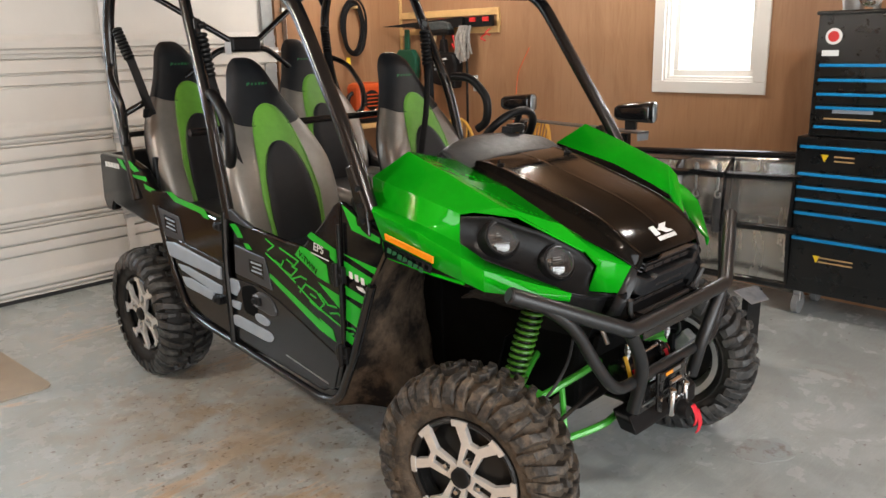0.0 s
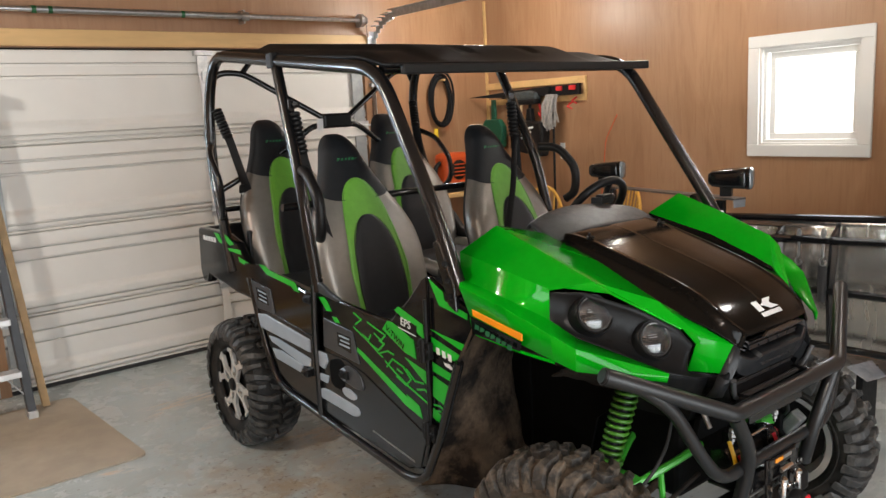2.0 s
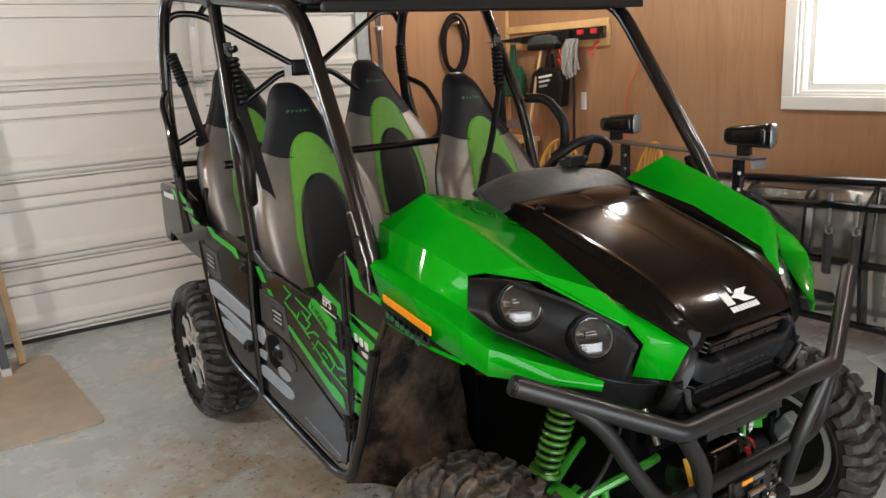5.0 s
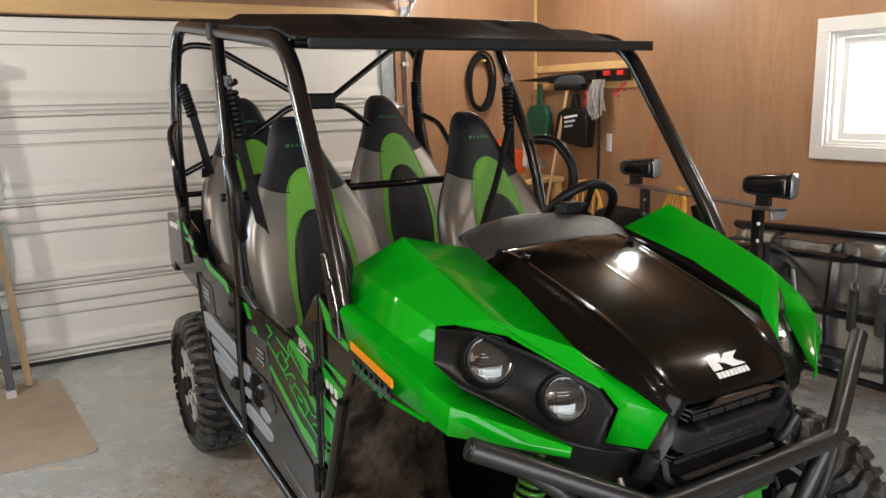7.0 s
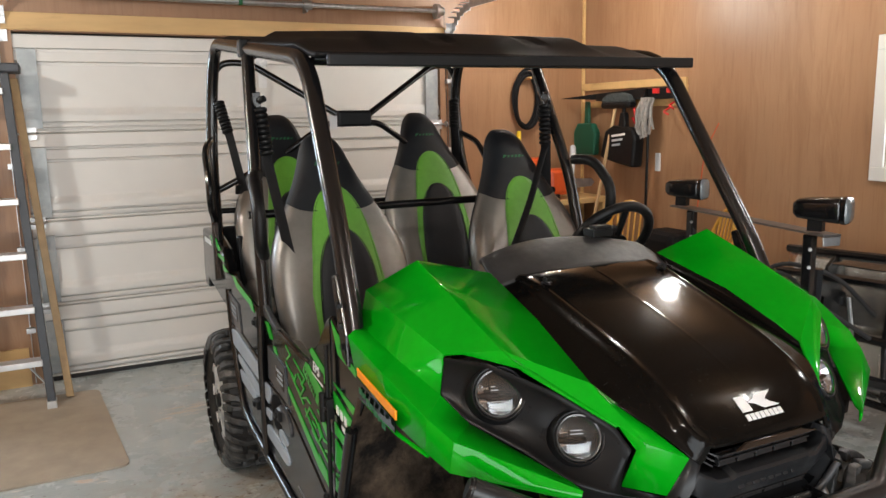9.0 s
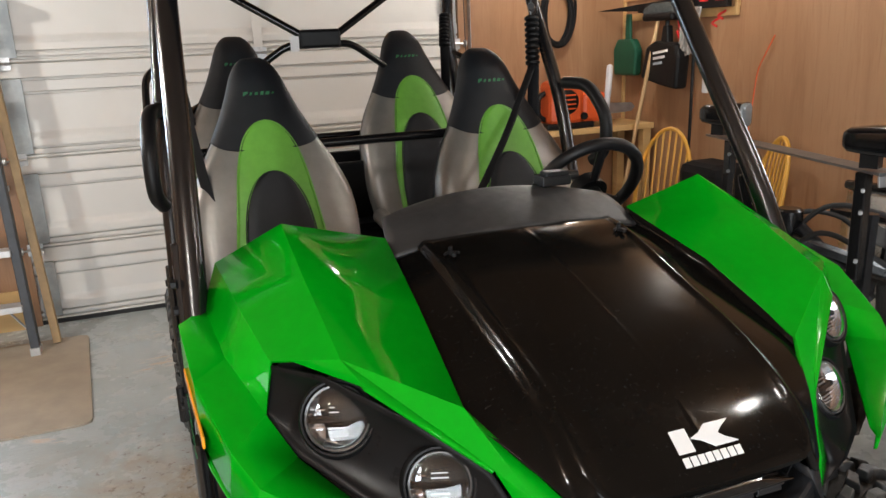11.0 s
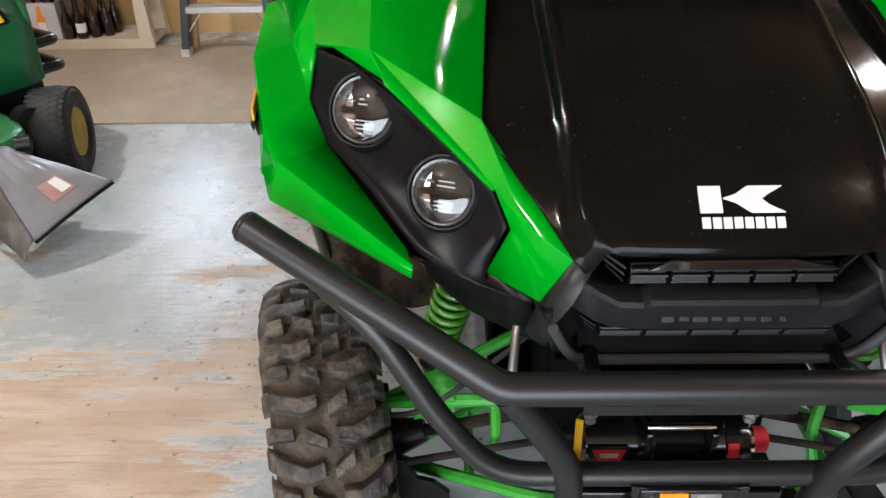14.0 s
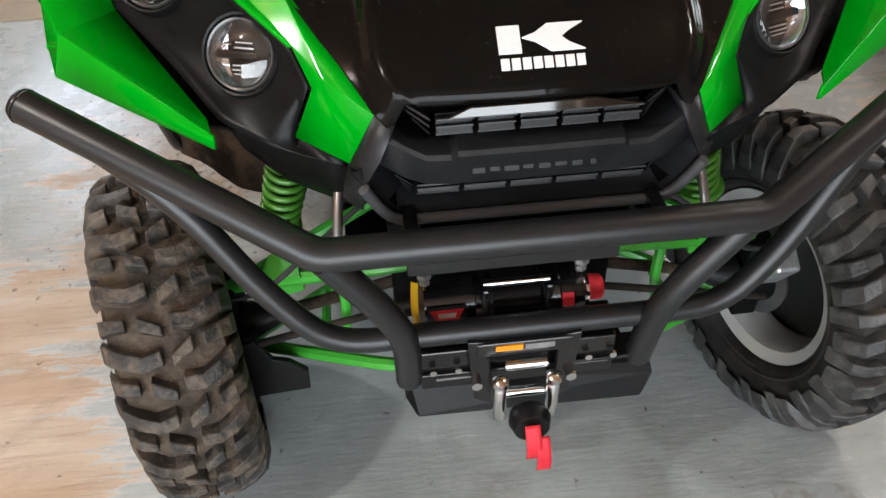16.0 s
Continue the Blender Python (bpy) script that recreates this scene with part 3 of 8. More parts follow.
# ---- the utility vehicle ----
CX = 0.018
uv = thing("utility_vehicle", "green and black four-seat off-road vehicle with roll cage and winch", "utility vehicle", pose(CX, 0, 0))

WB, HZ = 1.0935, 0.318


def muddy(bm, amount=0.004):
    """Uneven mud and wear on a turned part."""
    for v in bm.verts:
        f = 1 + amount / 0.3 * (noise.noise(v.co * 26) + 0.6 * noise.noise(v.co * 70))
        v.co.y, v.co.z = v.co.y * f, v.co.z * f
    return bm


def wheel(side, y, width, label):
    """side -1: the right-hand wheel, whose outer face looks to -x."""
    w, R = width / 2, 0.328
    xc = side * (0.612 if y < 0 else 0.597)
    muddy_one = y < 0 and side < 0
    turn = 13 if y < 0 else 0           # the front wheels are steered
    m = pose(xc, y, HZ, 0, 0, turn) if side < 0 else pose(xc, y, HZ, 0, 0, 180 + turn)
    rim = lathe([(-w * 0.73, 0.176), (-w * 0.80, 0.187), (-w * 0.68, 0.191), (-w * 0.60, 0.172), (0, 0.155), (w * 0.55, 0.172), (w * 0.64, 0.19), (w * 0.66, 0.186),
                 (w * 0.55, 0.165), (0, 0.148), (-w * 0.56, 0.165)], 48)
    hub = part("wheel", rim, M_DARKRIM, uv, label, smooth=35, at=m)
    part("rim_barrel", lathe([(w * 0.665, 0.1865), (w * 0.545, 0.1635), (0.0, 0.1465), (-w * 0.2, 0.15), (-w * 0.2, 0.1545), (0.0, 0.1545)], 48), M_BARREL, hub, "bare alloy inside of the rim", smooth=35)
    # tyre carcass
    pr = [(-w * 0.72, 0.189), (-w * 0.86, 0.20), (-w * 0.96, 0.232), (-w * 0.96, 0.260), (-w * 0.84, 0.289), (-w * 0.5, 0.302), (0, 0.305),
          (w * 0.5, 0.302), (w * 0.84, 0.289), (w * 0.96, 0.260), (w * 0.95, 0.232), (w * 0.80, 0.20), (w * 0.58, 0.188)]
    tyre = part("tyre", muddy(lathe(pr, 96)), M_TREADMUD if muddy_one else M_RUBBER, hub, "black off-road tyre caked with dried mud" if muddy_one else "dusty black off-road tyre", smooth=35)
    for e in (-1, 1):
        part("sidewall_ring", lathe([(e * w * 0.82, 0.205), (e * w * 0.875, 0.209), (e * w * 0.86, 0.216), (e * w * 0.84, 0.212)], 72), M_TREADMUD if muddy_one else M_RUBBER, tyre, smooth=35)
    # lugs: slanted bars that wrap over the shoulder, hooked blocks between them and pairs along the middle
    bm = bmesh.new()
    n = 19
    rng = random.Random(int(width * 1000) + (7 if y < 0 else 0))

    def lug(stations, a0, half, height, slant, hook=0.0):
        """One lug over (share of half-width, radius) stations; slant is its lag in radians at the outer end, hook a bend at the inner."""
        rings = []
        s0, s1 = stations[0][0], stations[-1][0]
        for s, rad in stations:
            f = (s - s0) / (s1 - s0)
            a = a0 + slant * f + hook * max(0.0, 0.35 - f)
            ring = []
            for da, hh in ((-half * 1.30, -0.010), (-half * 0.88, height), (half * 0.88, height), (half * 1.30, -0.010)):
                d = da * (1 + 0.30 * f) / rad
                r_ = rad + hh * (1 if s1 * s1 < 0.98 or f < 0.9 else 0.75) + rng.uniform(-0.0016, 0.0016)
                ring.append(bm.verts.new((s * w, r_ * math.sin(a + d), r_ * math.cos(a + d))))
            rings.append(ring)
        fs = []
        for A, B in zip(rings, rings[1:]):
            for q in range(3):
                fs.append(bm.faces.new((A[q], A[q + 1], B[q + 1], B[q])))
        fs.append(bm.faces.new(rings[0]))
        fs.append(bm.faces.new(rings[-1]))
        bmesh.ops.recalc_face_normals(bm, faces=fs)

    for k in range(n):
        for sgn in (-1, 1):
            a = 2 * math.pi * (k + (0.5 if sgn > 0 else 0) + rng.uniform(-0.03, 0.03)) / n
            step = 2 * math.pi / n
            lug([(sgn * 0.12, 0.305), (sgn * 0.42, 0.303), (sgn * 0.70, 0.297), (sgn * 0.93, 0.282), (sgn * 1.07, 0.252)], a, 0.0118 + rng.uniform(-0.0012, 0.0015), 0.0235 + rng.uniform(-0.004, 0.002), 0.15 + rng.uniform(-0.02, 0.02), 0.20)
            lug([(sgn * 0.56, 0.301), (sgn * 0.84, 0.290), (sgn * 1.00, 0.270), (sgn * 1.06, 0.240)], a + step * 0.5 + 0.10, 0.0105 + rng.uniform(-0.0012, 0.0015), 0.022 + rng.uniform(-0.004, 0.002), 0.03)
            lug([(sgn * 0.03, 0.305), (sgn * 0.38, 0.304)], a + step * 0.5 + 0.03, 0.0110 + rng.uniform(-0.0015, 0.0015), 0.022 + rng.uniform(-0.004, 0.002), 0.06)
    part("tread", bm, M_LUG if muddy_one else M_RUBLUG, tyre, "mud-caked tread lugs" if muddy_one else "chunky tread lugs", bevel=0.003)
    # dark dish and machined spokes
    xo = -w * 0.76
    part("rim_dish", lathe([(xo + 0.045, 0.158), (xo + 0.028, 0.12), (xo + 0.022, 0.05), (xo + 0.02, 0.0)], 40), M_DARKRIM, hub, smooth=40)
    part("rim_lip", lathe([(xo - 0.002, 0.170), (xo - 0.008, 0.180), (xo - 0.002, 0.188), (xo + 0.006, 0.180), (xo - 0.002, 0.170)], 48), M_DARKRIM, hub, smooth=50)
    x1 = xo - 0.006
    for k in range(4):
        a0 = math.pi / 2 * k + 0.36
        bm = bmesh.new()

        def P(rr, t, xx):
            return Vector((xx, rr * math.cos(a0) - t * math.sin(a0), rr * math.sin(a0) + t * math.cos(a0)))
        for e in (-1, 1):
            half = [(0.026, 0), (0.026, 0.028), (0.064, 0.033), (0.105, 0.038), (0.150, 0.078), (0.170, 0.060), (0.156, 0.042), (0.122, 0.014), (0.122, 0), (0.105, 0), (0.103, 0.016), (0.047, 0.015), (0.045, 0)]
            add_prism(bm, [P(rr, e * t, x1 - 0.004 + 0.04 * max(0, rr - 0.11)) for rr, t in half], (0.018, 0, 0))
        part("spoke", bm, M_ALLOY, hub, "machined silver forked spoke", bevel=0.0015)
        for e in (-1, 1):
            bm = bmesh.new()
            arc = [e * (0.24 + 0.06 * j) for j in range(6)]
            add_prism(bm, [P(0.167 * math.cos(q), 0.167 * math.sin(q), x1 - 0.006) for q in arc] + [P(0.185 * math.cos(q), 0.185 * math.sin(q), x1 - 0.004) for q in arc[::-1]], (0.008, 0, 0))
            part("rim_edge", bm, M_ALLOY, hub)
        c = P(0.062, 0, x1 + 0.008)
        part("lug_nut", cyl(c, c + Vector((-0.014, 0, 0)), 0.010, 0.008, 6), M_CHROME, hub)
    part("hub_cap", lathe([(xo - 0.026, 0.0), (xo - 0.026, 0.024), (xo - 0.02, 0.032), (xo + 0.015, 0.034)], 24), M_PLASTIC, hub, smooth=40)
    return hub


wheel(-1, -1.080, 0.196, "front wheel with muddy off-road tyre and machined rim")
wheel(1, -1.080, 0.196, "front wheel with dusty off-road tyre and machined rim")
wheel(-1, WB, 0.25, "rear wheel with off-road tyre and machined rim")
wheel(1, WB, 0.25, "rear wheel with off-road tyre and machined rim")

# front fenders: facets from the hood's edge out to the lower lobe
FV = [(0.285, -0.700, 1.190), (0.490, -0.690, 1.243), (0.618, -0.657, 1.174), (0.650, -0.695, 1.100), (0.700, -0.745, 1.090), (0.700, -0.790, 1.005),   # 0-5 rear
      (0.306, -0.950, 1.128), (0.487, -0.880, 1.182), (0.595, -0.850, 1.130), (0.632, -0.870, 1.060), (0.690, -0.930, 1.052), (0.688, -0.965, 0.960),    # 6-11
      (0.319, -1.180, 1.040), (0.478, -1.080, 1.110), (0.573, -0.997, 1.094), (0.590, -1.010, 1.010), (0.652, -1.075, 0.990), (0.662, -1.085, 0.925),    # 12-17
      (0.206, -1.353, 0.918), (0.264, -1.292, 0.938), (0.330, -1.215, 0.992), (0.243, -1.333, 0.838), (0.313, -1.276, 0.850), (0.302, -1.250, 0.968),    # 18-23
      (0.555, -1.080, 0.962), (0.622, -1.135, 0.957), (0.640, -1.152, 0.902), (0.425, -1.262, 0.880), (0.418, -1.290, 0.872), (0.420, -1.285, 0.846),    # 24-29
      (0.455, -1.130, 1.080), (0.545, -1.015, 1.096), (0.281, -1.282, 0.923)]                                                                                                # 30-31
FF = [(0, 1, 7, 6), (1, 2, 8, 7), (2, 3, 9, 8), (3, 4, 10, 9), (4, 5, 11, 10),
      (6, 7, 13, 12), (7, 8, 14, 13), (8, 9, 15, 14), (9, 10, 16, 15), (10, 11, 17, 16),
      (12, 13, 20, 19), (13, 14, 31, 30), (13, 30, 23, 20), (12, 19, 18), (20, 23, 32, 19), (19, 32, 22, 21, 18),
      (15, 16, 25, 24), (16, 17, 26, 25), (24, 25, 28, 27), (25, 26, 29, 28)]
for side in (-1, 1):
    fb = skin([(side * x, y, z) for x, y, z in FV], [f if side > 0 else f[::-1] for f in FF])
    bmesh.ops.recalc_face_normals(fb, faces=fb.faces)
    f = part("front_fender", fb, M_GREEN, uv, "glossy lime green faceted front fender", smooth=16)
    soften(f, 0.006, 3, 8)
    thicken(f, 0.006)
    # headlamp housing: a dished panel between the upper and the lower green edges
    UP = [(0, (0.573, -0.997, 1.085)), (0.3, (0.505, -1.070, 1.082)), (0.55, (0.400, -1.168, 1.030)), (0.75, (0.306, -1.245, 0.964)), (0.86, (0.286, -1.274, 0.922)), (0.94, (0.314, -1.268, 0.849)), (1, (0.252, -1.322, 0.834))]
    LO = [(0, (0.590, -1.000, 1.012)), (0.3, (0.557, -1.072, 0.964)), (0.55, (0.478, -1.165, 0.918)), (0.75, (0.412, -1.248, 0.868)), (0.86, (0.352, -1.283, 0.844)), (0.94, (0.312, -1.295, 0.836)), (1, (0.252, -1.320, 0.826))]

    def housing(u, v, side=side, UP=UP, LO=LO):
        A = Vector([lerp([(t, p[i]) for t, p in UP], u) for i in range(3)])
        B = Vector([lerp([(t, p[i]) for t, p in LO], u) for i in range(3)])
        q = A.lerp(B, v) + Vector((-0.28, 0.80, -0.42)) * (0.027 * math.sin(math.pi * v) ** 0.6 * lerp([(0, 0.2), (0.2, 0.8), (0.7, 1.0), (0.85, 0.2), (1, 0)], u))
        return (side * q.x, q.y, q.z)
    hb = grid(housing, 50, 14)
    bmesh.ops.recalc_face_normals(hb, faces=hb.faces)
    def under(u, v, side=side, LO=LO):
        k = 0.30 + 0.70 * u
        q = Vector([lerp([(t, p[i]) for t, p in LO], k) for i in range(3)])
        drop = lerp([(0, 0.01), (0.45, 0.045), (0.75, 0.095), (1, 0.125)], u) * v
        return (side * (q.x - 0.012 * v), q.y + 0.012 + 0.45 * drop, q.z + 0.004 - drop)
    ub = grid(under, 20, 5)
    bmesh.ops.recalc_face_normals(ub, faces=ub.faces)
    thicken(part("lower_lamp_panel", ub, M_PLASTIC, uv, "black panel below the headlamps", smooth=40), 0.004)
    h = part("headlamp_housing", hb, M_HOUSING, uv, "black plastic headlamp housing", smooth=45)
    thicken(h, 0.004)
    for c, r in (((0.489, -1.084, 1.017), 0.053), ((0.370, -1.203, 0.939), 0.050)):
        c = Vector((side * c[0], c[1], c[2]))
        m = look(c, c + Vector((side * 0.28, -0.80, 0.42)))
        lamp = part("headlamp", lathe([(0.016, 0.0), (0.014, r * 0.4), (0.008, r * 0.74), (0.002, r * 0.84), (-0.009, r * 0.985)], 18, "z"), M_LENS, uv, "round LED headlamp with clear lens", at=m)
        part("bezel", lathe([(-0.006, r - 0.001), (-0.013, r + 0.001), (-0.014, r + 0.004), (-0.006, r + 0.008), (0.05, r + 0.016), (0.05, r + 0.010), (-0.006, r - 0.001)], 40, "z"), M_PLASTIC, lamp, smooth=40)
        part("lens_ring", lathe([(-0.009, r - 0.0015), (-0.014, r - 0.003), (-0.013, r - 0.006), (-0.008, r - 0.005), (-0.009, r - 0.0015)], 40, "z"), M_LENSRING, lamp, "smoked grey lens ring", smooth=40)
        for cc, ss in (((0, -r * 0.04, 0.004), (r * 1.70, r * 0.20, 0.006)), ((0, r * 0.20, 0.005), (r * 0.62, r * 0.30, 0.006)), ((0, -r * 0.40, 0.005), (r * 0.74, r * 0.34, 0.006))):
            part("lamp_bar", box(cc, ss), M_UNDER, lamp, bevel=0.002)
        for q, wide in ((0.30, 0.50), (0.16, 0.54), (-0.30, 0.60), (-0.42, 0.62), (-0.53, 0.52)):
            part("led_tile", box((0, r * q, 0.0008), (r * wide, r * 0.035, 0.003)), M_STEEL, lamp)
        for e in (-1, 1):
            part("reflector_step", box((e * r * 0.58, -r * 0.26, 0.004), (r * 0.30, r * 0.05, 0.004)), M_CHROME, lamp)
            part("reflector_step", box((e * r * 0.52, r * 0.24, 0.004), (r * 0.26, r * 0.04, 0.004)), M_CHROME, lamp)
        dome = part("lens", lathe([(-0.022, 0.0), (-0.021, r * 0.4), (-0.0165, r * 0.8), (-0.010, r * 0.97)], 36, "z"), M_GLASS, lamp, "clear domed lens", smooth=60)
        dome.visible_shadow = False
        thicken(dome, 0.002)
    # orange side reflector
    y0, y1 = -0.800, -0.998
    rp = [(side * 0.697, y0, 1.028), (side * 0.697, y0 - 0.004, 1.008), (side * 0.685, y1, 0.966), (side * 0.685, y1, 0.988)]
    part("side_reflector", prism(rp, (side * 0.005, 0, 0)), M_ORANGE, uv, "amber side reflector", bevel=0.002)
    # black printed strip and green lip below it
    strip = part("fender_strip", prism([(side * 0.698, -0.792, 1.006), (side * 0.687, -0.995, 0.962), (side * 0.684, -0.985, 0.934), (side * 0.695, -0.795, 0.952)], (side * 0.003, 0, 0)), M_SIDE, uv, "black strip with green print")
    for j in range(7):
        yy = -0.815 - j * 0.023
        zz = 0.985 - j * 0.0055
        part("green_mark", prism([(side * 0.7015, yy, zz), (side * 0.7005, yy - 0.016, zz - 0.003), (side * 0.699, yy - 0.011, zz - 0.018 + 0.006 * (j % 2)), (side * 0.700, yy + 0.005, zz - 0.015)], (side * 0.0015, 0, 0)), M_DARKLIME, strip)
    part("fender_lip", tube([(side * 0.694, -0.788, 1.0), (side * 0.691, -0.795, 0.950), (side * 0.680, -0.99, 0.930), (side * 0.658, -1.09, 0.918)], 0.005, 6, 0.02), M_GREEN, uv, smooth=40)
    # mud-splashed inner skirt below the fender's lower edge, its shade put into the colour
    sk = part("fender_skirt", grid(lambda u, v, side=side: (side * (0.628 - 0.215 * u - 0.09 * v), -1.112 - 0.140 * u + 0.15 * v, 0.905 - 0.050 * u - (0.085 + 0.02 * u) * v + 0.006 * math.sin(u * 7) + 0.008 * noise.noise(Vector((u * 9, v * 9, side)))), 20, 12), M_LINER, uv, "mud-splashed inner skirt", smooth=60)
    thicken(sk, 0.004)
    # black flange that closes the gap beside the hood
    edge = [FV[0], FV[6], FV[12]]
    def flange(u, v, side=side, edge=edge):
        i = min(1, int(u * 2))
        q = Vector(edge[i]).lerp(Vector(edge[i + 1]), u * 2 - i)
        return (side * (q.x + 0.004 - 0.012 * v), q.y, q.z - 0.002 - 0.06 * v)
    fl_ = part("fender_flange", grid(flange, 16, 3), M_HOOD, uv, smooth=60)
    thicken(fl_, 0.004)

# hood
HPROF = [(-0.735, 1.188), (-0.80, 1.176), (-0.95, 1.140), (-1.10, 1.092), (-1.20, 1.054), (-1.30, 1.002), (-1.345, 0.966), (-1.368, 0.938)]
HEDGE = [(-0.735, 0.288), (-0.95, 0.305), (-1.18, 0.318), (-1.27, 0.266), (-1.353, 0.208), (-1.37, 0.19)]

HCURVE = np.polyfit([a for a, b in HPROF], [b for a, b in HPROF], 4)


def hood_point(u, v):
    y = -0.735 + (-1.368 + 0.735) * v
    zc, e = float(np.polyval(HCURVE, y)), lerp([(-a, b) for a, b in HEDGE], -y)
    s = (u - 0.5) * 2
    x = s * e
    ax = abs(x)
    r = min(0.218 - 0.02 * v, e - 0.025)
    z = zc - 0.010 * (ax / 0.3) ** 2
    k = 0.6 + 0.4 * min(1, v * 3)
    if ax > r:
        z -= (ax - r) / max(0.02, e - r) * 0.012
        f = min(1, (ax - r) / 0.018)
        z -= 0.017 * k * f * f * (3 - 2 * f)
    z += 0.0035 * k * math.exp(-((ax - r + 0.006) / 0.010) ** 2)
    z += 0.0005 * math.exp(-(ax / 0.004) ** 2)
    return (x, y - 0.015 * (1 - s * s) * v, z)


hood = part("hood", grid(lambda u, v: hood_point(1 - u, v), 200, 44), M_HOOD, uv, "glossy black hood reflecting the brown ceiling", smooth=50)
thicken(hood, 0.008)


def on_hood(px, py, lift=0.002):
    """A point of the hood's upper side, by its place seen from above."""
    v = (py + 0.735) / (-1.368 + 0.735)
    e = lerp([(-a, b) for a, b in HEDGE], -py)
    q = hood_point(0.5 + px / e / 2, v)
    return Vector((px, q[1], q[2] + lift))


# white maker's mark: a block, a bow and a bar below
def mark(pts):
    c = [on_hood(x, y, 0.001) for x, y in pts]
    part("white_mark", prism(c, (0, 0, 0.0015)), M_WHITE, hood, "white maker's mark printed as plain shapes")


kx, ky = 0.0, -1.30
mark([(kx - 0.050, ky), (kx - 0.022, ky), (kx - 0.022, ky - 0.028), (kx - 0.050, ky - 0.028)])
mark([(kx - 0.020, ky - 0.013), (kx - 0.004, ky - 0.009), (kx + 0.012, ky), (kx + 0.056, ky), (kx + 0.038, ky - 0.008), (kx + 0.028, ky - 0.014),
      (kx + 0.036, ky - 0.020), (kx + 0.056, ky - 0.028), (kx + 0.014, ky - 0.028), (kx - 0.004, ky - 0.018)])
for i in range(8):
    x0 = kx - 0.049 + i * 0.0132
    mark([(x0, ky - 0.033), (x0 + 0.0105, ky - 0.033), (x0 + 0.0105, ky - 0.043), (x0, ky - 0.043)])
for sx in (-1, 1):
    bm = bmesh.new()
    c = on_hood(sx * 0.19, -0.812, 0.0)
    add_cyl(bm, c + Vector((0, 0, -0.002)), c + Vector((0, -0.004, 0.016)), 0.006, 0.004, seg=10)
    add_box(bm, c + Vector((0, -0.012, 0.003)), (0.007, 0.026, 0.007))
    for e in (-1, 1):
        add_cyl(bm, c + Vector((0, 0.004, 0.004)), c + Vector((e * 0.016, -0.010, 0.003)), 0.0028, seg=8)
    part("hood_catch", bm, M_PLASTIC, hood, bevel=0.002)


# cowl on top of the dash
def cowl_point(u, v):
    s = (u - 0.5) * 2
    w = 0.287 + 0.02 * math.sin(v * math.pi * 0.6) - 0.05 * v
    x = s * w
    y = -0.742 + v * (0.225 - 0.07 * s * s)
    z = 1.187 + 0.058 * math.sin(v * math.pi / 2) - 0.028 * s * s - 0.02 * max(0, v - 0.8) / 0.2
    return (x, y, z)


cowl = part("cowl", grid(cowl_point, 28, 16), M_COWL, uv, "matt dark grey dash cowl", smooth=50)
thicken(cowl, 0.012)
bm = bmesh.new()
add_box(bm, (0.165, -0.575, 1.246), (0.075, 0.05, 0.024))
add_box(bm, (0.165, -0.585, 1.262), (0.06, 0.035, 0.012))
add_cyl(bm, (0.2, -0.57, 1.25), (0.235, -0.57, 1.25), 0.011)
part("camera_mount", bm, M_PLASTIC, uv, "small black mount on the cowl", bevel=0.003)

M_VALANCE = mat("dull_black_plastic", (0.009, 0.0095, 0.0105), 0.55, 0, 0.2, 20, bump=0.06, bscale=400, spec=0.06)
# black plastic lightened: daylight reflected along the lip is put into its colour
M_LIPSHEEN = mat("sheen_grey_plastic", (0.05, 0.051, 0.054), 0.42, 0, 0.1, 20, bump=0.04, bscale=400, spec=0.4)
M_LIP = mat("gloss_black_lip", (0.006, 0.006, 0.006), 0.05, 0.0, 0.1, 20, spec=0.9, coat=0.5)
# grille and nose
part("nose", skin([(-0.205, -1.30, 0.93), (0.205, -1.30, 0.93), (0.20, -1.20, 0.64), (-0.20, -1.20, 0.64), (-0.215, -1.05, 0.93), (0.215, -1.05, 0.93), (0.225, -1.0, 0.64), (-0.225, -1.0, 0.64)],
                  [(0, 1, 2, 3), (4, 7, 6, 5), (0, 4, 5, 1), (3, 2, 6, 7), (1, 5, 6, 2), (0, 3, 7, 4)]), M_PLASTIC, uv, "black plastic nose", smooth=30)
# chevron bar: (x, ridge y, ridge z, foot z) from the middle outwards
BAR = [(0.0, -1.387, 0.871, 0.806), (0.106, -1.386, 0.871, 0.806), (0.114, -1.379, 0.862, 0.807), (0.145, -1.376, 0.862, 0.810), (0.172, -1.368, 0.874, 0.822), (0.205, -1.357, 0.893, 0.848)]


def chevron():
    bm = bmesh.new()
    rows = []
    for x, y, z, f in [(-a, b, c, d) for a, b, c, d in BAR[:0:-1]] + BAR:
        rows.append([bm.verts.new(p) for p in ((x, y + 0.050, z + 0.020), (x, y + 0.004, z + 0.004), (x, y, z - 0.002), (x, -1.354, f), (x, -1.31, f - 0.006))])
    for A, B in zip(rows, rows[1:]):
        for k in range(4):
            bm.faces.new((A[k], A[k + 1], B[k + 1], B[k]))
    bmesh.ops.recalc_face_normals(bm, faces=bm.faces)
    return bm


gr = part("grille", chevron(), M_GRILLE, uv, "black slatted grille with a chevron bar", smooth=25)
thicken(gr, 0.006)
for i, (w, h) in enumerate(((0.017, 0.017), (0.014, 0.014), (0.020, 0.017), (0.014, 0.014), (0.016, 0.017), (0.016, 0.014), (0.014, 0.017), (0.008, 0.017))):
    part("embossed_block", box((-0.078 + i * 0.0215, -1.3695, 0.840), (w, 0.002, h), Matrix.Rotation(radians(-27), 3, "X")), M_GRILLE, gr, bevel=0.0015)
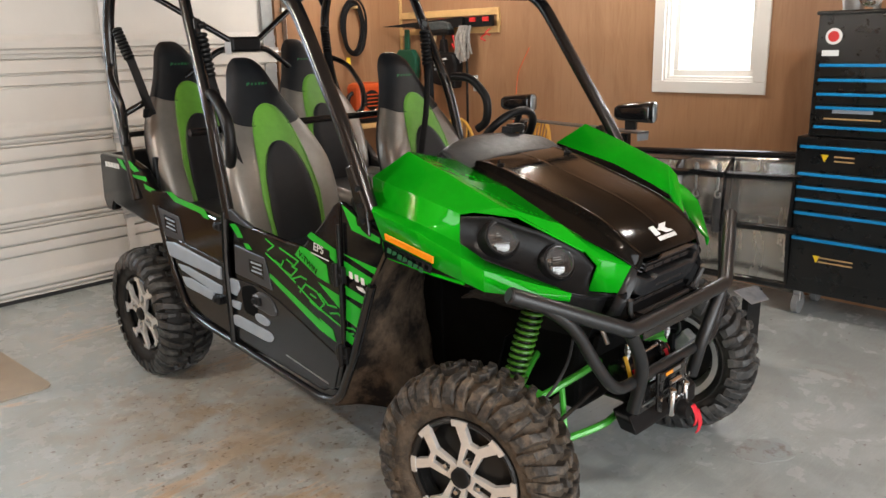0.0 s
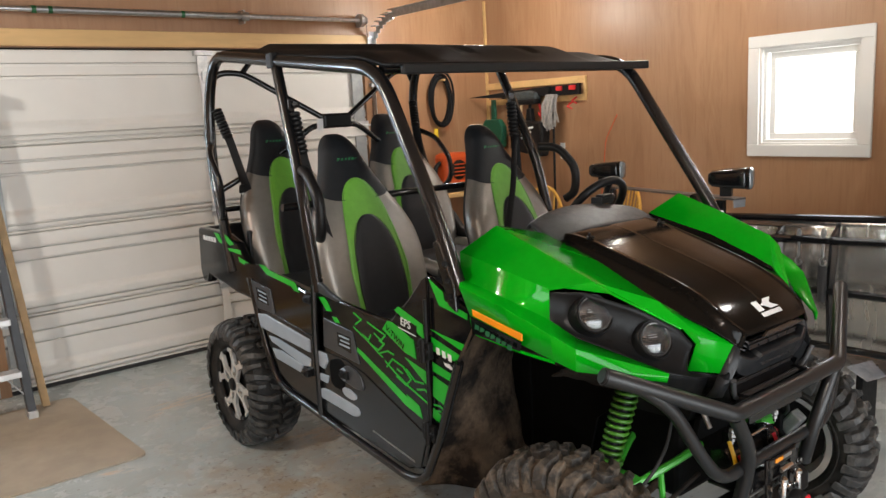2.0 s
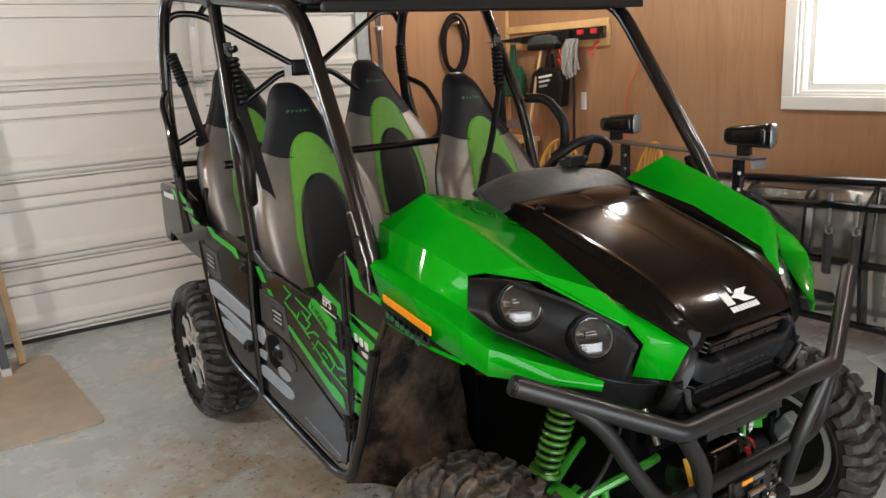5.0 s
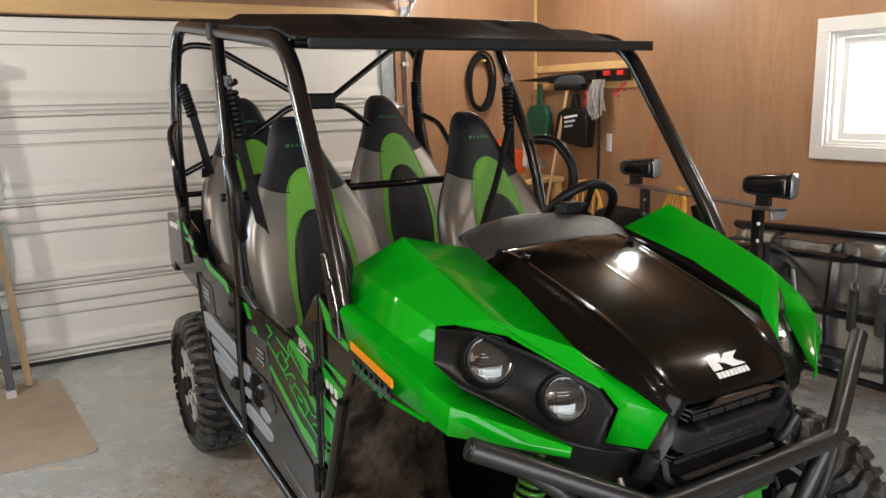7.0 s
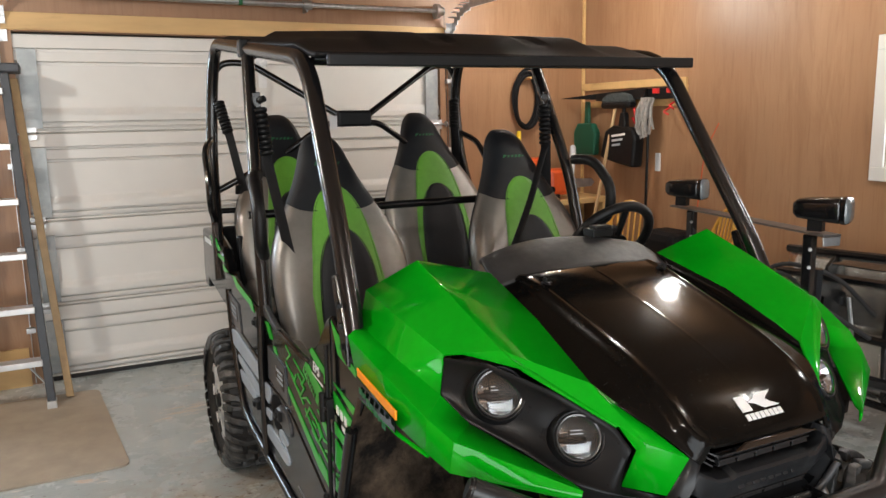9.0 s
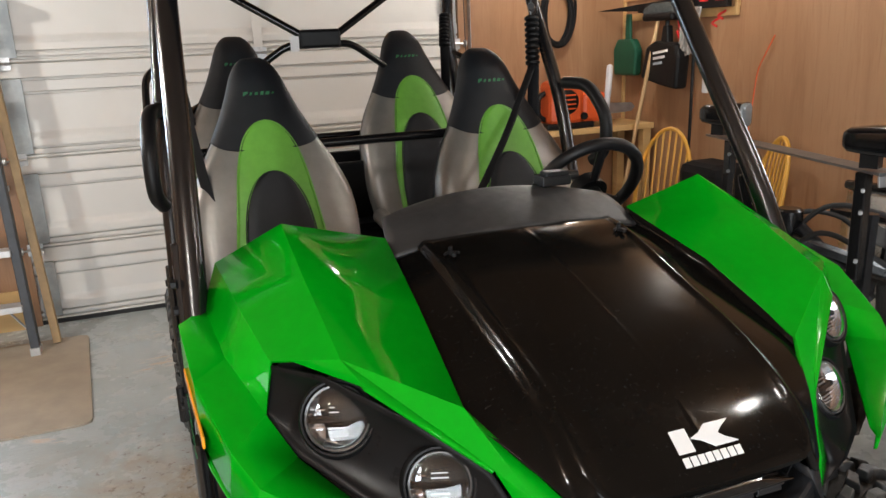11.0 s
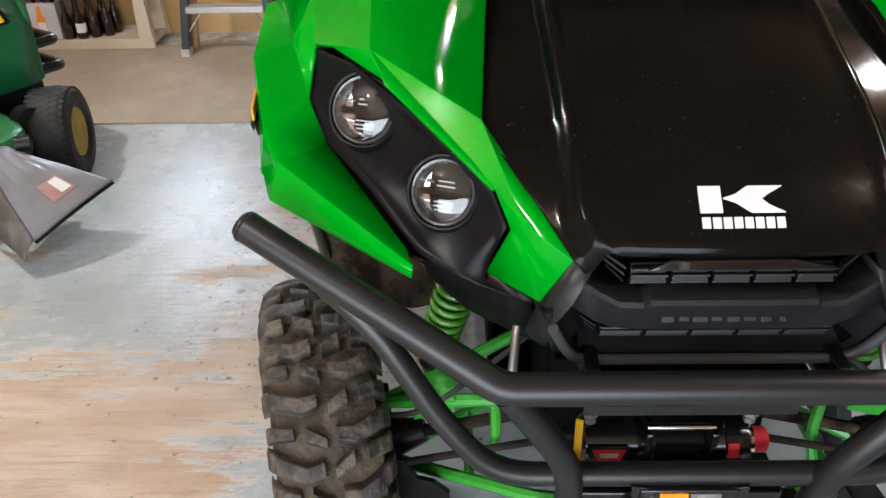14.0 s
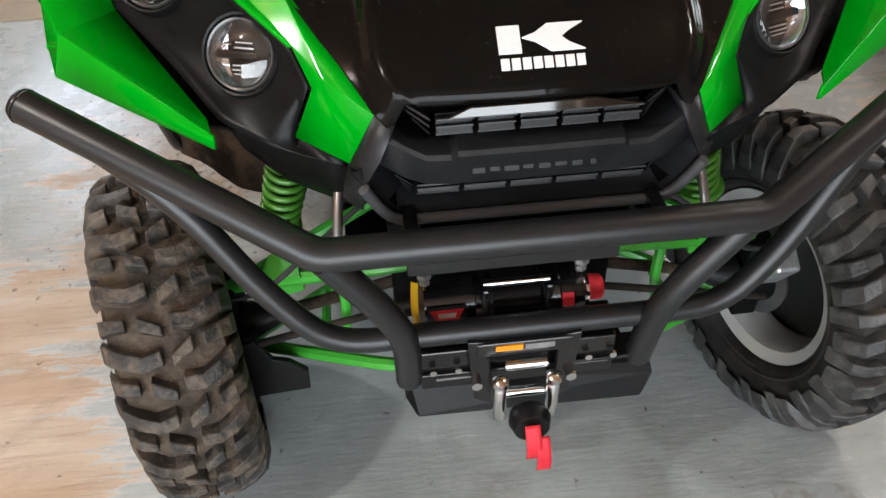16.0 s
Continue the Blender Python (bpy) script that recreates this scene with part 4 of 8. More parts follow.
# two rows of slatted tiles, the outer tiles swept back
for zrow, yrow, half, nrow, high in ((0.911, -1.362, 0.134, 5, 0.026), (0.799, -1.338, 0.160, 5, 0.020)):
    pitch = 2 * half / nrow
    for i in range(nrow):
        x = (i - (nrow - 1) / 2) * pitch
        tile = part("grille_tile", box((x, yrow + 0.012, zrow - high / 2), (pitch - 0.008, 0.010, high), Matrix.Rotation(radians(-25), 3, "X")), M_GRILLE, gr, bevel=0.001)
        for k in range(3):
            part("grille_slat", box((x, yrow + 0.001 + 0.005 * k, zrow - high * k / 2), (pitch - 0.006, 0.014, 0.0035), Matrix.Rotation(radians(-12), 3, "X")), M_BUMPER, tile, bevel=0.0008)
    for sx in (-1, 1):
        for k in range(3):
            a = Vector((sx * (half + 0.004), yrow + 0.003 + 0.005 * k, zrow - high * k / 2))
            b = a + Vector((sx * (0.036 - 0.008 * k), 0.016, 0.020 - 0.003 * k))
            part("grille_slat", prism([a, b, b + Vector((0, 0.012, -0.001)), a + Vector((0, 0.012, -0.001))], (0, 0, -0.0035)), M_BUMPER, gr)


# lower valance: a moulding swept along a U, with a crest for its lip
def valance():
    path = [(-0.236, 0.838), (-0.226, 0.812), (-0.206, 0.770), (-0.186, 0.747), (0.186, 0.747), (0.206, 0.770), (0.226, 0.812), (0.236, 0.838)]
    sect = [(0.050, 0.028), (0.012, 0.004), (0.005, -0.003), (-0.002, -0.003), (-0.010, 0.005), (-0.014, 0.016), (-0.022, 0.050), (-0.030, 0.095)]
    bm = bmesh.new()
    rows = []
    for i, (x, z) in enumerate(path):
        a, b = Vector(path[max(0, i - 1)]), Vector(path[min(len(path) - 1, i + 1)])
        t = (b - a).normalized()
        n = Vector((-t.y, t.x))
        y0 = -1.330 - 0.24 * (z - 0.731)
        rows.append([bm.verts.new((x + n.x * o * (0.6 if o < 0 and abs(n.x) > 0.6 else 1), y0 + d, z + n.y * o)) for o, d in sect])
    for A, B in zip(rows, rows[1:]):
        for k in range(len(sect) - 1):
            bm.faces.new((A[k], A[k + 1], B[k + 1], B[k]))
    bmesh.ops.recalc_face_normals(bm, faces=bm.faces)
    return bm


va = part("valance", valance(), M_VALANCE, uv, "black lower valance with a U-shaped lip", smooth=28)
thicken(va, 0.005)
# bead along the crest, in the grey that carries the painted sheen
part("valance_lip", tube([(x, -1.346 - 0.24 * (z - 0.731), z + 0.003) for x, z in ((-0.227, 0.816), (-0.206, 0.770), (-0.186, 0.747), (0.186, 0.747), (0.206, 0.770), (0.227, 0.816))], 0.008, 8, 0.02), M_LIPSHEEN, va, smooth=50)
# folded cheeks from the hood's corner down to the lip
for sx in (-1, 1):
    EA = [(0.207, -1.350, 0.919), (0.245, -1.331, 0.836), (0.254, -1.322, 0.800), (0.258, -1.300, 0.762)]
    EB = [(0.178, -1.360, 0.912), (0.203, -1.366, 0.858), (0.226, -1.358, 0.815), (0.231, -1.336, 0.762)]
    bm = bmesh.new()
    rows = [[bm.verts.new((sx * x, y, z)) for x, y, z in (a, [p * 0.5 + q * 0.5 - d for p, q, d in zip(a, b, (0, 0.006, 0))], b, (b[0] - 0.006, b[1] + 0.06, b[2]))] for a, b in zip(EA, EB)]
    for A, B in zip(rows, rows[1:]):
        for k in range(3):
            bm.faces.new((A[k], A[k + 1], B[k + 1], B[k]))
    bmesh.ops.recalc_face_normals(bm, faces=bm.faces)
    thicken(part("nose_cheek", bm, M_GRILLE, uv, "black plastic cheek beside the grille", smooth=20), 0.004)
    part("mount_rod", tube([(sx * 0.266, -1.275, 0.752), (sx * 0.270, -1.295, 0.728), (sx * 0.276, -1.325, 0.68)], 0.0075, 10, 0.02), M_STEEL, uv, "grey steel bumper stay", smooth=40)
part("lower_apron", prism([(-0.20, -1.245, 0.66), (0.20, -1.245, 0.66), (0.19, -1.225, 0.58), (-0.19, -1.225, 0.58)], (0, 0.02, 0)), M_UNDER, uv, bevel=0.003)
part("hood_lip", prism([(-0.092, -1.391, 0.940), (0.060, -1.391, 0.940), (0.118, -1.3935, 0.928), (-0.120, -1.3935, 0.928)], (0, 0.006, 0.0)), M_LIP, uv, "glossy black lip under the hood", bevel=0.001)

M_WINCH = mat("winch_black", (0.006, 0.006, 0.0065), 0.2, 0, 0.3, 30, bump=0.06, bscale=200, second=(0.42, 0.42, 0.42), mix=(0.70, 0.75), mscale=110, coat=0.3)
# bumper of bent tube
bp = part("bumper", tube([(-0.652, -1.255, 0.918), (-0.295, -1.412, 0.752), (0.308, -1.412, 0.752), (0.652, -1.255, 0.918)], 0.0235, 16, 0.018), M_BUMPER, uv, "satin black tubular front bumper", smooth=40)
part("lower_hoop", tube([(-0.56, -1.298, 0.872), (-0.47, -1.335, 0.80), (-0.38, -1.362, 0.645), (-0.30, -1.375, 0.546), (0.305, -1.375, 0.546), (0.385, -1.362, 0.645), (0.47, -1.335, 0.80), (0.56, -1.298, 0.872)], 0.019, 12, 0.06), M_BUMPER, bp, smooth=40)
for sx in (-1, 1):
    part("bumper_upright", tube([(sx * 0.288, -1.410, 0.742), (sx * 0.215, -1.407, 0.635), (sx * 0.188, -1.395, 0.56), (sx * 0.188, -1.368, 0.44)], 0.0215, 12, 0.08), M_BUMPER, bp, smooth=40)
    part("end_cap", cyl((sx * 0.648, -1.257, 0.916), (sx * 0.656, -1.253, 0.920), 0.0245, 0.02, 16), M_PLASTIC, bp)
bm = bmesh.new()
add_box(bm, (0, -1.345, 0.705), (0.31, 0.07, 0.008))
for sx in (-1, 1):
    add_box(bm, (sx * 0.17, -1.34, 0.735), (0.02, 0.09, 0.05))
add_box(bm, (-0.03, -1.388, 0.694), (0.30, 0.006, 0.026))
part("bumper_plate", bm, M_WINCH, bp, "black steel plate under the bumper", bevel=0.002)
bm = bmesh.new()
add_prism(bm, [(-0.198, -1.372, 0.402), (-0.180, -1.380, 0.352), (0.204, -1.380, 0.345), (0.222, -1.372, 0.395), (0.215, -1.352, 0.412), (-0.190, -1.352, 0.416)], (0, 0.06, 0.004))
part("skid_bar", bm, M_PLASTIC, bp, "black folded skid bar", bevel=0.005)
# ---- side panels ----
XS = 0.685
DOOR_F = [(0.150, 0.955), (0.02, 0.925), (-0.229, 0.905), (-0.335, 0.905), (-0.450, 1.000), (-0.525, 1.075), (-0.565, 1.097), (-0.548, 0.56), (-0.50, 0.42), (-0.40, 0.372), (0.18, 0.415)]
DOOR_R = [(0.86, 0.965), (0.70, 0.975), (0.275, 0.918), (0.215, 0.930), (0.215, 0.42), (0.46, 0.440), (0.585, 0.490), (0.66, 0.62), (0.74, 0.79)]
QUARTER = [(-0.570, 1.095), (-0.640, 1.060), (-0.790, 1.010), (-0.790, 0.965), (-0.709, 0.850), (-0.600, 0.585), (-0.556, 0.56)]


def rounded2(pts, d):
    """A flat outline with rounded corners."""
    return [(p.x, p.y) for p in rounded([(a, b, 0) for a, b in pts], d, 4, True)]


def side_prism(pts, side, x=XS, t=0.02):
    return prism([(side * x, y, z) for y, z in pts], (-side * t, 0, 0))


for side in (-1, 1):
    fd = part("front_door", side_prism(DOOR_F, side), M_SIDE, uv, "glossy black half door with green graphics" if side < 0 else "glossy black half door", bevel=0.008)
    rd = part("rear_door", side_prism(DOOR_R, side), M_SIDE, uv, "glossy black rear half door with grey panels" if side < 0 else "glossy black half door", bevel=0.008)
    part("front_quarter_panel", side_prism(QUARTER, side), M_SIDE, uv, bevel=0.006)
    # lower frame tube along the doors
    part("frame_tube", tube([(side * 0.682, 0.80, 0.90), (side * 0.685, 0.765, 0.785), (side * 0.688, 0.690, 0.60), (side * 0.69, 0.60, 0.46), (side * 0.69, 0.46, 0.425),
                             (side * 0.69, -0.40, 0.345), (side * 0.69, -0.50, 0.372), (side * 0.69, -0.60, 0.56), (side * 0.69, -0.715, 0.84)], 0.016, 10, 0.05), M_TUBE, uv, smooth=40)
    part("door_seam_bar", tube([(side * 0.697, 0.175, 0.96), (side * 0.70, 0.195, 0.75), (side * 0.697, 0.20, 0.41)], 0.013, 8, 0.05), M_TUBE, uv, smooth=40)
    part("hinge_rod", cyl((side * 0.70, -0.556, 0.56), (side * 0.70, -0.566, 1.02), 0.006, seg=8), M_PLASTIC, uv)
    for z in (0.850, 0.565):
        bm = bmesh.new()
        add_box(bm, (side * 0.70, -0.555, z), (0.02, 0.06, 0.055))
        add_cyl(bm, (side * 0.712, -0.555, z - 0.04), (side * 0.712, -0.555, z + 0.04), 0.010, seg=10)
        for dy in (-0.02, 0.02):
            add_cyl(bm, (side * 0.705, -0.555 + dy, z), (side * 0.716, -0.555 + dy, z), 0.008, seg=8)
        part("door_hinge", bm, M_PLASTIC, fd, bevel=0.002)
    for y, z, dr in ((0.226, 0.893, rd), (0.296, 0.568, rd), (-0.02, 0.635, fd)):
        bm = bmesh.new()
        add_box(bm, (side * 0.698, y, z), (0.02, 0.05, 0.032))
        add_box(bm, (side * 0.710, y + 0.008, z), (0.012, 0.022, 0.018))
        part("door_latch", bm, M_PLASTIC, dr, bevel=0.003)
    # recessed grey pad panels, sculpted bands and the pocket behind the latch
    for pts, dr in (([(0.745, 0.785), (0.235, 0.735), (0.235, 0.43), (0.45, 0.455), (0.57, 0.500), (0.65, 0.63)], rd),
                    ([(0.195, 0.690), (-0.02, 0.690), (-0.15, 0.665), (-0.52, 0.535), (-0.47, 0.40), (-0.39, 0.39), (0.195, 0.430)], fd)):
        part("door_pad", side_prism(pts, side, XS + 0.004, 0.006), M_SLATE, dr, bevel=0.003)
    for pts, dr in (([(0.756, 0.743), (0.657, 0.755), (0.254, 0.717), (0.256, 0.661), (0.715, 0.683)], rd), ([(0.648, 0.660), (0.550, 0.662), (0.261, 0.633), (0.267, 0.598), (0.317, 0.590), (0.615, 0.636)], rd),
                    ([(0.621, 0.606), (0.531, 0.612), (0.330, 0.592), (0.349, 0.551), (0.582, 0.564)], rd),
                    ([(0.189, 0.685), (0.126, 0.685), (0.117, 0.654), (0.148, 0.616), (0.199, 0.623)], fd), ([(0.191, 0.591), (0.118, 0.595), (0.135, 0.558), (0.191, 0.562)], fd),
                    (rounded2([(0.196, 0.527), (0.145, 0.534), (-0.093, 0.518), (-0.105, 0.493), (-0.067, 0.472), (0.203, 0.486)], 0.03), fd), (rounded2([(0.020, 0.575), (-0.039, 0.580), (-0.095, 0.560), (-0.061, 0.536), (0.012, 0.545)], 0.03), fd)):
        part("raised_band", side_prism(pts, side, XS + 0.010, 0.010), M_GREYDECAL, dr, "blue-grey raised band", bevel=0.006)
    part("pocket_rim", side_prism(rounded2([(0.034, 0.603), (0.012, 0.655), (-0.033, 0.676), (-0.120, 0.660), (-0.150, 0.600), (-0.092, 0.589), (-0.043, 0.599)], 0.04), side, XS + 0.011, 0.011), M_POCKET, fd, "dark grey moulded hump", bevel=0.008)
    # the pocket's shade is a flat near-black sheet, not a hollow
    part("pocket", side_prism(rounded2([(0.112, 0.665), (0.018, 0.690), (-0.030, 0.656), (0.014, 0.555), (0.105, 0.560)], 0.03), side, XS + 0.006, 0.004), M_UNDER, fd, "flat dark patch for the shaded pocket behind the latch", bevel=0.003)
    part("pocket_patch", side_prism(rounded2([(0.020, 0.650), (-0.018, 0.662), (-0.036, 0.640), (-0.020, 0.606), (0.012, 0.612)], 0.02), side, XS + 0.016, 0.010), M_GREYDECAL, fd, "pale grey raised patch", bevel=0.006)
    for y0, y1, z0, z1, dr in ((-0.18, -0.44, 0.425, 0.432, fd),):
        part("bright_edge", side_prism([(y0, z0 + 0.030), (y1, z1 - 0.012), (y1, z1 - 0.018), (y0, z0 + 0.026)], side, XS + 0.006, 0.004), M_STEEL, dr, "thin bright edge strip")
    part("sill_trim", side_prism([(0.200, 0.958), (0.135, 0.975), (0.060, 0.945), (-0.02, 0.925), (0.02, 0.915), (0.196, 0.935)], side, XS + 0.006, 0.016), M_POCKET, fd, "dark grey sill cap", bevel=0.005)
    for pts, inner, dr in (([(0.840, 0.899), (0.594, 0.878), (0.569, 0.770), (0.771, 0.771)], [(0.731, 0.871), (0.620, 0.861), (0.616, 0.800), (0.730, 0.809)], rd),
                           ([(0.132, 0.832), (-0.079, 0.815), (-0.116, 0.696), (0.144, 0.713)], [(0.029, 0.794), (-0.070, 0.791), (-0.067, 0.727), (0.031, 0.740)], fd)):
        bd = part("badge_plate", side_prism(pts, side, XS + 0.005, 0.006), M_POCKET, dr, "dark grey badge plate", bevel=0.002)
        part("badge_inset", side_prism(inner, side, XS + 0.0065, 0.003), M_SIDE, bd, "gloss black inset", bevel=0.001)
        (y0, z0), (y1, z1), (y2, z2), (y3, z3) = inner
        for f0, f1, e0, e1 in ((0.12, 0.24, 0.15, 0.9), (0.44, 0.54, 0.25, 0.9), (0.74, 0.86, 0.15, 0.9)):
            q = [(y0 + (y1 - y0) * e, z0 + (z3 - z0) * f + (z1 - z0) * e) for e, f in ((e0, f0), (e1, f0), (e1, f1), (e0, f1))]
            part("badge_bar", side_prism(q, side, XS + 0.008 + 0.0004 * e0, 0.002), M_GREYDECAL, bd)

# printed green graphics on the near doors
GREEN_DECALS = [
    [(0.687, 0.979), (0.632, 0.982), (0.585, 0.965), (0.353, 0.944), (0.322, 0.906), (0.365, 0.906), (0.387, 0.921), (0.617, 0.943)],
    [(0.160, 0.912), (0.117, 0.918), (0.095, 0.905), (0.064, 0.870), (0.104, 0.865), (0.136, 0.895)], [(0.065, 0.849), (0.031, 0.852), (0.006, 0.832), (0.043, 0.829)],
    [(-0.107, 0.760), (-0.134, 0.752), (-0.422, 0.642), (-0.411, 0.656), (-0.483, 0.632), (-0.497, 0.591), (-0.406, 0.613), (-0.105, 0.744)],
    [(-0.287, 0.866), (-0.322, 0.903), (-0.353, 0.902), (-0.472, 0.862), (-0.482, 0.798), (-0.418, 0.808)],
    [(-0.370, 0.949), (-0.394, 0.966), (-0.530, 0.926), (-0.533, 0.876), (-0.484, 0.899)],
    [(-0.416, 0.790), (-0.535, 0.766), (-0.531, 0.722), (-0.470, 0.757)]]
QUARTER_DECALS = [
    [(-0.578, 1.086), (-0.645, 1.055), (-0.652, 1.027), (-0.762, 1.003), (-0.760, 0.985), (-0.623, 1.008)],
    [(-0.572, 0.919), (-0.744, 0.901), (-0.728, 0.879)], [(-0.572, 0.895), (-0.722, 0.860), (-0.708, 0.835), (-0.572, 0.849)],
    [(-0.572, 0.809), (-0.697, 0.783), (-0.680, 0.762), (-0.572, 0.778)], [(-0.572, 0.762), (-0.672, 0.738), (-0.637, 0.670), (-0.565, 0.690)],
    [(-0.562, 0.648), (-0.626, 0.624), (-0.615, 0.600), (-0.557, 0.612)]]
BED_DECALS = [[(1.20, 1.078), (1.150, 1.078), (1.10, 1.03), (1.145, 1.035)], [(0.93, 0.985), (0.80, 0.965), (0.815, 0.945), (0.92, 0.962)], [(1.13, 1.075), (1.059, 1.080), (0.966, 1.040), (1.016, 1.030)], [(1.059, 1.015), (0.900, 1.020), (0.895, 0.998), (1.023, 1.003)]]
near_f = [o for o in uv.children if o.name.startswith("front_door")][0]
near_r = [o for o in uv.children if o.name.startswith("rear_door")][0]
near_q = [o for o in uv.children if o.name.startswith("front_quarter")][0]
for i, pts in enumerate(GREEN_DECALS):
    part("green_stripe", side_prism(pts, -1, XS + 0.0025, 0.002), M_DECAL, near_r if i == 0 else near_f, "bright green printed stripe")
for pts in QUARTER_DECALS:
    part("green_stripe", side_prism(pts, -1, XS + 0.0025, 0.002), M_DECAL, near_q, "bright green printed stripe")


def strokes(name, lines, parent, w=0.006):
    """Green outline strokes: broken bars in the print's colour."""
    for k, line in enumerate(lines):
        bm = bmesh.new()
        for j, ((y0, z0), (y1, z1)) in enumerate(zip(line, line[1:])):
            d = Vector((y1 - y0, z1 - z0)).normalized()
            n = Vector((-d.y, d.x)) * (w / 2)
            e = d * (w * 0.4)
            q = [(y0 - e.x + n.x, z0 - e.y + n.y), (y1 + e.x + n.x, z1 + e.y + n.y), (y1 + e.x - n.x, z1 + e.y - n.y), (y0 - e.x - n.x, z0 - e.y - n.y)]
            add_prism(bm, [(-XS - 0.0024 - 0.0003 * j, a, b) for a, b in q], (0.002, 0, 0))
        part(name, bm, M_DECAL, parent, "broken green outline print")


strokes("green_outline", [
    [(-0.092, 0.836), (-0.178, 0.803), (-0.275, 0.760)], [(-0.292, 0.748), (-0.349, 0.720), (-0.422, 0.690), (-0.470, 0.676), (-0.538, 0.655)],
    [(-0.100, 0.892), (-0.150, 0.875), (-0.107, 0.850)], [(-0.150, 0.818), (-0.190, 0.806), (-0.207, 0.828)], [(-0.190, 0.873), (-0.302, 0.845), (-0.275, 0.822), (-0.232, 0.838)],
    [(-0.205, 0.792), (-0.252, 0.780), (-0.292, 0.812), (-0.262, 0.818)], [(-0.262, 0.772), (-0.312, 0.790), (-0.345, 0.785)], [(-0.300, 0.730), (-0.338, 0.767), (-0.404, 0.752), (-0.445, 0.718), (-0.414, 0.690), (-0.360, 0.708)],
    [(-0.365, 0.735), (-0.395, 0.728)], [(-0.420, 0.748), (-0.466, 0.718), (-0.514, 0.720)], [(-0.477, 0.690), (-0.520, 0.700), (-0.540, 0.690)]], near_f)
strokes("green_outline", [[(-0.568, 0.660), (-0.600, 0.664), (-0.628, 0.652)], [(-0.572, 0.640), (-0.600, 0.646)], [(-0.60, 0.690), (-0.635, 0.690)]], near_q)


def lettering(text, size, m, material, parent, name="lettering"):
    cu = bpy.data.curves.new(name, "FONT")
    cu.body, cu.size, cu.extrude, cu.align_x, cu.align_y = text, size, 0.0006, "CENTER", "CENTER"
    tmp = bpy.data.objects.new("tmp", cu)
    scene.collection.objects.link(tmp)
    bpy.context.view_layer.update()
    me = bpy.data.meshes.new_from_object(tmp)
    bpy.data.objects.remove(tmp)
    me.materials.clear()
    me.materials.append(material)
    ob = new(name, me)
    ob.parent = parent
    ob.matrix_basis = m
    return ob


def side_pose(y, z, slope=0.0, x=XS):
    """For print on the near side: runs towards the front, slope in degrees downwards."""
    return Matrix.Translation((-x, y, z)) @ Matrix(((0, 0, -1, 0), (-1, 0, 0, 0), (0, 1, 0, 0), (0, 0, 0, 1))) @ pose(0, 0, 0, 0, 0, -slope)


plate = part("label_plate", side_prism([(-0.378, 0.938), (-0.496, 0.916), (-0.494, 0.880), (-0.430, 0.884), (-0.376, 0.905)], -1, XS + 0.0035, 0.002), M_SIDE, near_f)
lettering("EPS", 0.040, side_pose(-0.436, 0.914, 8, XS + 0.0052), M_WHITE, plate)
part("white_rule", side_prism([(-0.390, 0.895), (-0.490, 0.882), (-0.490, 0.878), (-0.390, 0.891)], -1, XS + 0.0045, 0.001), M_WHITE, plate)
lettering("V-TWIN", 0.032, side_pose(-0.366, 0.852, 27, XS + 0.005), M_SIDE, near_f)
def white_block(pts):
    part("white_mark", side_prism(pts, -1, XS + 0.005, 0.002), M_WHITE, near_q, "white print drawn as plain blocks")


# white print beside the hinge: three leaning blocks and a pointed one under them
for y0 in (-0.598, -0.628, -0.658):
    z0 = 0.866 + (y0 + 0.598) * 0.16
    white_block([(y0, z0), (y0 - 0.016, z0 - 0.002), (y0 - 0.018, z0 - 0.024), (y0 - 0.002, z0 - 0.022)])
white_block([(-0.634, 0.822), (-0.664, 0.822), (-0.684, 0.806), (-0.662, 0.808), (-0.644, 0.812)])

# cargo bed behind
bed = part("cargo_bed", box((0, 1.15, 0.83), (1.20, 0.60, 0.05)), M_PLASTIC, uv, "black cargo bed")
for side in (-1, 1):
    bw = part("bed_side", prism([(side * 0.675, 0.86, 0.96), (side * 0.675, 0.95, 1.045), (side * 0.675, 1.12, 1.085), (side * 0.675, 1.42, 1.085), (side * 0.675, 1.445, 0.86), (side * 0.675, 1.42, 0.80), (side * 0.675, 1.35, 0.80),
                              (side * 0.675, 1.32, 0.845), (side * 0.675, 1.0, 0.80), (side * 0.675, 0.80, 0.79), (side * 0.675, 0.80, 0.93)], (-side * 0.05, 0, 0)), M_SIDE if side < 0 else M_PLASTIC, bed, bevel=0.012)
    if side < 0:
        for pts in BED_DECALS:
            part("green_stripe", side_prism(pts, -1, 0.678, 0.002), M_DECAL, bw)
        for k in range(5):
            bm = bmesh.new()
            add_prism(bm, [(-0.678, 1.35 - k * 0.034, 1.052), (-0.678, 1.325 - k * 0.034, 1.052), (-0.678, 1.325 - k * 0.034, 1.028), (-0.678, 1.35 - k * 0.034, 1.028)], (0.002, 0, 0))
            part("white_mark", bm, M_WHITE, bw)
part("tailgate", box((0, 1.43, 0.95), (1.25, 0.04, 0.26)), M_PLASTIC, bed, bevel=0.01)
part("bed_front", box((0, 0.98, 0.97), (1.20, 0.03, 0.25)), M_PLASTIC, bed, bevel=0.01)

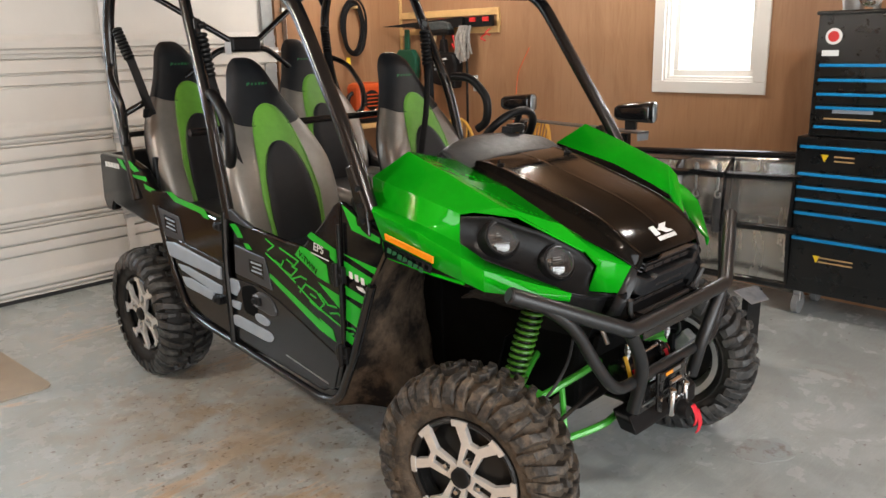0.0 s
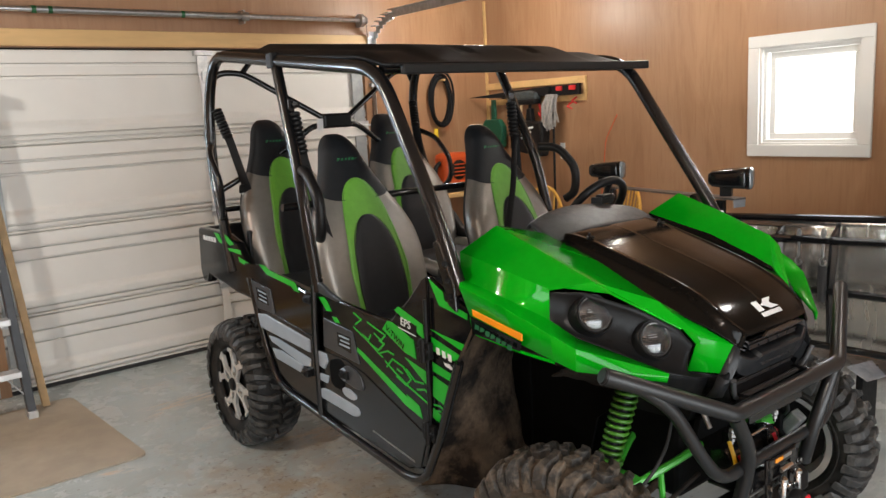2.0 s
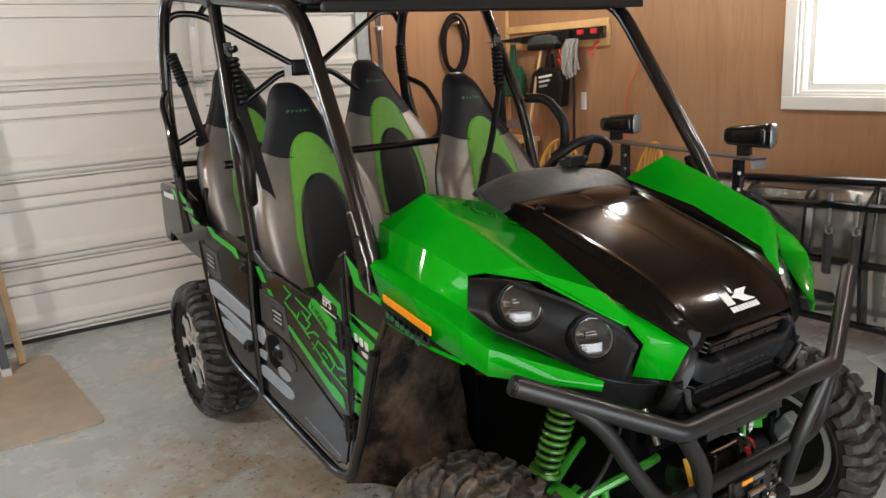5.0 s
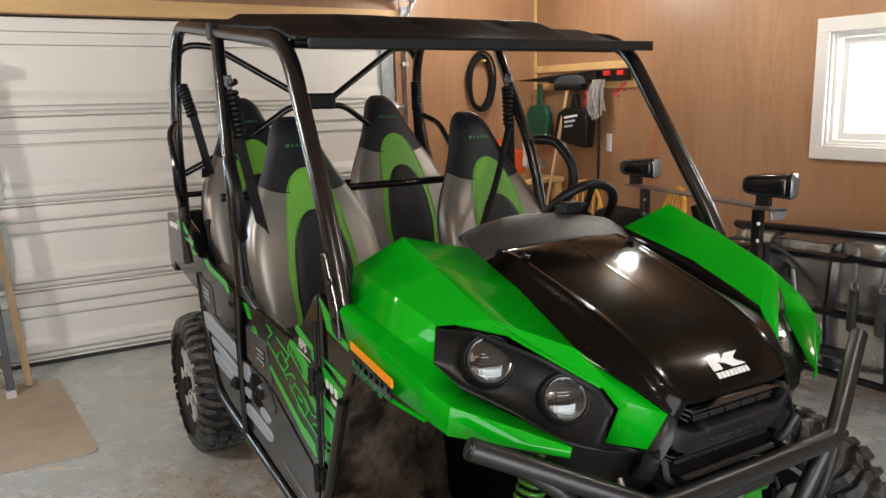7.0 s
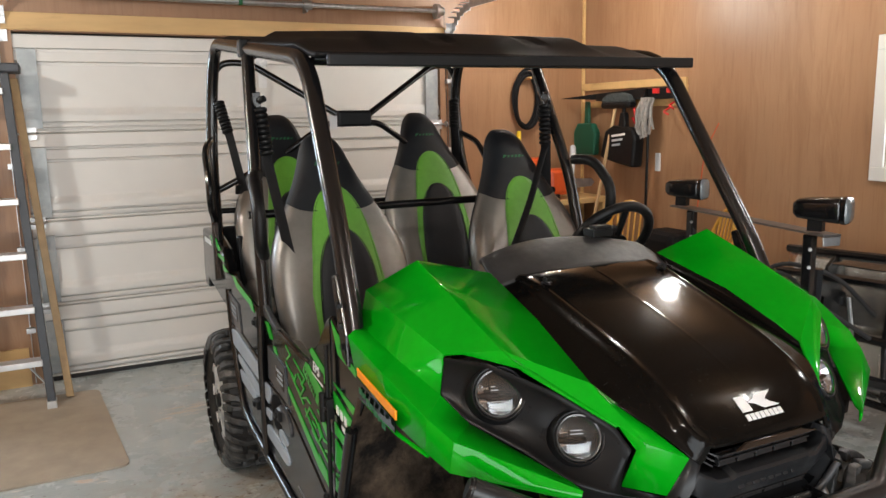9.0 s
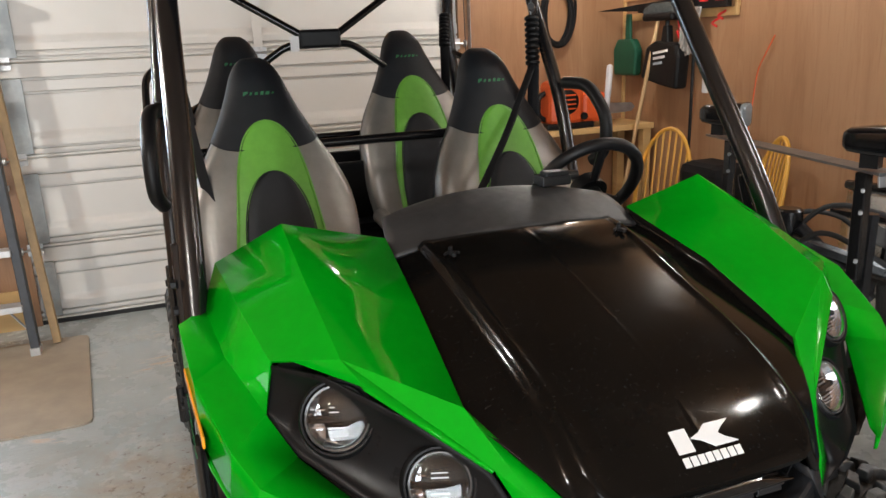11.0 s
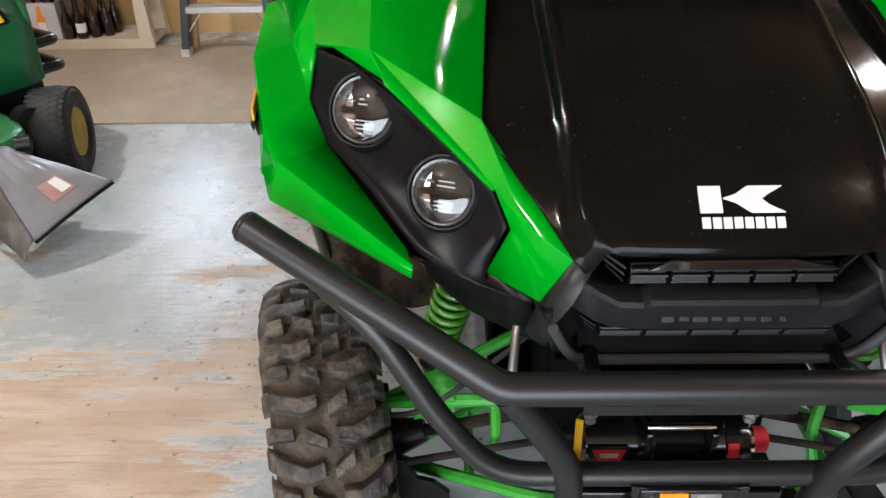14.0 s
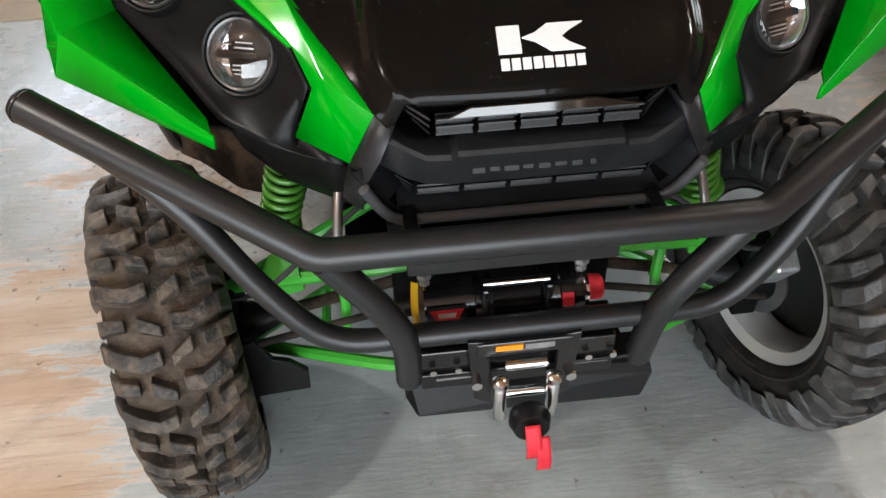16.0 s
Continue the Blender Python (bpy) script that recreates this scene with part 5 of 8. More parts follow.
# floor pan, inner arches and firewall; the near-black ones hold the underbody's shade in their colour
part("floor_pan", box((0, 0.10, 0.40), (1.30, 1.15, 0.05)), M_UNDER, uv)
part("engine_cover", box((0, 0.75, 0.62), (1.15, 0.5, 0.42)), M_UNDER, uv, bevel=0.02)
for side in (-1, 1):
    def arch(u, v, side=side):
        a = lerp([(0, -0.790), (0.3, -0.709), (0.75, -0.585), (1, -0.47)], v)
        z = lerp([(0, 0.975), (0.3, 0.850), (0.75, 0.56), (1, 0.345)], v)
        x = 0.690 - 0.40 * u
        w = noise.noise(Vector((x * 14, a * 14, z * 14 + side))) * 0.010 + noise.noise(Vector((x * 45, a * 45, z * 45))) * 0.004
        k = max(0, (v - 0.45) / 0.55) ** 2
        return (side * x, a + 0.16 * u * (1 - 0.3 * v) * (1 - k) - 0.15 * min(1, u * 2.6) * k - w * min(1, u * 12), z + 0.012 * math.sin(u * 9) - 0.05 * u * k)
    ar = part("wheel_arch_liner", grid(arch, 36, 44), M_MUD, uv, "mud-caked inner wheel arch", smooth=60)
    thicken(ar, 0.008)
    OUT = [(-0.78, 0.640, 0.965), (-0.95, 0.625, 0.930), (-1.08, 0.575, 0.900), (-1.13, 0.50, 0.885), (-1.18, 0.42, 0.872)]

    def arch_top(u, v, side=side, OUT=OUT):
        y = -0.78 - 0.40 * v
        x = lerp([(-a, b) for a, b, c in OUT], -y)
        z = lerp([(-a, c) for a, b, c in OUT], -y)
        return (side * (x + (0.27 - x) * u), y, z + 0.03 * min(1, u * 3) - 0.03 * max(0, 1 - u * 6) * min(1, v * 4))
    at_ = part("fender_liner", grid(arch_top, 14, 10), M_LINER, uv, "mud-splashed liner under the fender", smooth=60)
    thicken(at_, 0.004)
    # sheet added to fill the dark space under the fender
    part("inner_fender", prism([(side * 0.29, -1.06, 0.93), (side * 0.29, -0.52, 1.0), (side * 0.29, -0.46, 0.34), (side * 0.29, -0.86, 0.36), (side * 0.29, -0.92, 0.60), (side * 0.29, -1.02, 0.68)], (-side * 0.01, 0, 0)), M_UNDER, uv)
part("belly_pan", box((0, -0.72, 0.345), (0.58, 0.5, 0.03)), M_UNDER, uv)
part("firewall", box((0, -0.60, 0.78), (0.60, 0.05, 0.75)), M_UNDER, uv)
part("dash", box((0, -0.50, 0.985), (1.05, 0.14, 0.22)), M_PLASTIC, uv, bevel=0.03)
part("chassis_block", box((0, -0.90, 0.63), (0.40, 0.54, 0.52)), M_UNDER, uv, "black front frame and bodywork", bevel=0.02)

# front suspension
for side in (-1, 1):
    for z0, z1, ya, yb, nm in ((0.37, 0.285, -1.27, -0.95, "lower_arm"), (0.545, 0.435, -1.20, -0.99, "upper_arm")):
        bm = bmesh.new()
        hub_p = Vector((side * 0.50, -1.10, z1))
        for y in (ya, yb):
            add_tube(bm, [(side * 0.13, y, z0), (side * 0.20, y, z0 - 0.01), hub_p], 0.0125, 8, 0.06)
        p0, p1 = Vector((side * 0.20, ya, z0 - 0.01)), Vector((side * 0.20, yb, z0 - 0.01))
        if nm == "lower_arm":
            add_tube(bm, [p0.lerp(hub_p, 0.45), p1.lerp(hub_p, 0.45)], 0.010, 8, 0)
        part(nm, bm, M_ARM, uv, "bright green tubular suspension arm", smooth=40)
    part("shock_bracket", prism([(side * 0.36, -1.135, 0.50), (side * 0.43, -1.135, 0.47), (side * 0.44, -1.135, 0.42), (side * 0.36, -1.135, 0.44)], (0, 0.06, 0)), M_ARM, uv, bevel=0.003)
    top, bot = Vector((side * 0.318, -1.092, 0.815)), Vector((side * 0.408, -1.050, 0.49))
    ax = (bot - top)
    shock = part("shock_absorber", cyl(top, bot, 0.021, seg=14), M_PLASTIC, uv, "black shock absorber with green coil spring", smooth=40)
    e1 = ax.normalized().orthogonal().normalized()
    e2 = ax.normalized().cross(e1)
    N = 13 * 14
    pts = [top + ax * (0.04 + 0.80 * i / N) + (e1 * math.cos(i / 14 * 2 * math.pi) + e2 * math.sin(i / 14 * 2 * math.pi)) * (0.030 + 0.003 * math.sin(math.pi * i / N)) for i in range(N + 1)]
    part("coil_spring", tube(pts, 0.0062, 7, 0), M_SPRING, shock, "green coil spring", smooth=60)
    part("spring_seat", lathe([(-0.006, 0.012), (-0.006, 0.042), (0.004, 0.044), (0.010, 0.030), (0.012, 0.012)], 24, "z"), M_SPRING, shock, "green spring seat", smooth=40, at=Matrix.Translation(top + ax * 0.855) @ ax.to_track_quat("Z", "Y").to_matrix().to_4x4())
    part("shock_rod", cyl(top + ax * 0.88, bot + ax * 0.06, 0.011), M_STEEL, shock, smooth=40)
    part("brake_hose", tube([(side * 0.22, -1.16, 0.66), (side * 0.33, -1.22, 0.60), (side * 0.42, -1.20, 0.50), (side * 0.50, -1.14, 0.44)], 0.005, 6, 0.08), M_RUBSEAL, uv, "black brake hose", smooth=40)
    part("arm_gusset", prism([(side * 0.36, -1.16, 0.490), (side * 0.42, -1.14, 0.470), (side * 0.44, -1.11, 0.464), (side * 0.42, -1.07, 0.472), (side * 0.37, -1.06, 0.49)], (0, 0, 0.008)), M_ARM, uv, "green plate on the upper arm", bevel=0.002)
    part("arm_post", tube([(side * 0.30, -1.19, 0.34), (side * 0.285, -1.17, 0.42), (side * 0.29, -1.165, 0.505)], 0.010, 8, 0.03), M_ARM, uv, smooth=40)
    part("drive_shaft", cyl((side * 0.12, -1.09, 0.42), (side * 0.50, -1.09, 0.33), 0.012), M_MUD, uv, smooth=40)
    part("boot", cyl((side * 0.42, -1.09, 0.35), (side * 0.50, -1.09, 0.33), 0.022, 0.045, 16), M_PLASTIC, uv, "black rubber boot", smooth=40)
    part("tie_rod", cyl((side * 0.14, -1.20, 0.45), (side * 0.50, -1.20, 0.37), 0.007, seg=8), M_LINER, uv)
    bm = bmesh.new()
    add_box(bm, (side * 0.515, -1.09, 0.345), (0.05, 0.08, 0.19))
    add_cyl(bm, (side * 0.49, -1.09, 0.33), (side * 0.57, -1.09, 0.33), 0.06, seg=18)
    part("knuckle", bm, M_UNDER, uv, bevel=0.004)
    part("brake_disc", cyl((side * 0.530, -1.09, 0.33), (side * 0.535, -1.088, 0.33), 0.088, seg=32), M_LENSRING, uv)
    part("brake_caliper", box((side * 0.535, -1.15, 0.40), (0.05, 0.05, 0.10), Matrix.Rotation(radians(35), 3, "X")), M_GALV, uv, bevel=0.008)
    bm = bmesh.new()
    add_prism(bm, [(side * 0.375, -1.20, 0.245), (side * 0.372, -1.205, 0.30), (side * 0.40, -1.21, 0.335), (side * 0.43, -1.21, 0.345), (side * 0.455, -1.21, 0.395), (side * 0.49, -1.21, 0.39), (side * 0.485, -1.20, 0.235)], (0, 0.012, 0))
    if side < 0:
        part("arm_guard", bm, M_PLASTIC, uv, "black plastic arm guard", bevel=0.002)
    else:
        bm.free()
    part("rear_arm", tube([(side * 0.15, 1.0, 0.42), (side * 0.48, 1.09, 0.32)], 0.018, 8, 0), M_ARM, uv)

M_WOODY_TAG = mat("yellow_plastic", (0.75, 0.45, 0.01), 0.4)
# winch
wi = part("winch", lathe([(-0.165, 0.0), (-0.163, 0.036), (-0.155, 0.043), (-0.075, 0.043), (-0.072, 0.036), (-0.045, 0.034)], 24), M_WINCH, uv, "black electric winch with red cap", smooth=35, at=pose(0, -1.29, 0.530))
part("drum", lathe([(-0.052, 0.0), (-0.052, 0.040), (-0.046, 0.040), (-0.044, 0.026), (0.034, 0.026), (0.036, 0.040), (0.042, 0.040), (0.042, 0.0)], 24), M_PLASTIC, wi, "dark rope drum", smooth=35)
part("gear_housing", lathe([(0.044, 0.0), (0.044, 0.046), (0.060, 0.048), (0.064, 0.043), (0.082, 0.043), (0.086, 0.046), (0.100, 0.044), (0.106, 0.034), (0.110, 0.0)], 24), M_WINCH, wi, smooth=35)
part("chrome_ring", lathe([(0.100, 0.0), (0.100, 0.031), (0.112, 0.031), (0.112, 0.0)], 24), M_CHROME, wi, smooth=35)
part("winch_cap", lathe([(0.110, 0.0), (0.110, 0.022), (0.136, 0.021), (0.140, 0.016), (0.140, 0.0)], 20), M_RED, wi, "red end cap", smooth=35)
for dx in (-0.058, 0.043):
    part("tie_bar", box((dx, 0.01, 0.0), (0.012, 0.10, 0.10)), M_WINCH, wi, bevel=0.004)
part("top_tie_rod", cyl((-0.06, -0.02, 0.048), (0.045, -0.02, 0.048), 0.007), M_CHROME, wi, smooth=40)
lab = part("winch_label", prism([(-0.152, -0.040, 0.028), (-0.090, -0.040, 0.028), (-0.090, -0.046, 0.002), (-0.152, -0.046, 0.002)], (0, -0.003, 0.001)), M_PLASTIC, wi, "black label with a red trapezoid")
part("red_trapezoid", prism([(-0.148, -0.0445, 0.024), (-0.094, -0.0445, 0.024), (-0.104, -0.0495, 0.006), (-0.138, -0.0495, 0.006)], (0, -0.0015, 0.0005)), M_RED, lab)
part("label_bar", prism([(-0.136, -0.047, 0.019), (-0.106, -0.047, 0.019), (-0.108, -0.0495, 0.012), (-0.134, -0.0495, 0.012)], (0, -0.0015, 0.0005)), M_WHITE, lab)
part("red_mark", box((0.073, -0.041, 0.018), (0.018, 0.004, 0.022), Matrix.Rotation(radians(-25), 3, "X")), M_RED, wi)
part("yellow_tag", tube([(-0.168, -0.03, 0.075), (-0.172, -0.05, 0.03), (-0.165, -0.055, -0.01)], 0.007, 6, 0.03, flat=0.4), M_WOODY_TAG, wi, "yellow tag", smooth=40)
for x in (-0.153, 0.090):
    bolt = part("bolt", cyl((x, -0.03, 0.155), (x, -0.03, 0.06), 0.0045, seg=8), M_CHROME, wi, "bright bolt")
    for z, r in ((0.110, 0.010), (0.094, 0.012), (0.080, 0.009)):
        part("nut", cyl((x, -0.03, z), (x, -0.03, z - 0.009), r, seg=6), M_STEEL, bolt)
tray = part("winch_tray", box((0.0, -1.315, 0.452), (0.34, 0.13, 0.008)), M_WINCH, uv, "black steel winch tray with studs", bevel=0.002)
part("tray_front", box((-0.012, -1.366, 0.456), (0.315, 0.012, 0.085)), M_WINCH, tray, "glossy black winch plate with chipped paint", bevel=0.003)
part("tray_edge", box((-0.11, -1.374, 0.440), (0.07, 0.006, 0.005)), M_STEEL, tray)
part("tray_edge", box((0.105, -1.374, 0.447), (0.06, 0.006, 0.005)), M_STEEL, tray)
for x in (-0.15, -0.11, 0.10, 0.14):
    part("stud", cyl((x, -1.379, 0.465), (x, -1.385, 0.465), 0.006, seg=8), M_CHROME, tray)
FX = -0.0095
fl = part("fairlead", box((FX, -1.398, 0.527), (0.15, 0.012, 0.028)), M_WINCH, uv, "roller fairlead with steel rollers", bevel=0.003)
for sx in (-1, 1):
    part("fairlead_plate", prism([(FX + sx * 0.052, -1.400, 0.54), (FX + sx * 0.088, -1.400, 0.545), (FX + sx * 0.078, -1.400, 0.41), (FX + sx * 0.05, -1.400, 0.395)], (0, 0.010, 0)), M_WINCH, fl, bevel=0.002)
    part("roller", lathe([(0.392, 0.0), (0.393, 0.008), (0.397, 0.0105), (0.470, 0.0105), (0.473, 0.009), (0.474, 0.013), (0.484, 0.013), (0.490, 0.007), (0.491, 0.0)], 18, "z"), M_CHROME, fl, "bright steel roller", smooth=40, at=pose(FX + sx * 0.0415, -1.428, 0.0))
    part("roller_bolt", cyl((FX + sx * 0.075, -1.400, 0.455), (FX + sx * 0.075, -1.412, 0.455), 0.009, seg=6), M_CHROME, fl)
for z in (0.500, 0.435):
    part("roller", cyl((FX - 0.032, -1.412, z), (FX + 0.032, -1.412, z), 0.009, seg=16), M_CHROME, fl, "bright steel roller", smooth=40)
part("warning_label", box((FX - 0.025, -1.405, 0.531), (0.042, 0.003, 0.011)), M_ORANGE, fl, "orange warning label")
part("warning_label", box((FX + 0.022, -1.405, 0.531), (0.046, 0.003, 0.011)), M_STEEL, fl, "silver warning label")
part("rope_stop", lathe([(-1.47, 0.0), (-1.468, 0.028), (-1.45, 0.034), (-1.435, 0.030), (-1.435, 0.0)], 24, "y"), M_PLASTIC, fl, "black rubber stopper", smooth=40, at=pose(FX + 0.003, 0, 0.408))
strap = grid(lambda u, v: (FX - 0.012 + 0.024 * u + 0.004 * v, -1.478 - 0.016 * math.sin(v * 2.6), 0.432 - 0.070 * v), 4, 12)
ps = part("pull_strap", strap, M_RED, fl, "red webbing pull strap", smooth=60)
thicken(ps, 0.003)
strap = grid(lambda u, v: (FX + 0.004 + 0.022 * u + 0.006 * v, -1.486 - 0.012 * math.sin(v * 3.0), 0.412 - 0.082 * v), 4, 12)
ps = part("pull_strap", strap, M_RED, fl, "red webbing pull strap", smooth=60)
thicken(ps, 0.003)

# ---- roll cage ----
cage = part("roll_cage", tube([(-0.668, -0.715, 1.05), (-0.655, -0.60, 1.28), (-0.630, -0.285, 1.765), (-0.618, 0.45, 1.850), (-0.612, 1.13, 1.930), (-0.620, 1.235, 1.72), (-0.640, 1.225, 1.42), (-0.672, 1.02, 0.90)], 0.0255, 14, 0.12),
            M_TUBE, uv, "black steel roll cage", smooth=40)
part("cage_side", tube([(0.662, -0.775, 1.08), (0.655, -0.715, 1.20), (0.644, -0.515, 1.49), (0.632, -0.315, 1.785), (0.618, 0.45, 1.850), (0.612, 1.13, 1.930), (0.620, 1.235, 1.72), (0.640, 1.225, 1.42), (0.672, 1.02, 0.90)], 0.0255, 14, 0.12), M_TUBE, cage, smooth=40)
for sx in (-1, 1):
    part("centre_post", tube([(sx * 0.618, 0.49, 1.855), (sx * 0.665, 0.27, 1.35), (sx * 0.68, 0.165, 0.93)], 0.0235, 12, 0.1), M_TUBE, cage, smooth=40)
    part("post_clamp", box((sx * 0.618, 0.49, 1.856), (0.064, 0.05, 0.064)), M_PLASTIC, cage, bevel=0.006)
    part("foot_plate", prism([(sx * 0.672, -0.640, 1.22), (sx * 0.675, -0.715, 1.08), (sx * 0.675, -0.720, 1.00), (sx * 0.675, -0.680, 1.02), (sx * 0.672, -0.612, 1.21)], (sx * 0.022, 0, 0)), M_TUBE, cage, bevel=0.006)
    for y, z in ((-0.68, 1.15), (-0.69, 1.10), (-0.70, 1.05)):
        part("bolt", cyl((sx * 0.694, y, z), (sx * 0.704, y, z), 0.009, seg=6), M_PLASTIC, cage)
    # grab handles
    part("grab_handle", tube([(sx * 0.665, 0.245, 1.41), (sx * 0.70, 0.15, 1.41), (sx * 0.71, 0.045, 1.31), (sx * 0.71, 0.05, 1.19), (sx * 0.69, 0.10, 1.155)], 0.021, 10, 0.05), M_PLASTIC, cage, "padded black grab handle", smooth=40)
    part("rear_grab_handle", tube([(sx * 0.63, 1.23, 1.52), (sx * 0.69, 1.12, 1.47), (sx * 0.70, 1.00, 1.34), (sx * 0.70, 1.00, 1.22), (sx * 0.66, 1.12, 1.14)], 0.015, 8, 0.05), M_TUBE, cage, smooth=40)
    part("rear_brace", tube([(sx * 0.618, 1.22, 1.79), (sx * 0.575, 1.20, 1.855), (sx * 0.46, 1.17, 1.85), (sx * 0.08, 1.08, 1.615)], 0.015, 10, 0.05), M_TUBE, cage, smooth=40)
    part("lower_brace", tube([(sx * 0.05, 1.08, 1.57), (sx * 0.13, 1.09, 1.575), (sx * 0.36, 1.12, 1.42), (sx * 0.645, 1.20, 1.27)], 0.015, 10, 0.05), M_TUBE, cage, smooth=40)
    part("brace_stub", tube([(sx * 0.46, 1.17, 1.85), (sx * 0.41, 1.15, 1.915)], 0.013, 8, 0), M_TUBE, cage)
part("cross_box", box((0, 1.08, 1.595), (0.17, 0.055, 0.075)), M_PLASTIC, cage, "black joint box with a label", bevel=0.012)
part("label_plate", box((-0.107, 1.06, 1.578), (0.035, 0.004, 0.06)), M_WHITE, cage)
for y, z, r in ((-0.28, 1.768, 0.022), (0.45, 1.850, 0.02), (1.10, 1.922, 0.022)):
    part("cross_tube", cyl((-0.61, y, z), (0.61, y, z), r, seg=12), M_TUBE, cage, smooth=40)
part("rear_hold_bar", cyl((-0.655, 0.47, 1.245), (0.655, 0.47, 1.245), 0.016, seg=12), M_TUBE, cage, smooth=40)
part("rear_cross_bar", cyl((-0.65, 1.15, 1.19), (0.65, 1.15, 1.19), 0.013, seg=10), M_TUBE, cage, smooth=40)


def roof_point(u, v):
    s = (u - 0.5) * 2
    y = -0.385 + 1.50 * v
    k = min(1, v / 0.20)
    z = 1.776 + 0.100 * (y + 0.385) + 0.062 * k * k * (3 - 2 * k)
    z -= (0.026 * min(1, max(0, abs(s) - 0.60) / 0.08) + 0.02 * max(0, abs(s) - 0.93) / 0.07) * k
    if 0.22 < abs(s) < 0.34 and v > 0.10:
        z -= 0.010
    if v > 0.94:
        z -= 0.02 * (v - 0.94) / 0.06
    return (s * (0.628 - 0.005 * v), y, z)


M_ROOF = mat("roof_plastic", (0.0065, 0.0065, 0.007), 0.5, 0, 0.2, 12, bump=0.02, bscale=400, spec=0.16)
rf = part("roof", grid(roof_point, 80, 40), M_ROOF, uv, "black moulded plastic roof", smooth=60)
thicken(rf, 0.012)
part("roof_lip", box((0.046, -0.388, 1.759), (1.300, 0.022, 0.033), Matrix.Rotation(radians(-0.4), 3, "Y")), M_PLASTIC, rf, "straight black front lip", bevel=0.004)


# ---- seats ----
def smooth(table, t):
    """A soft curve through (t, value) pairs."""
    k = len(table)
    if t <= table[0][0]:
        return table[0][1]
    for i in range(k - 1):
        (t0, v0), (t1, v1) = table[i], table[i + 1]
        if t <= t1:
            a, b = table[max(0, i - 1)], table[min(k - 1, i + 2)]
            m0 = (v1 - a[1]) / (t1 - a[0]) * (t1 - t0)
            m1 = (b[1] - v0) / (b[0] - t0) * (t1 - t0)
            u = (t - t0) / (t1 - t0)
            return (2 * u ** 3 - 3 * u * u + 1) * v0 + (u ** 3 - 2 * u * u + u) * m0 + (-2 * u ** 3 + 3 * u * u) * v1 + (u ** 3 - u * u) * m1
    return table[-1][1]


SEAT_H = 0.80
SEAT_W = [(0, 0.225), (0.15, 0.250), (0.32, 0.262), (0.46, 0.254), (0.58, 0.217), (0.68, 0.170), (0.78, 0.127), (0.87, 0.096), (0.93, 0.080), (1.0, 0.070)]


def seat_point(theta, v, lift=0.0):
    """Round the seat's back: theta from -90 to 90 degrees runs over its front, beyond that over its rear."""
    dome = math.sqrt(max(0.0, 1 - (max(0.0, v - 0.90) / 0.10) ** 2))
    w = (smooth(SEAT_W, v) + lift) * (0.25 + 0.75 * dome if dome > 0 else 0.25)
    s, c = math.sin(theta), math.cos(theta)
    px = w * math.copysign(abs(s) ** 0.86, s)
    a = min(1.0, abs(px) / max(w, 1e-6))
    bolster = 0.070 * a ** 2.4 * max(0.0, 1 - v * 1.15) + 0.012 * math.sin(min(1, v / 0.7) * math.pi)
    mid = 0.060 + 0.30 * v - 0.035 * math.sin(v * math.pi)
    depth = ((0.068 if c > 0 else 0.042) + lift) * dome
    py = mid - depth * math.copysign(abs(c) ** 0.62, c) - (bolster * (abs(c) ** 0.5) if c > 0 else 0)
    return Vector((px, py, min(1.0, v) * SEAT_H + lift * max(0.0, v - 0.9) * 8))


def seat_front(px, v, lift):
    """The point of the seat's front at a distance px from its middle line."""
    w = smooth(SEAT_W, v)
    s = max(-1.0, min(1.0, px / w))
    return seat_point(math.asin(math.copysign(abs(s) ** (1 / 0.86), s)), v, lift)


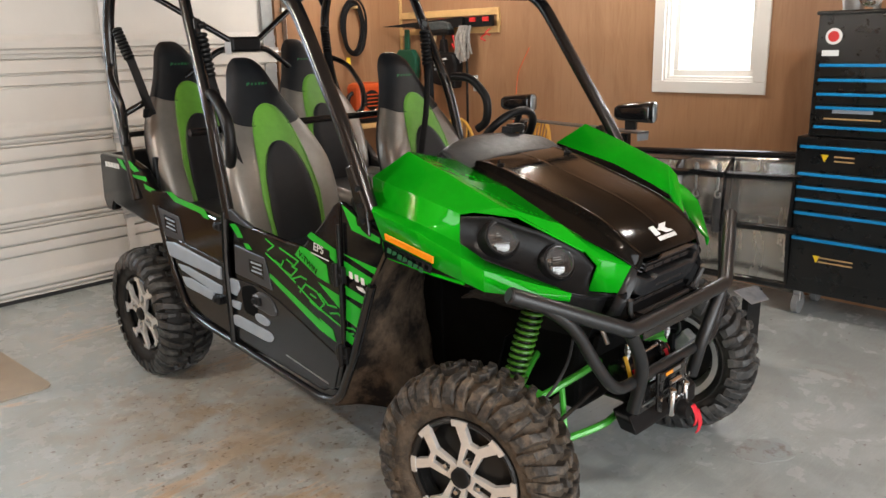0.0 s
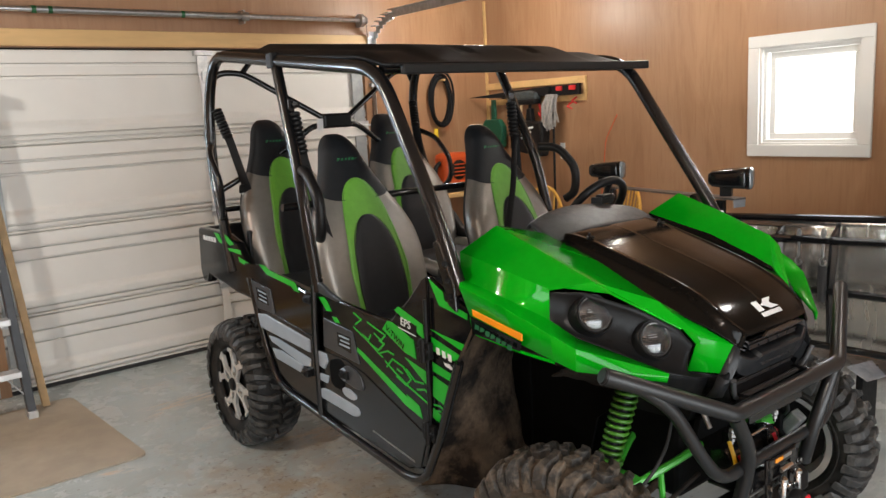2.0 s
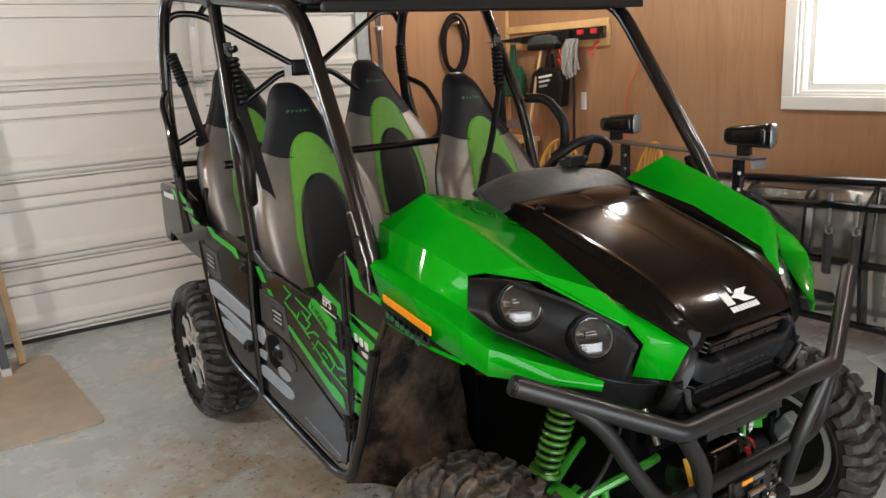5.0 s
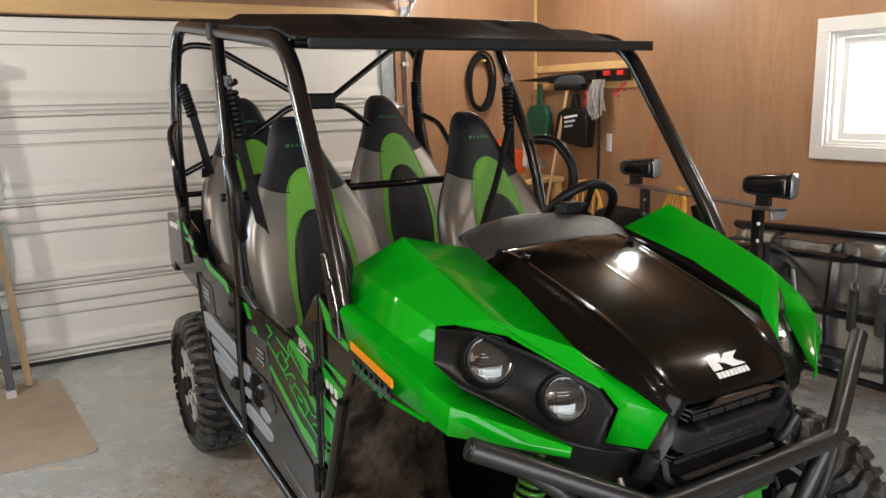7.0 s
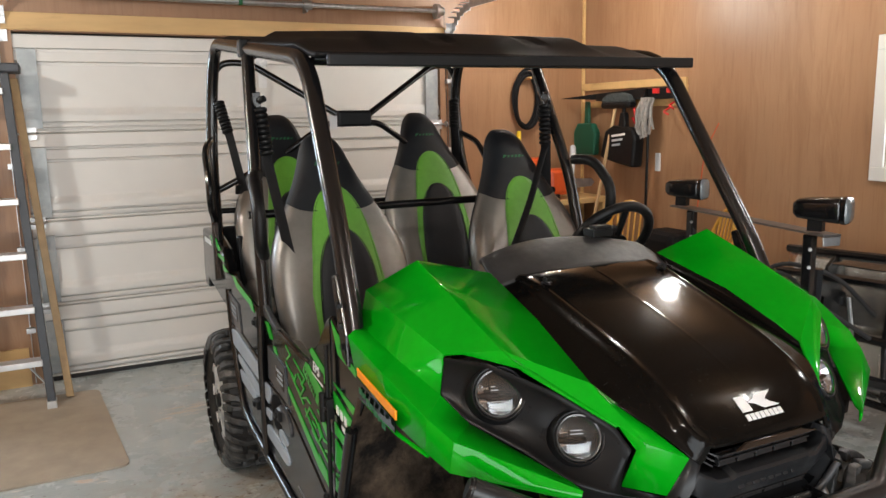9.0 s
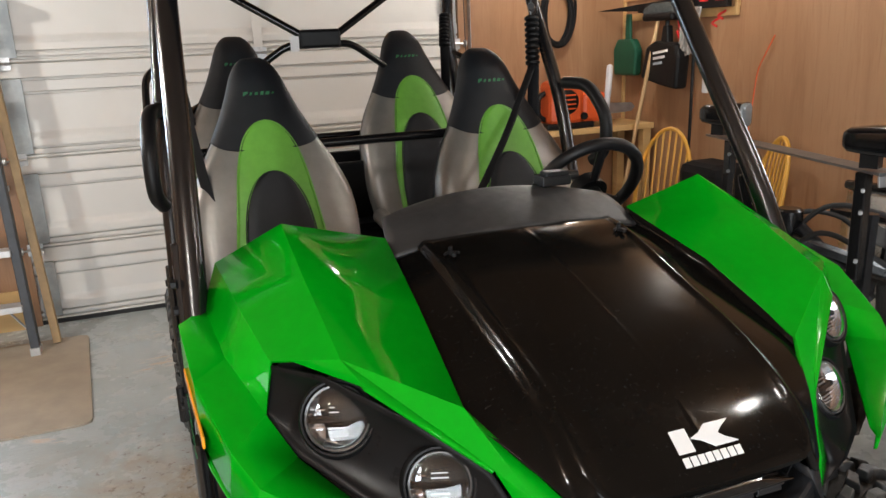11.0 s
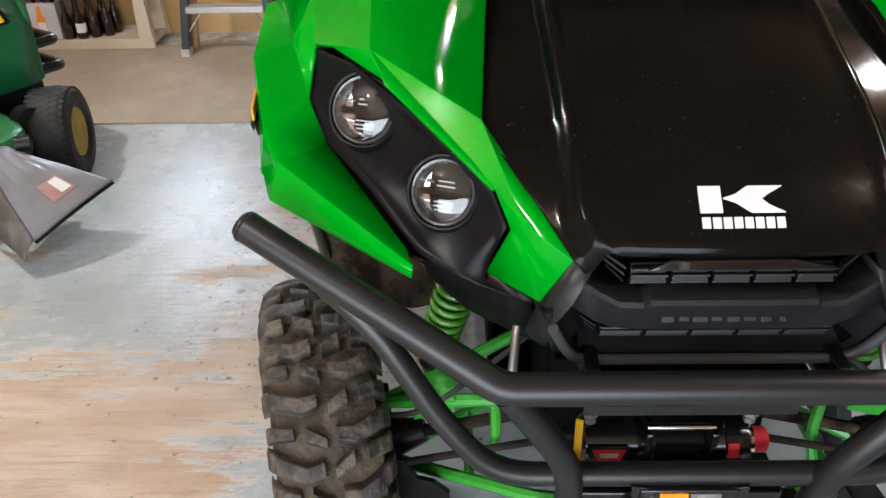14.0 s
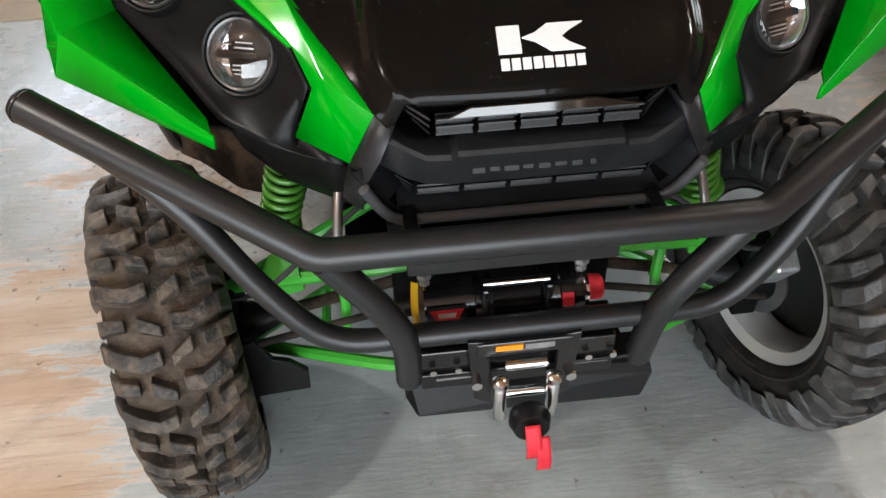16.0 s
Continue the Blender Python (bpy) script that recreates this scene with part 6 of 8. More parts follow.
def seat(x, y, z, rear=False):
    """A shield-shaped bucket seat; x, y, z at the foot of its back."""
    full = 2 * math.pi
    bm = grid(lambda u, v: seat_point(-math.pi + full * u, 0.72 * v), 64, 22)
    bmesh.ops.remove_doubles(bm, verts=bm.verts, dist=1e-5)
    bmesh.ops.recalc_face_normals(bm, faces=bm.faces)
    st = part("rear_seat" if rear else "front_seat", bm, M_SILVER, uv, "silver, black and lime green vinyl bucket seat", smooth=70, at=pose(x, y, z))

    # black upper cover: comes down in the middle, rises a little on the wings
    def upper(u, v):
        th = -math.pi + full * u
        lo = 0.655 + 0.035 * abs(math.sin(th)) ** 3 if abs(th) < math.pi / 2 else 0.69
        t = lo + (1.0 - lo) * (1 - (1 - v) ** 1.6)
        return seat_point(th, t, 0.004)
    bm = grid(upper, 64, 26)
    bmesh.ops.remove_doubles(bm, verts=bm.verts, dist=1e-5)
    bmesh.ops.recalc_face_normals(bm, faces=bm.faces)
    part("headrest_cover", bm, M_VINYL, st, "black vinyl upper cover", smooth=70)
    part("cover_seam", tube([seat_point(-math.pi / 2 + math.pi * k / 30, 0.655 + 0.035 * abs(math.sin(-math.pi / 2 + math.pi * k / 30)) ** 3, 0.0035) for k in range(31)], 0.0025, 5, 0), M_VINYL, st, smooth=60)
    part("back_cover", grid(lambda u, v: seat_point(math.pi / 2 + math.pi * u, 0.70 * v, 0.003), 24, 12), M_VINYL, st, smooth=70)

    # lime arch and the black centre within it
    def arched(name, half, v1, foot, taper, cap, lift, material, label):
        def fn(u, v):
            vv = 0.01 + (v1 - 0.01) * (1 - (1 - v) ** 1.7)
            q = max(0.0, (vv - foot) / (v1 - foot))
            px = half * (1 - 0.10 * max(0.0, 1 - vv / foot)) * (1 - taper * q) * math.sqrt(max(0.0, 1 - q ** cap)) * (2 * u - 1)
            e = min(1, 5 * u, 5 * (1 - u))
            return seat_front(px, vv, lift * (0.35 + 0.65 * math.sin(e * math.pi / 2)))
        g = part(name, grid(fn, 20, 30), material, st, label, smooth=70)
        thicken(g, 0.004, -1.0)
        rim = [fn(0, k / 24) for k in range(25)] + [fn(1, 1 - k / 24) for k in range(25)]
        part("piping", tube([p + Vector((0, -0.001, 0)) for p in rim], 0.0022, 5, 0), material, g, smooth=60)
        return g
    arched("green_insert", 0.140, 0.765, 0.30, 0.38, 6.0, 0.008, M_LIME, "lime green arched insert")
    arched("centre_insert", 0.114, 0.575, 0.20, 0.12, 3.6, 0.016, M_VINYL, "black centre insert")
    # stitched print on the headrest
    bm = bmesh.new()
    for k, (w, h) in enumerate(((0.016, 0.013), (0.010, 0.009), (0.011, 0.009), (0.012, 0.012), (0.014, 0.010), (0.009, 0.006))):
        px = -0.044 + k * 0.0165
        c = seat_front(px, 0.868, 0.0055)
        add_prism(bm, [c + Vector((-w / 2, 0, -h / 2)), c + Vector((w / 2 - 0.002, 0, -h / 2)), c + Vector((w / 2 + 0.002, 0.003, h / 2)), c + Vector((-w / 2 + 0.004, 0.003, h / 2))], (0, -0.0012, 0))
    part("stitched_print", bm, M_DARKLIME, st, "green stitched print in plain blocks")
    # cushion
    cs = part("cushion", box((0, -0.20, -0.02), (0.48, 0.50, 0.15)), M_VINYL, st)
    soften(cs, 0.05, 5, 30)
    part("seat_base", box((0, -0.1, -0.17), (0.40, 0.40, 0.17)), M_PLASTIC, st, bevel=0.01)
    part("cushion_wing", tube([(-0.23, 0.0, 0.06), (-0.245, -0.22, 0.055), (-0.22, -0.42, 0.02)], 0.035, 10, 0.1), M_SILVER, st, smooth=60)
    part("cushion_wing", tube([(0.23, 0.0, 0.06), (0.245, -0.22, 0.055), (0.22, -0.42, 0.02)], 0.035, 10, 0.1), M_SILVER, st, smooth=60)
    part("belt_buckle", box((0.24, -0.10, 0.14), (0.03, 0.03, 0.07)), M_PLASTIC, st, "black belt buckle with a red button", bevel=0.006)
    return st


seat(-0.355, 0.17, 0.735)
seat(0.432, 0.10, 0.735)
seat(-0.33, 0.90, 0.815, True)
seat(0.382, 0.86, 0.815, True)


# seat belts with ribbed sleeves
def belt(top, mid, low, sleeve_end):
    b = part("seat_belt", tube([top, mid, low], 0.021, 8, 0.02, flat=0.12), M_WEB, uv, "black seat belt")
    t, e = Vector(top), Vector(sleeve_end)
    L, n = (e - t).length, 9
    prof = [(0.0, 0.0)]
    for i in range(n):
        prof += [(L * i / n, 0.018), (L * (i + 0.3) / n, 0.026), (L * (i + 0.7) / n, 0.026)]
    prof += [(L, 0.018), (L, 0.0)]
    m = Matrix.Translation(t) @ (e - t).to_track_quat("Z", "Y").to_matrix().to_4x4()
    part("belt_sleeve", lathe(prof, 14, "z"), M_PLASTIC, b, "ribbed black belt sleeve", smooth=50, at=m)
    return b


for sx in (-1, 1):
    belt((sx * 0.61, 0.38, 1.64), (sx * 0.60, 0.35, 1.45), (sx * 0.52, 0.22, 0.85), (sx * 0.60, 0.355, 1.47))
    belt((sx * 0.60, 1.20, 1.68), (sx * 0.57, 1.14, 1.52), (sx * 0.50, 0.96, 0.98), (sx * 0.575, 1.15, 1.54))
    part("belt_anchor", cyl((sx * 0.61, 0.375, 1.665), (sx * 0.597, 0.358, 1.672), 0.012, seg=12), M_STEEL if sx > 0 else M_PLASTIC, uv, "bright belt anchor bolt")
    part("belt_bracket", box((sx * 0.62, 0.385, 1.66), (0.03, 0.012, 0.07)), M_TUBE, uv, bevel=0.003)
    tg = part("belt_tongue", box((sx * 0.548, 1.08, 1.29), (0.05, 0.014, 0.045), Matrix.Rotation(radians(20), 3, "X")), M_PLASTIC, uv, "black belt tongue with bright edge", bevel=0.004)
    part("tongue_plate", box((sx * 0.548, 1.068, 1.262), (0.034, 0.004, 0.02), Matrix.Rotation(radians(20), 3, "X")), M_CHROME, tg)
part("harness_strap", tube([(0.590, 0.340, 1.47), (0.40, 0.16, 1.26), (0.20, 0.0, 1.06)], 0.014, 8, 0.1, flat=0.35), M_WEB, uv, "black harness strap")

# steering wheel
sm = look((0.405, -0.33, 1.165), (0.405, -0.62, 0.96))
sw = part("steering_wheel", lathe([(math.sin(a) * 0.0175, 0.155 + math.cos(a) * 0.0175) for a in [2 * math.pi * k / 10 for k in range(11)]], 40, "z"), M_PLASTIC, uv, "black steering wheel", smooth=60, at=sm)
bm = bmesh.new()
for a in (90, 210, 330):
    v = Vector((math.cos(radians(a)), math.sin(radians(a)), 0))
    add_tube(bm, [v * 0.04 + Vector((0, 0, -0.02)), v * 0.16], 0.012, 8, 0)
add_cyl(bm, (0, 0, -0.03), (0, 0, 0.012), 0.05, 0.042, 20)
part("steering_spokes", bm, M_PLASTIC, sw, smooth=40)
part("steering_column", cyl((0, 0, -0.03), (0, 0, -0.30), 0.03), M_PLASTIC, sw)

# ---- along the window wall ----
M_CHEST = mat("black_enamel", (0.008, 0.0085, 0.009), 0.3, 0, 0.2, 6, coat=0.1, rvar=0.06)
M_PALELENS = mat("clouded_lens", (0.13, 0.15, 0.16), 0.15, 0, 0.1, 20, coat=0.5)
M_BLUE = mat("blue_trim", (0.005, 0.22, 0.50), 0.35, 0, 0.05, 20)
M_SHEET = mat("bare_steel_sheet", (0.74, 0.71, 0.66), 0.24, 0.9, 0.06, 3, bump=0.02, bscale=30, rvar=0.05, stretch=(1, 1, 0.3))
M_WOODY = mat("yellow_wood", (0.62, 0.33, 0.05), 0.4, 0, 0.15, 14, stretch=(1, 1, 0.3))
M_BROOM = mat("pale_wood", (0.55, 0.36, 0.18), 0.5, 0, 0.12, 14, stretch=(1, 1, 0.2))
M_DKGREEN = mat("dark_green_plastic", (0.006, 0.075, 0.04), 0.45, 0, 0.1, 10)
M_ORANGEP = mat("orange_plastic", (0.60, 0.085, 0.015), 0.42, 0, 0.1, 10)
M_BEIGE = mat("beige_plastic", (0.62, 0.55, 0.43), 0.5, 0, 0.06, 8, bump=0.04, bscale=120)
M_CARPET = mat("beige_mat", (0.40, 0.34, 0.265), 0.9, 0, 0.1, 7, bump=0.2, bscale=160, second=(0.33, 0.28, 0.215), mix=(0.5, 0.7), mscale=2)
M_TRACTOR = mat("tractor_green", (0.012, 0.12, 0.035), 0.35, 0, 0.1, 8, coat=0.2)
M_YELLOW = mat("yellow_paint", (0.75, 0.52, 0.02), 0.42, 0, 0.08, 12)
M_GREYPL = mat("grey_plastic_chute", (0.19, 0.185, 0.195), 0.38, 0, 0.2, 8, bump=0.06, bscale=60, second=(0.16, 0.135, 0.115), mix=(0.5, 0.75), mscale=5)
M_BROWNGL = mat("brown_glass", (0.018, 0.007, 0.004), 0.08, 0, 0.1, 20, coat=0.5)
M_CARTON = mat("carton", (0.55, 0.55, 0.58), 0.6, 0, 0.08, 12)
M_GREYYARN = mat("grey_yarn", (0.30, 0.28, 0.26), 0.9, 0, 0.2, 40, bump=0.4, bscale=90)
M_CLOTH = mat("grey_cloth", (0.16, 0.165, 0.17), 0.9, 0, 0.2, 18, bump=0.3, bscale=200)
M_RAIL = mat("ladder_rail", (0.05, 0.055, 0.065), 0.5, 0, 0.15, 14)
M_ALU = mat("aluminium", (0.68, 0.68, 0.68), 0.38, 0.6, 0.08, 18)
M_TAN = mat("tan_fibreglass", (0.42, 0.27, 0.12), 0.5, 0, 0.15, 14)
M_REDPL = mat("red_plastic", (0.55, 0.02, 0.02), 0.45, 0, 0.08, 12)

# rolling cabinet with a chest on top
cab = thing("tool_cabinet", "black rolling tool cabinet with blue drawer edges", "tool cabinet", pose(2.25, -1.34, 0))
part("body", box((0.195, 0, 0.5875), (0.39, 0.92, 0.885)), M_CHEST, cab, bevel=0.006)
for z0, z1 in ((0.235, 0.475), (0.485, 0.62), (0.63, 0.695), (0.705, 0.765), (0.775, 0.84), (0.85, 0.99)):
    dr = part("drawer", box((-0.006, 0, (z0 + z1) / 2), (0.02, 0.86, z1 - z0)), M_CHEST, cab, bevel=0.003)
    part("drawer_edge", box((-0.022, 0, z1 - 0.012), (0.018, 0.86, 0.017)), M_BLUE, dr, "bright blue drawer pull", bevel=0.003)
for y in (-0.40, 0.39):
    for x in (0.05, 0.34):
        c = part("castor", cyl((x, y - 0.016, 0.062), (x, y + 0.016, 0.062), 0.062, seg=24), M_GREYRUB, cab, "grey swivel castor", smooth=40)
        part("fork", box((x, y, 0.112), (0.045, 0.045, 0.07)), M_GALV, c, bevel=0.006)
for y, z, w in ((0.26, 0.355, 0.18), (0.27, 0.92, 0.10)):
    part("yellow_sticker", prism([(-0.018, y + 0.05, z + 0.02), (-0.018, y + 0.01, z + 0.02), (-0.018, y + 0.03, z - 0.02)], (0.002, 0, 0)), M_YELLOW, cab)
    for k in range(2):
        part("sticker_bar", box((-0.0175, y - 0.07, z + 0.012 - 0.024 * k), (0.002, w, 0.008)), M_TAN, cab)
chest = thing("tool_chest", "black top chest with blue drawer edges and stickers", "tool chest", pose(2.25, -1.35, 1.032))
part("body", box((0.195, 0, 0.32), (0.37, 0.84, 0.64)), M_CHEST, chest, bevel=0.008)
for z0, z1 in ((0.012, 0.065), (0.075, 0.168), (0.178, 0.238), (0.248, 0.312), (0.322, 0.388)):
    dr = part("drawer", box((0.004, -0.005, (z0 + z1) / 2), (0.02, 0.78, z1 - z0)), M_CHEST, chest, bevel=0.003)
    part("drawer_edge", box((-0.012, -0.005, z1 - 0.010), (0.018, 0.78, 0.016)), M_BLUE, dr, "bright blue drawer pull", bevel=0.003)
part("lid", box((0.195, 0, 0.645), (0.39, 0.86, 0.02)), M_CHEST, chest, bevel=0.006)
part("white_sticker", cyl((0.008, 0.335, 0.525), (0.0095, 0.335, 0.525), 0.042, seg=20), M_WHITE, chest, "round white and red sticker", at=None)
part("red_sticker", cyl((0.006, 0.335, 0.525), (0.0075, 0.335, 0.525), 0.028, seg=20), M_REDPL, chest)
part("white_sticker_bar", box((0.008, 0.345, 0.44), (0.002, 0.085, 0.03)), M_WHITE, chest)
for z in (0.145, 0.10):
    part("sticker_bar", box((-0.0065, 0.20, z), (0.002, 0.20 if z > 0.12 else 0.28, 0.03 if z > 0.12 else 0.008)), M_GREYDECAL if z > 0.12 else M_TAN, chest)
lampc = thing("clamp_lamp", "round steel reflector lamp on the tool chest", "lamp", pose(2.22, -1.20, 1.755))
part("reflector", lathe([(-0.045, 0.055), (-0.04, 0.062), (0.0, 0.05), (0.05, 0.022), (0.07, 0.0)], 28, "x"), M_CHROME, lampc, smooth=50)
part("clamp", box((0.06, 0, -0.05), (0.03, 0.03, 0.09)), M_STEEL, lampc)
jar = thing("metal_tin", "small dented steel tin on the tool chest", "tin", pose(2.40, -1.05, 1.6875))
part("tin", lathe([(0, 0.0), (0, 0.05), (0.07, 0.06), (0.09, 0.045), (0.10, 0.0)], 20, "z"), M_STEEL, jar, smooth=40)

# snow plough with its lights
plow = thing("snow_plough", "snow plough of bare steel and black frame with two lights", "snow plough", pose(2.22, -0.28, 0))
def blade(u, v):
    a = (v - 0.5) * 1.5
    return (0.22 - 0.16 * math.cos(a) + 0.05 * math.sin(math.pi * min(1, max(0, (u - 0.45) / 0.55))), 0.75 - 1.42 * u, 0.10 + 0.75 * v + 0.06 * u * v)
bl = part("blade", grid(blade, 20, 14), M_SHEET, plow, "curved bare steel blade", smooth=60)
thicken(bl, 0.006)
bm = bmesh.new()
add_tube(bm, [(0.10, 0.76, 0.845), (0.10, -0.68, 0.915)], 0.022, 8, 0)
part("top_rail", bm, M_TUBE, plow)
for z0, z1, x in ((0.735, 0.80, 0.0), (0.47, 0.50, -0.01), (0.13, 0.16, 0.05)):
    part("cross_rail", tube([(x, 0.74, z0), (x, -0.66, z1)], 0.022, 6, 0), M_TUBE, plow)
for y in (0.45, 0.10, -0.22, -0.62):
    part("rib", prism([(0.10, y, 0.12), (0.02, y, 0.18), (-0.012, y, 0.48), (0.02, y, 0.80), (0.11, y, 0.87), (0.09, y, 0.87), (0.055, y, 0.5), (0.09, y, 0.14)], (0, 0.018, 0)), M_TUBE, plow)
part("spring_bracket", box((-0.03, -0.12, 0.785), (0.05, 0.22, 0.035)), M_TUBE, plow, bevel=0.004)
for y, z in ((-0.19, 0.79), (-0.05, 0.78)):
    bm = bmesh.new()
    add_cyl(bm, (-0.03, y, z - 0.10), (-0.03, y, z + 0.06), 0.007, seg=8)
    add_cyl(bm, (-0.03, y, z + 0.022), (-0.03, y, z + 0.040), 0.015, seg=6)
    add_cyl(bm, (-0.03, y, z + 0.042), (-0.03, y, z + 0.050), 0.013, seg=6)
    add_tube(bm, [(-0.03, y, z - 0.1), (-0.03, y + 0.022, z - 0.125), (-0.03, y + 0.006, z - 0.155), (-0.03, y - 0.020, z - 0.140), (-0.03, y - 0.012, z - 0.118)], 0.005, 6, 0.02)
    eye = part("eye_bolt", bm, M_STEEL, plow, "bright eye bolt and hook")
    coil = [(-0.03 + 0.020 * math.cos(k * 0.7), y + 0.020 * math.sin(k * 0.7), z - 0.15 - 0.0011 * k) for k in range(190)]
    part("trip_spring", tube(coil, 0.0055, 5, 0), M_COWL, eye, "dark grey trip spring", smooth=60)
# A-frame, lift arm and light bar
M_POD = mat("pod_black", (0.006, 0.006, 0.0065), 0.18, 0, 0.2, 20, spec=0.5, coat=0.3)
M_DULLSTEEL = mat("dull_steel", (0.15, 0.148, 0.145), 0.38, 0.8, 0.2, 12, bump=0.03, bscale=120)


def pod(table):
    """A body of rounded-square sections (y, half width, half height)."""
    def at(u, v):
        i = min(len(table) - 2, int(v * (len(table) - 1) + 1e-6))
        f = v * (len(table) - 1) - i
        y, a, b = [p + (q - p) * f for p, q in zip(table[i], table[i + 1])]
        c, d = math.cos(2 * math.pi * u), math.sin(2 * math.pi * u)
        return (a * math.copysign(abs(c) ** 0.5, c), y, b * math.copysign(abs(d) ** 0.5, d))
    bm = grid(at, 40, (len(table) - 1) * 2)
    bmesh.ops.remove_doubles(bm, verts=bm.verts, dist=0.0002)
    bmesh.ops.recalc_face_normals(bm, faces=bm.faces)
    return bm


A_, B_ = Vector((1.87, 0.80, 1.075)), Vector((1.665, -0.21, 1.075))
o = Vector((2.22, -0.28, 0))
P0, P1 = A_ - o + Vector((0.02, 0.10, 0)), B_ - o - Vector((0.02, 0.07, 0))
side_ = (P1 - P0).normalized().cross(Vector((0, 0, 1))) * 0.045
lb = part("light_bar", prism([P0 + side_, P1 + side_, P1 - side_, P0 - side_], (0, 0, -0.010)), M_DULLSTEEL, plow, "flat grey steel light bar", bevel=0.002)
part("bar_end", prism([P1 + side_ + Vector((0, 0, -0.011)), P1 - side_ + Vector((0, 0, -0.011)), P1 - side_ * 0.9 + Vector((0, 0, -0.05)), P1 + side_ * 0.9 + Vector((0, 0, -0.05))], (P1 - P0).normalized() * -0.008), M_STEEL, lb, bevel=0.002)
for P_, nm in ((A_, "a"), (B_, "b")):
    c = P_ - o
    hl = part("plough_light", pod([(0.095, 0.0, 0.0), (0.090, 0.030, 0.028), (0.072, 0.041, 0.042), (0.0, 0.048, 0.051), (-0.095, 0.055, 0.056), (-0.100, 0.052, 0.053), (-0.104, 0.056, 0.058), (-0.122, 0.056, 0.058)]),
              M_POD, plow, "rounded glossy black plough light", smooth=40, at=pose(c.x - 0.035, c.y, c.z + 0.104, 0, 0, 22))
    part("light_lens", pod([(-0.1225, 0.055, 0.057), (-0.132, 0.050, 0.052), (-0.138, 0.036, 0.038), (-0.140, 0.0, 0.0)]), M_PALELENS, hl, "pale clouded lamp lens", smooth=40)
    part("light_stem", box((0, 0, -0.07), (0.05, 0.06, 0.05)), M_PLASTIC, hl)
    part("light_post", box((c.x + 0.01, c.y - (0.03 if nm == "a" else -0.06), c.z - 0.22), (0.040, 0.048, 0.40)), M_TUBE, plow, bevel=0.006)
    for dz_ in (-0.08, -0.16, -0.34):
        part("post_bolt", cyl((c.x - 0.012, c.y - (0.03 if nm == "a" else -0.06) - 0.02, c.z + dz_), (c.x - 0.024, c.y - (0.03 if nm == "a" else -0.06) - 0.03, c.z + dz_), 0.008, seg=6), M_STEEL, plow)
for a, b, r in (((-0.36, 1.03, 0.62), (-0.50, 0.10, 0.62), 0.035), ((-0.45, 0.95, 0.45), (-0.05, 0.45, 0.30), 0.03), ((-0.52, 0.12, 0.45), (-0.05, -0.1, 0.30), 0.03),
                ((-0.36, 1.03, 0.90), (-0.45, 0.95, 0.30), 0.028), ((-0.50, 0.12, 0.90), (-0.52, 0.12, 0.25), 0.028), ((-0.43, 0.55, 0.70), (-0.1, 0.25, 0.55), 0.03)):
    part("frame_bar", tube([a, b], r, 6, 0), M_TUBE, plow)
for k_, pts in enumerate((((-0.42, 0.62, 0.66), (-0.30, 0.50, 0.86), (-0.12, 0.30, 0.80), (-0.06, 0.12, 0.62)), ((-0.46, 0.55, 0.64), (-0.48, 0.35, 0.80), (-0.40, 0.15, 0.70), (-0.20, 0.05, 0.55)), ((-0.36, 0.70, 0.62), (-0.25, 0.72, 0.78), (-0.05, 0.60, 0.74), (0.0, 0.48, 0.50)))):
    part("hydraulic_hose", tube(pts, 0.011, 8, 0.10), M_RUBSEAL, plow, "black hydraulic hose", smooth=50)
part("motor_can", lathe([(0.0, 0.0), (0.0, 0.05), (0.01, 0.055), (0.17, 0.055), (0.18, 0.045), (0.18, 0.0)], 24, "z"), M_TUBE, plow, "round black pump motor", smooth=40, at=pose(-0.40, 0.60, 0.64))
part("lift_arm", prism([(-0.50, 0.16, 0.80), (-0.50, 0.16, 0.88), (-0.12, 0.24, 0.72), (-0.10, 0.24, 0.64)], (0, 0.02, 0)), M_TUBE, plow, bevel=0.004)
part("lift_chain", tube([(-0.13, 0.22, 0.70), (-0.12, 0.20, 0.55), (-0.10, 0.20, 0.40)], 0.010, 5, 0.03), M_STEEL, plow)
part("hydraulic_ram", cyl((-0.40, 0.55, 0.75), (-0.18, 0.35, 0.45), 0.03), M_PLASTIC, plow, smooth=40)
part("pump_box", box((-0.44, 0.62, 0.50), (0.20, 0.34, 0.28)), M_PLASTIC, plow, bevel=0.02)
part("top_plate", prism([(-0.30, 0.20, 0.885), (-0.10, 0.25, 0.87), (0.02, -0.02, 0.865), (-0.22, -0.04, 0.875)], (0, 0, 0.006)), M_TUBE, plow)
for y, x in ((0.75, 0.0),):
    part("shoe", lathe([(0.0, 0.0), (0.0, 0.06), (0.02, 0.07), (0.035, 0.04), (0.10, 0.022), (0.20, 0.018), (0.2, 0.0)], 18, "z"), M_TUBE, plow, "cast steel plough shoe", smooth=40, at=pose(x, y, 0.0))
brk = thing("steel_bracket", "bright galvanised bracket lying by the plough", "bracket", pose(1.45, -1.06, 0))
part("plate", prism([(-0.12, 0.06, 0.38), (0.07, 0.03, 0.37), (0.03, -0.05, 0.325), (-0.12, -0.03, 0.335)], (0, 0.003, 0.006)), M_GALV, brk, bevel=0.002)
part("leg", prism([(-0.10, 0, 0.0), (0.05, 0, 0.0), (0.06, 0, 0.365), (0.03, 0, 0.345), (-0.09, 0, 0.345)], (0, 0.03, 0)), M_PLASTIC, brk)

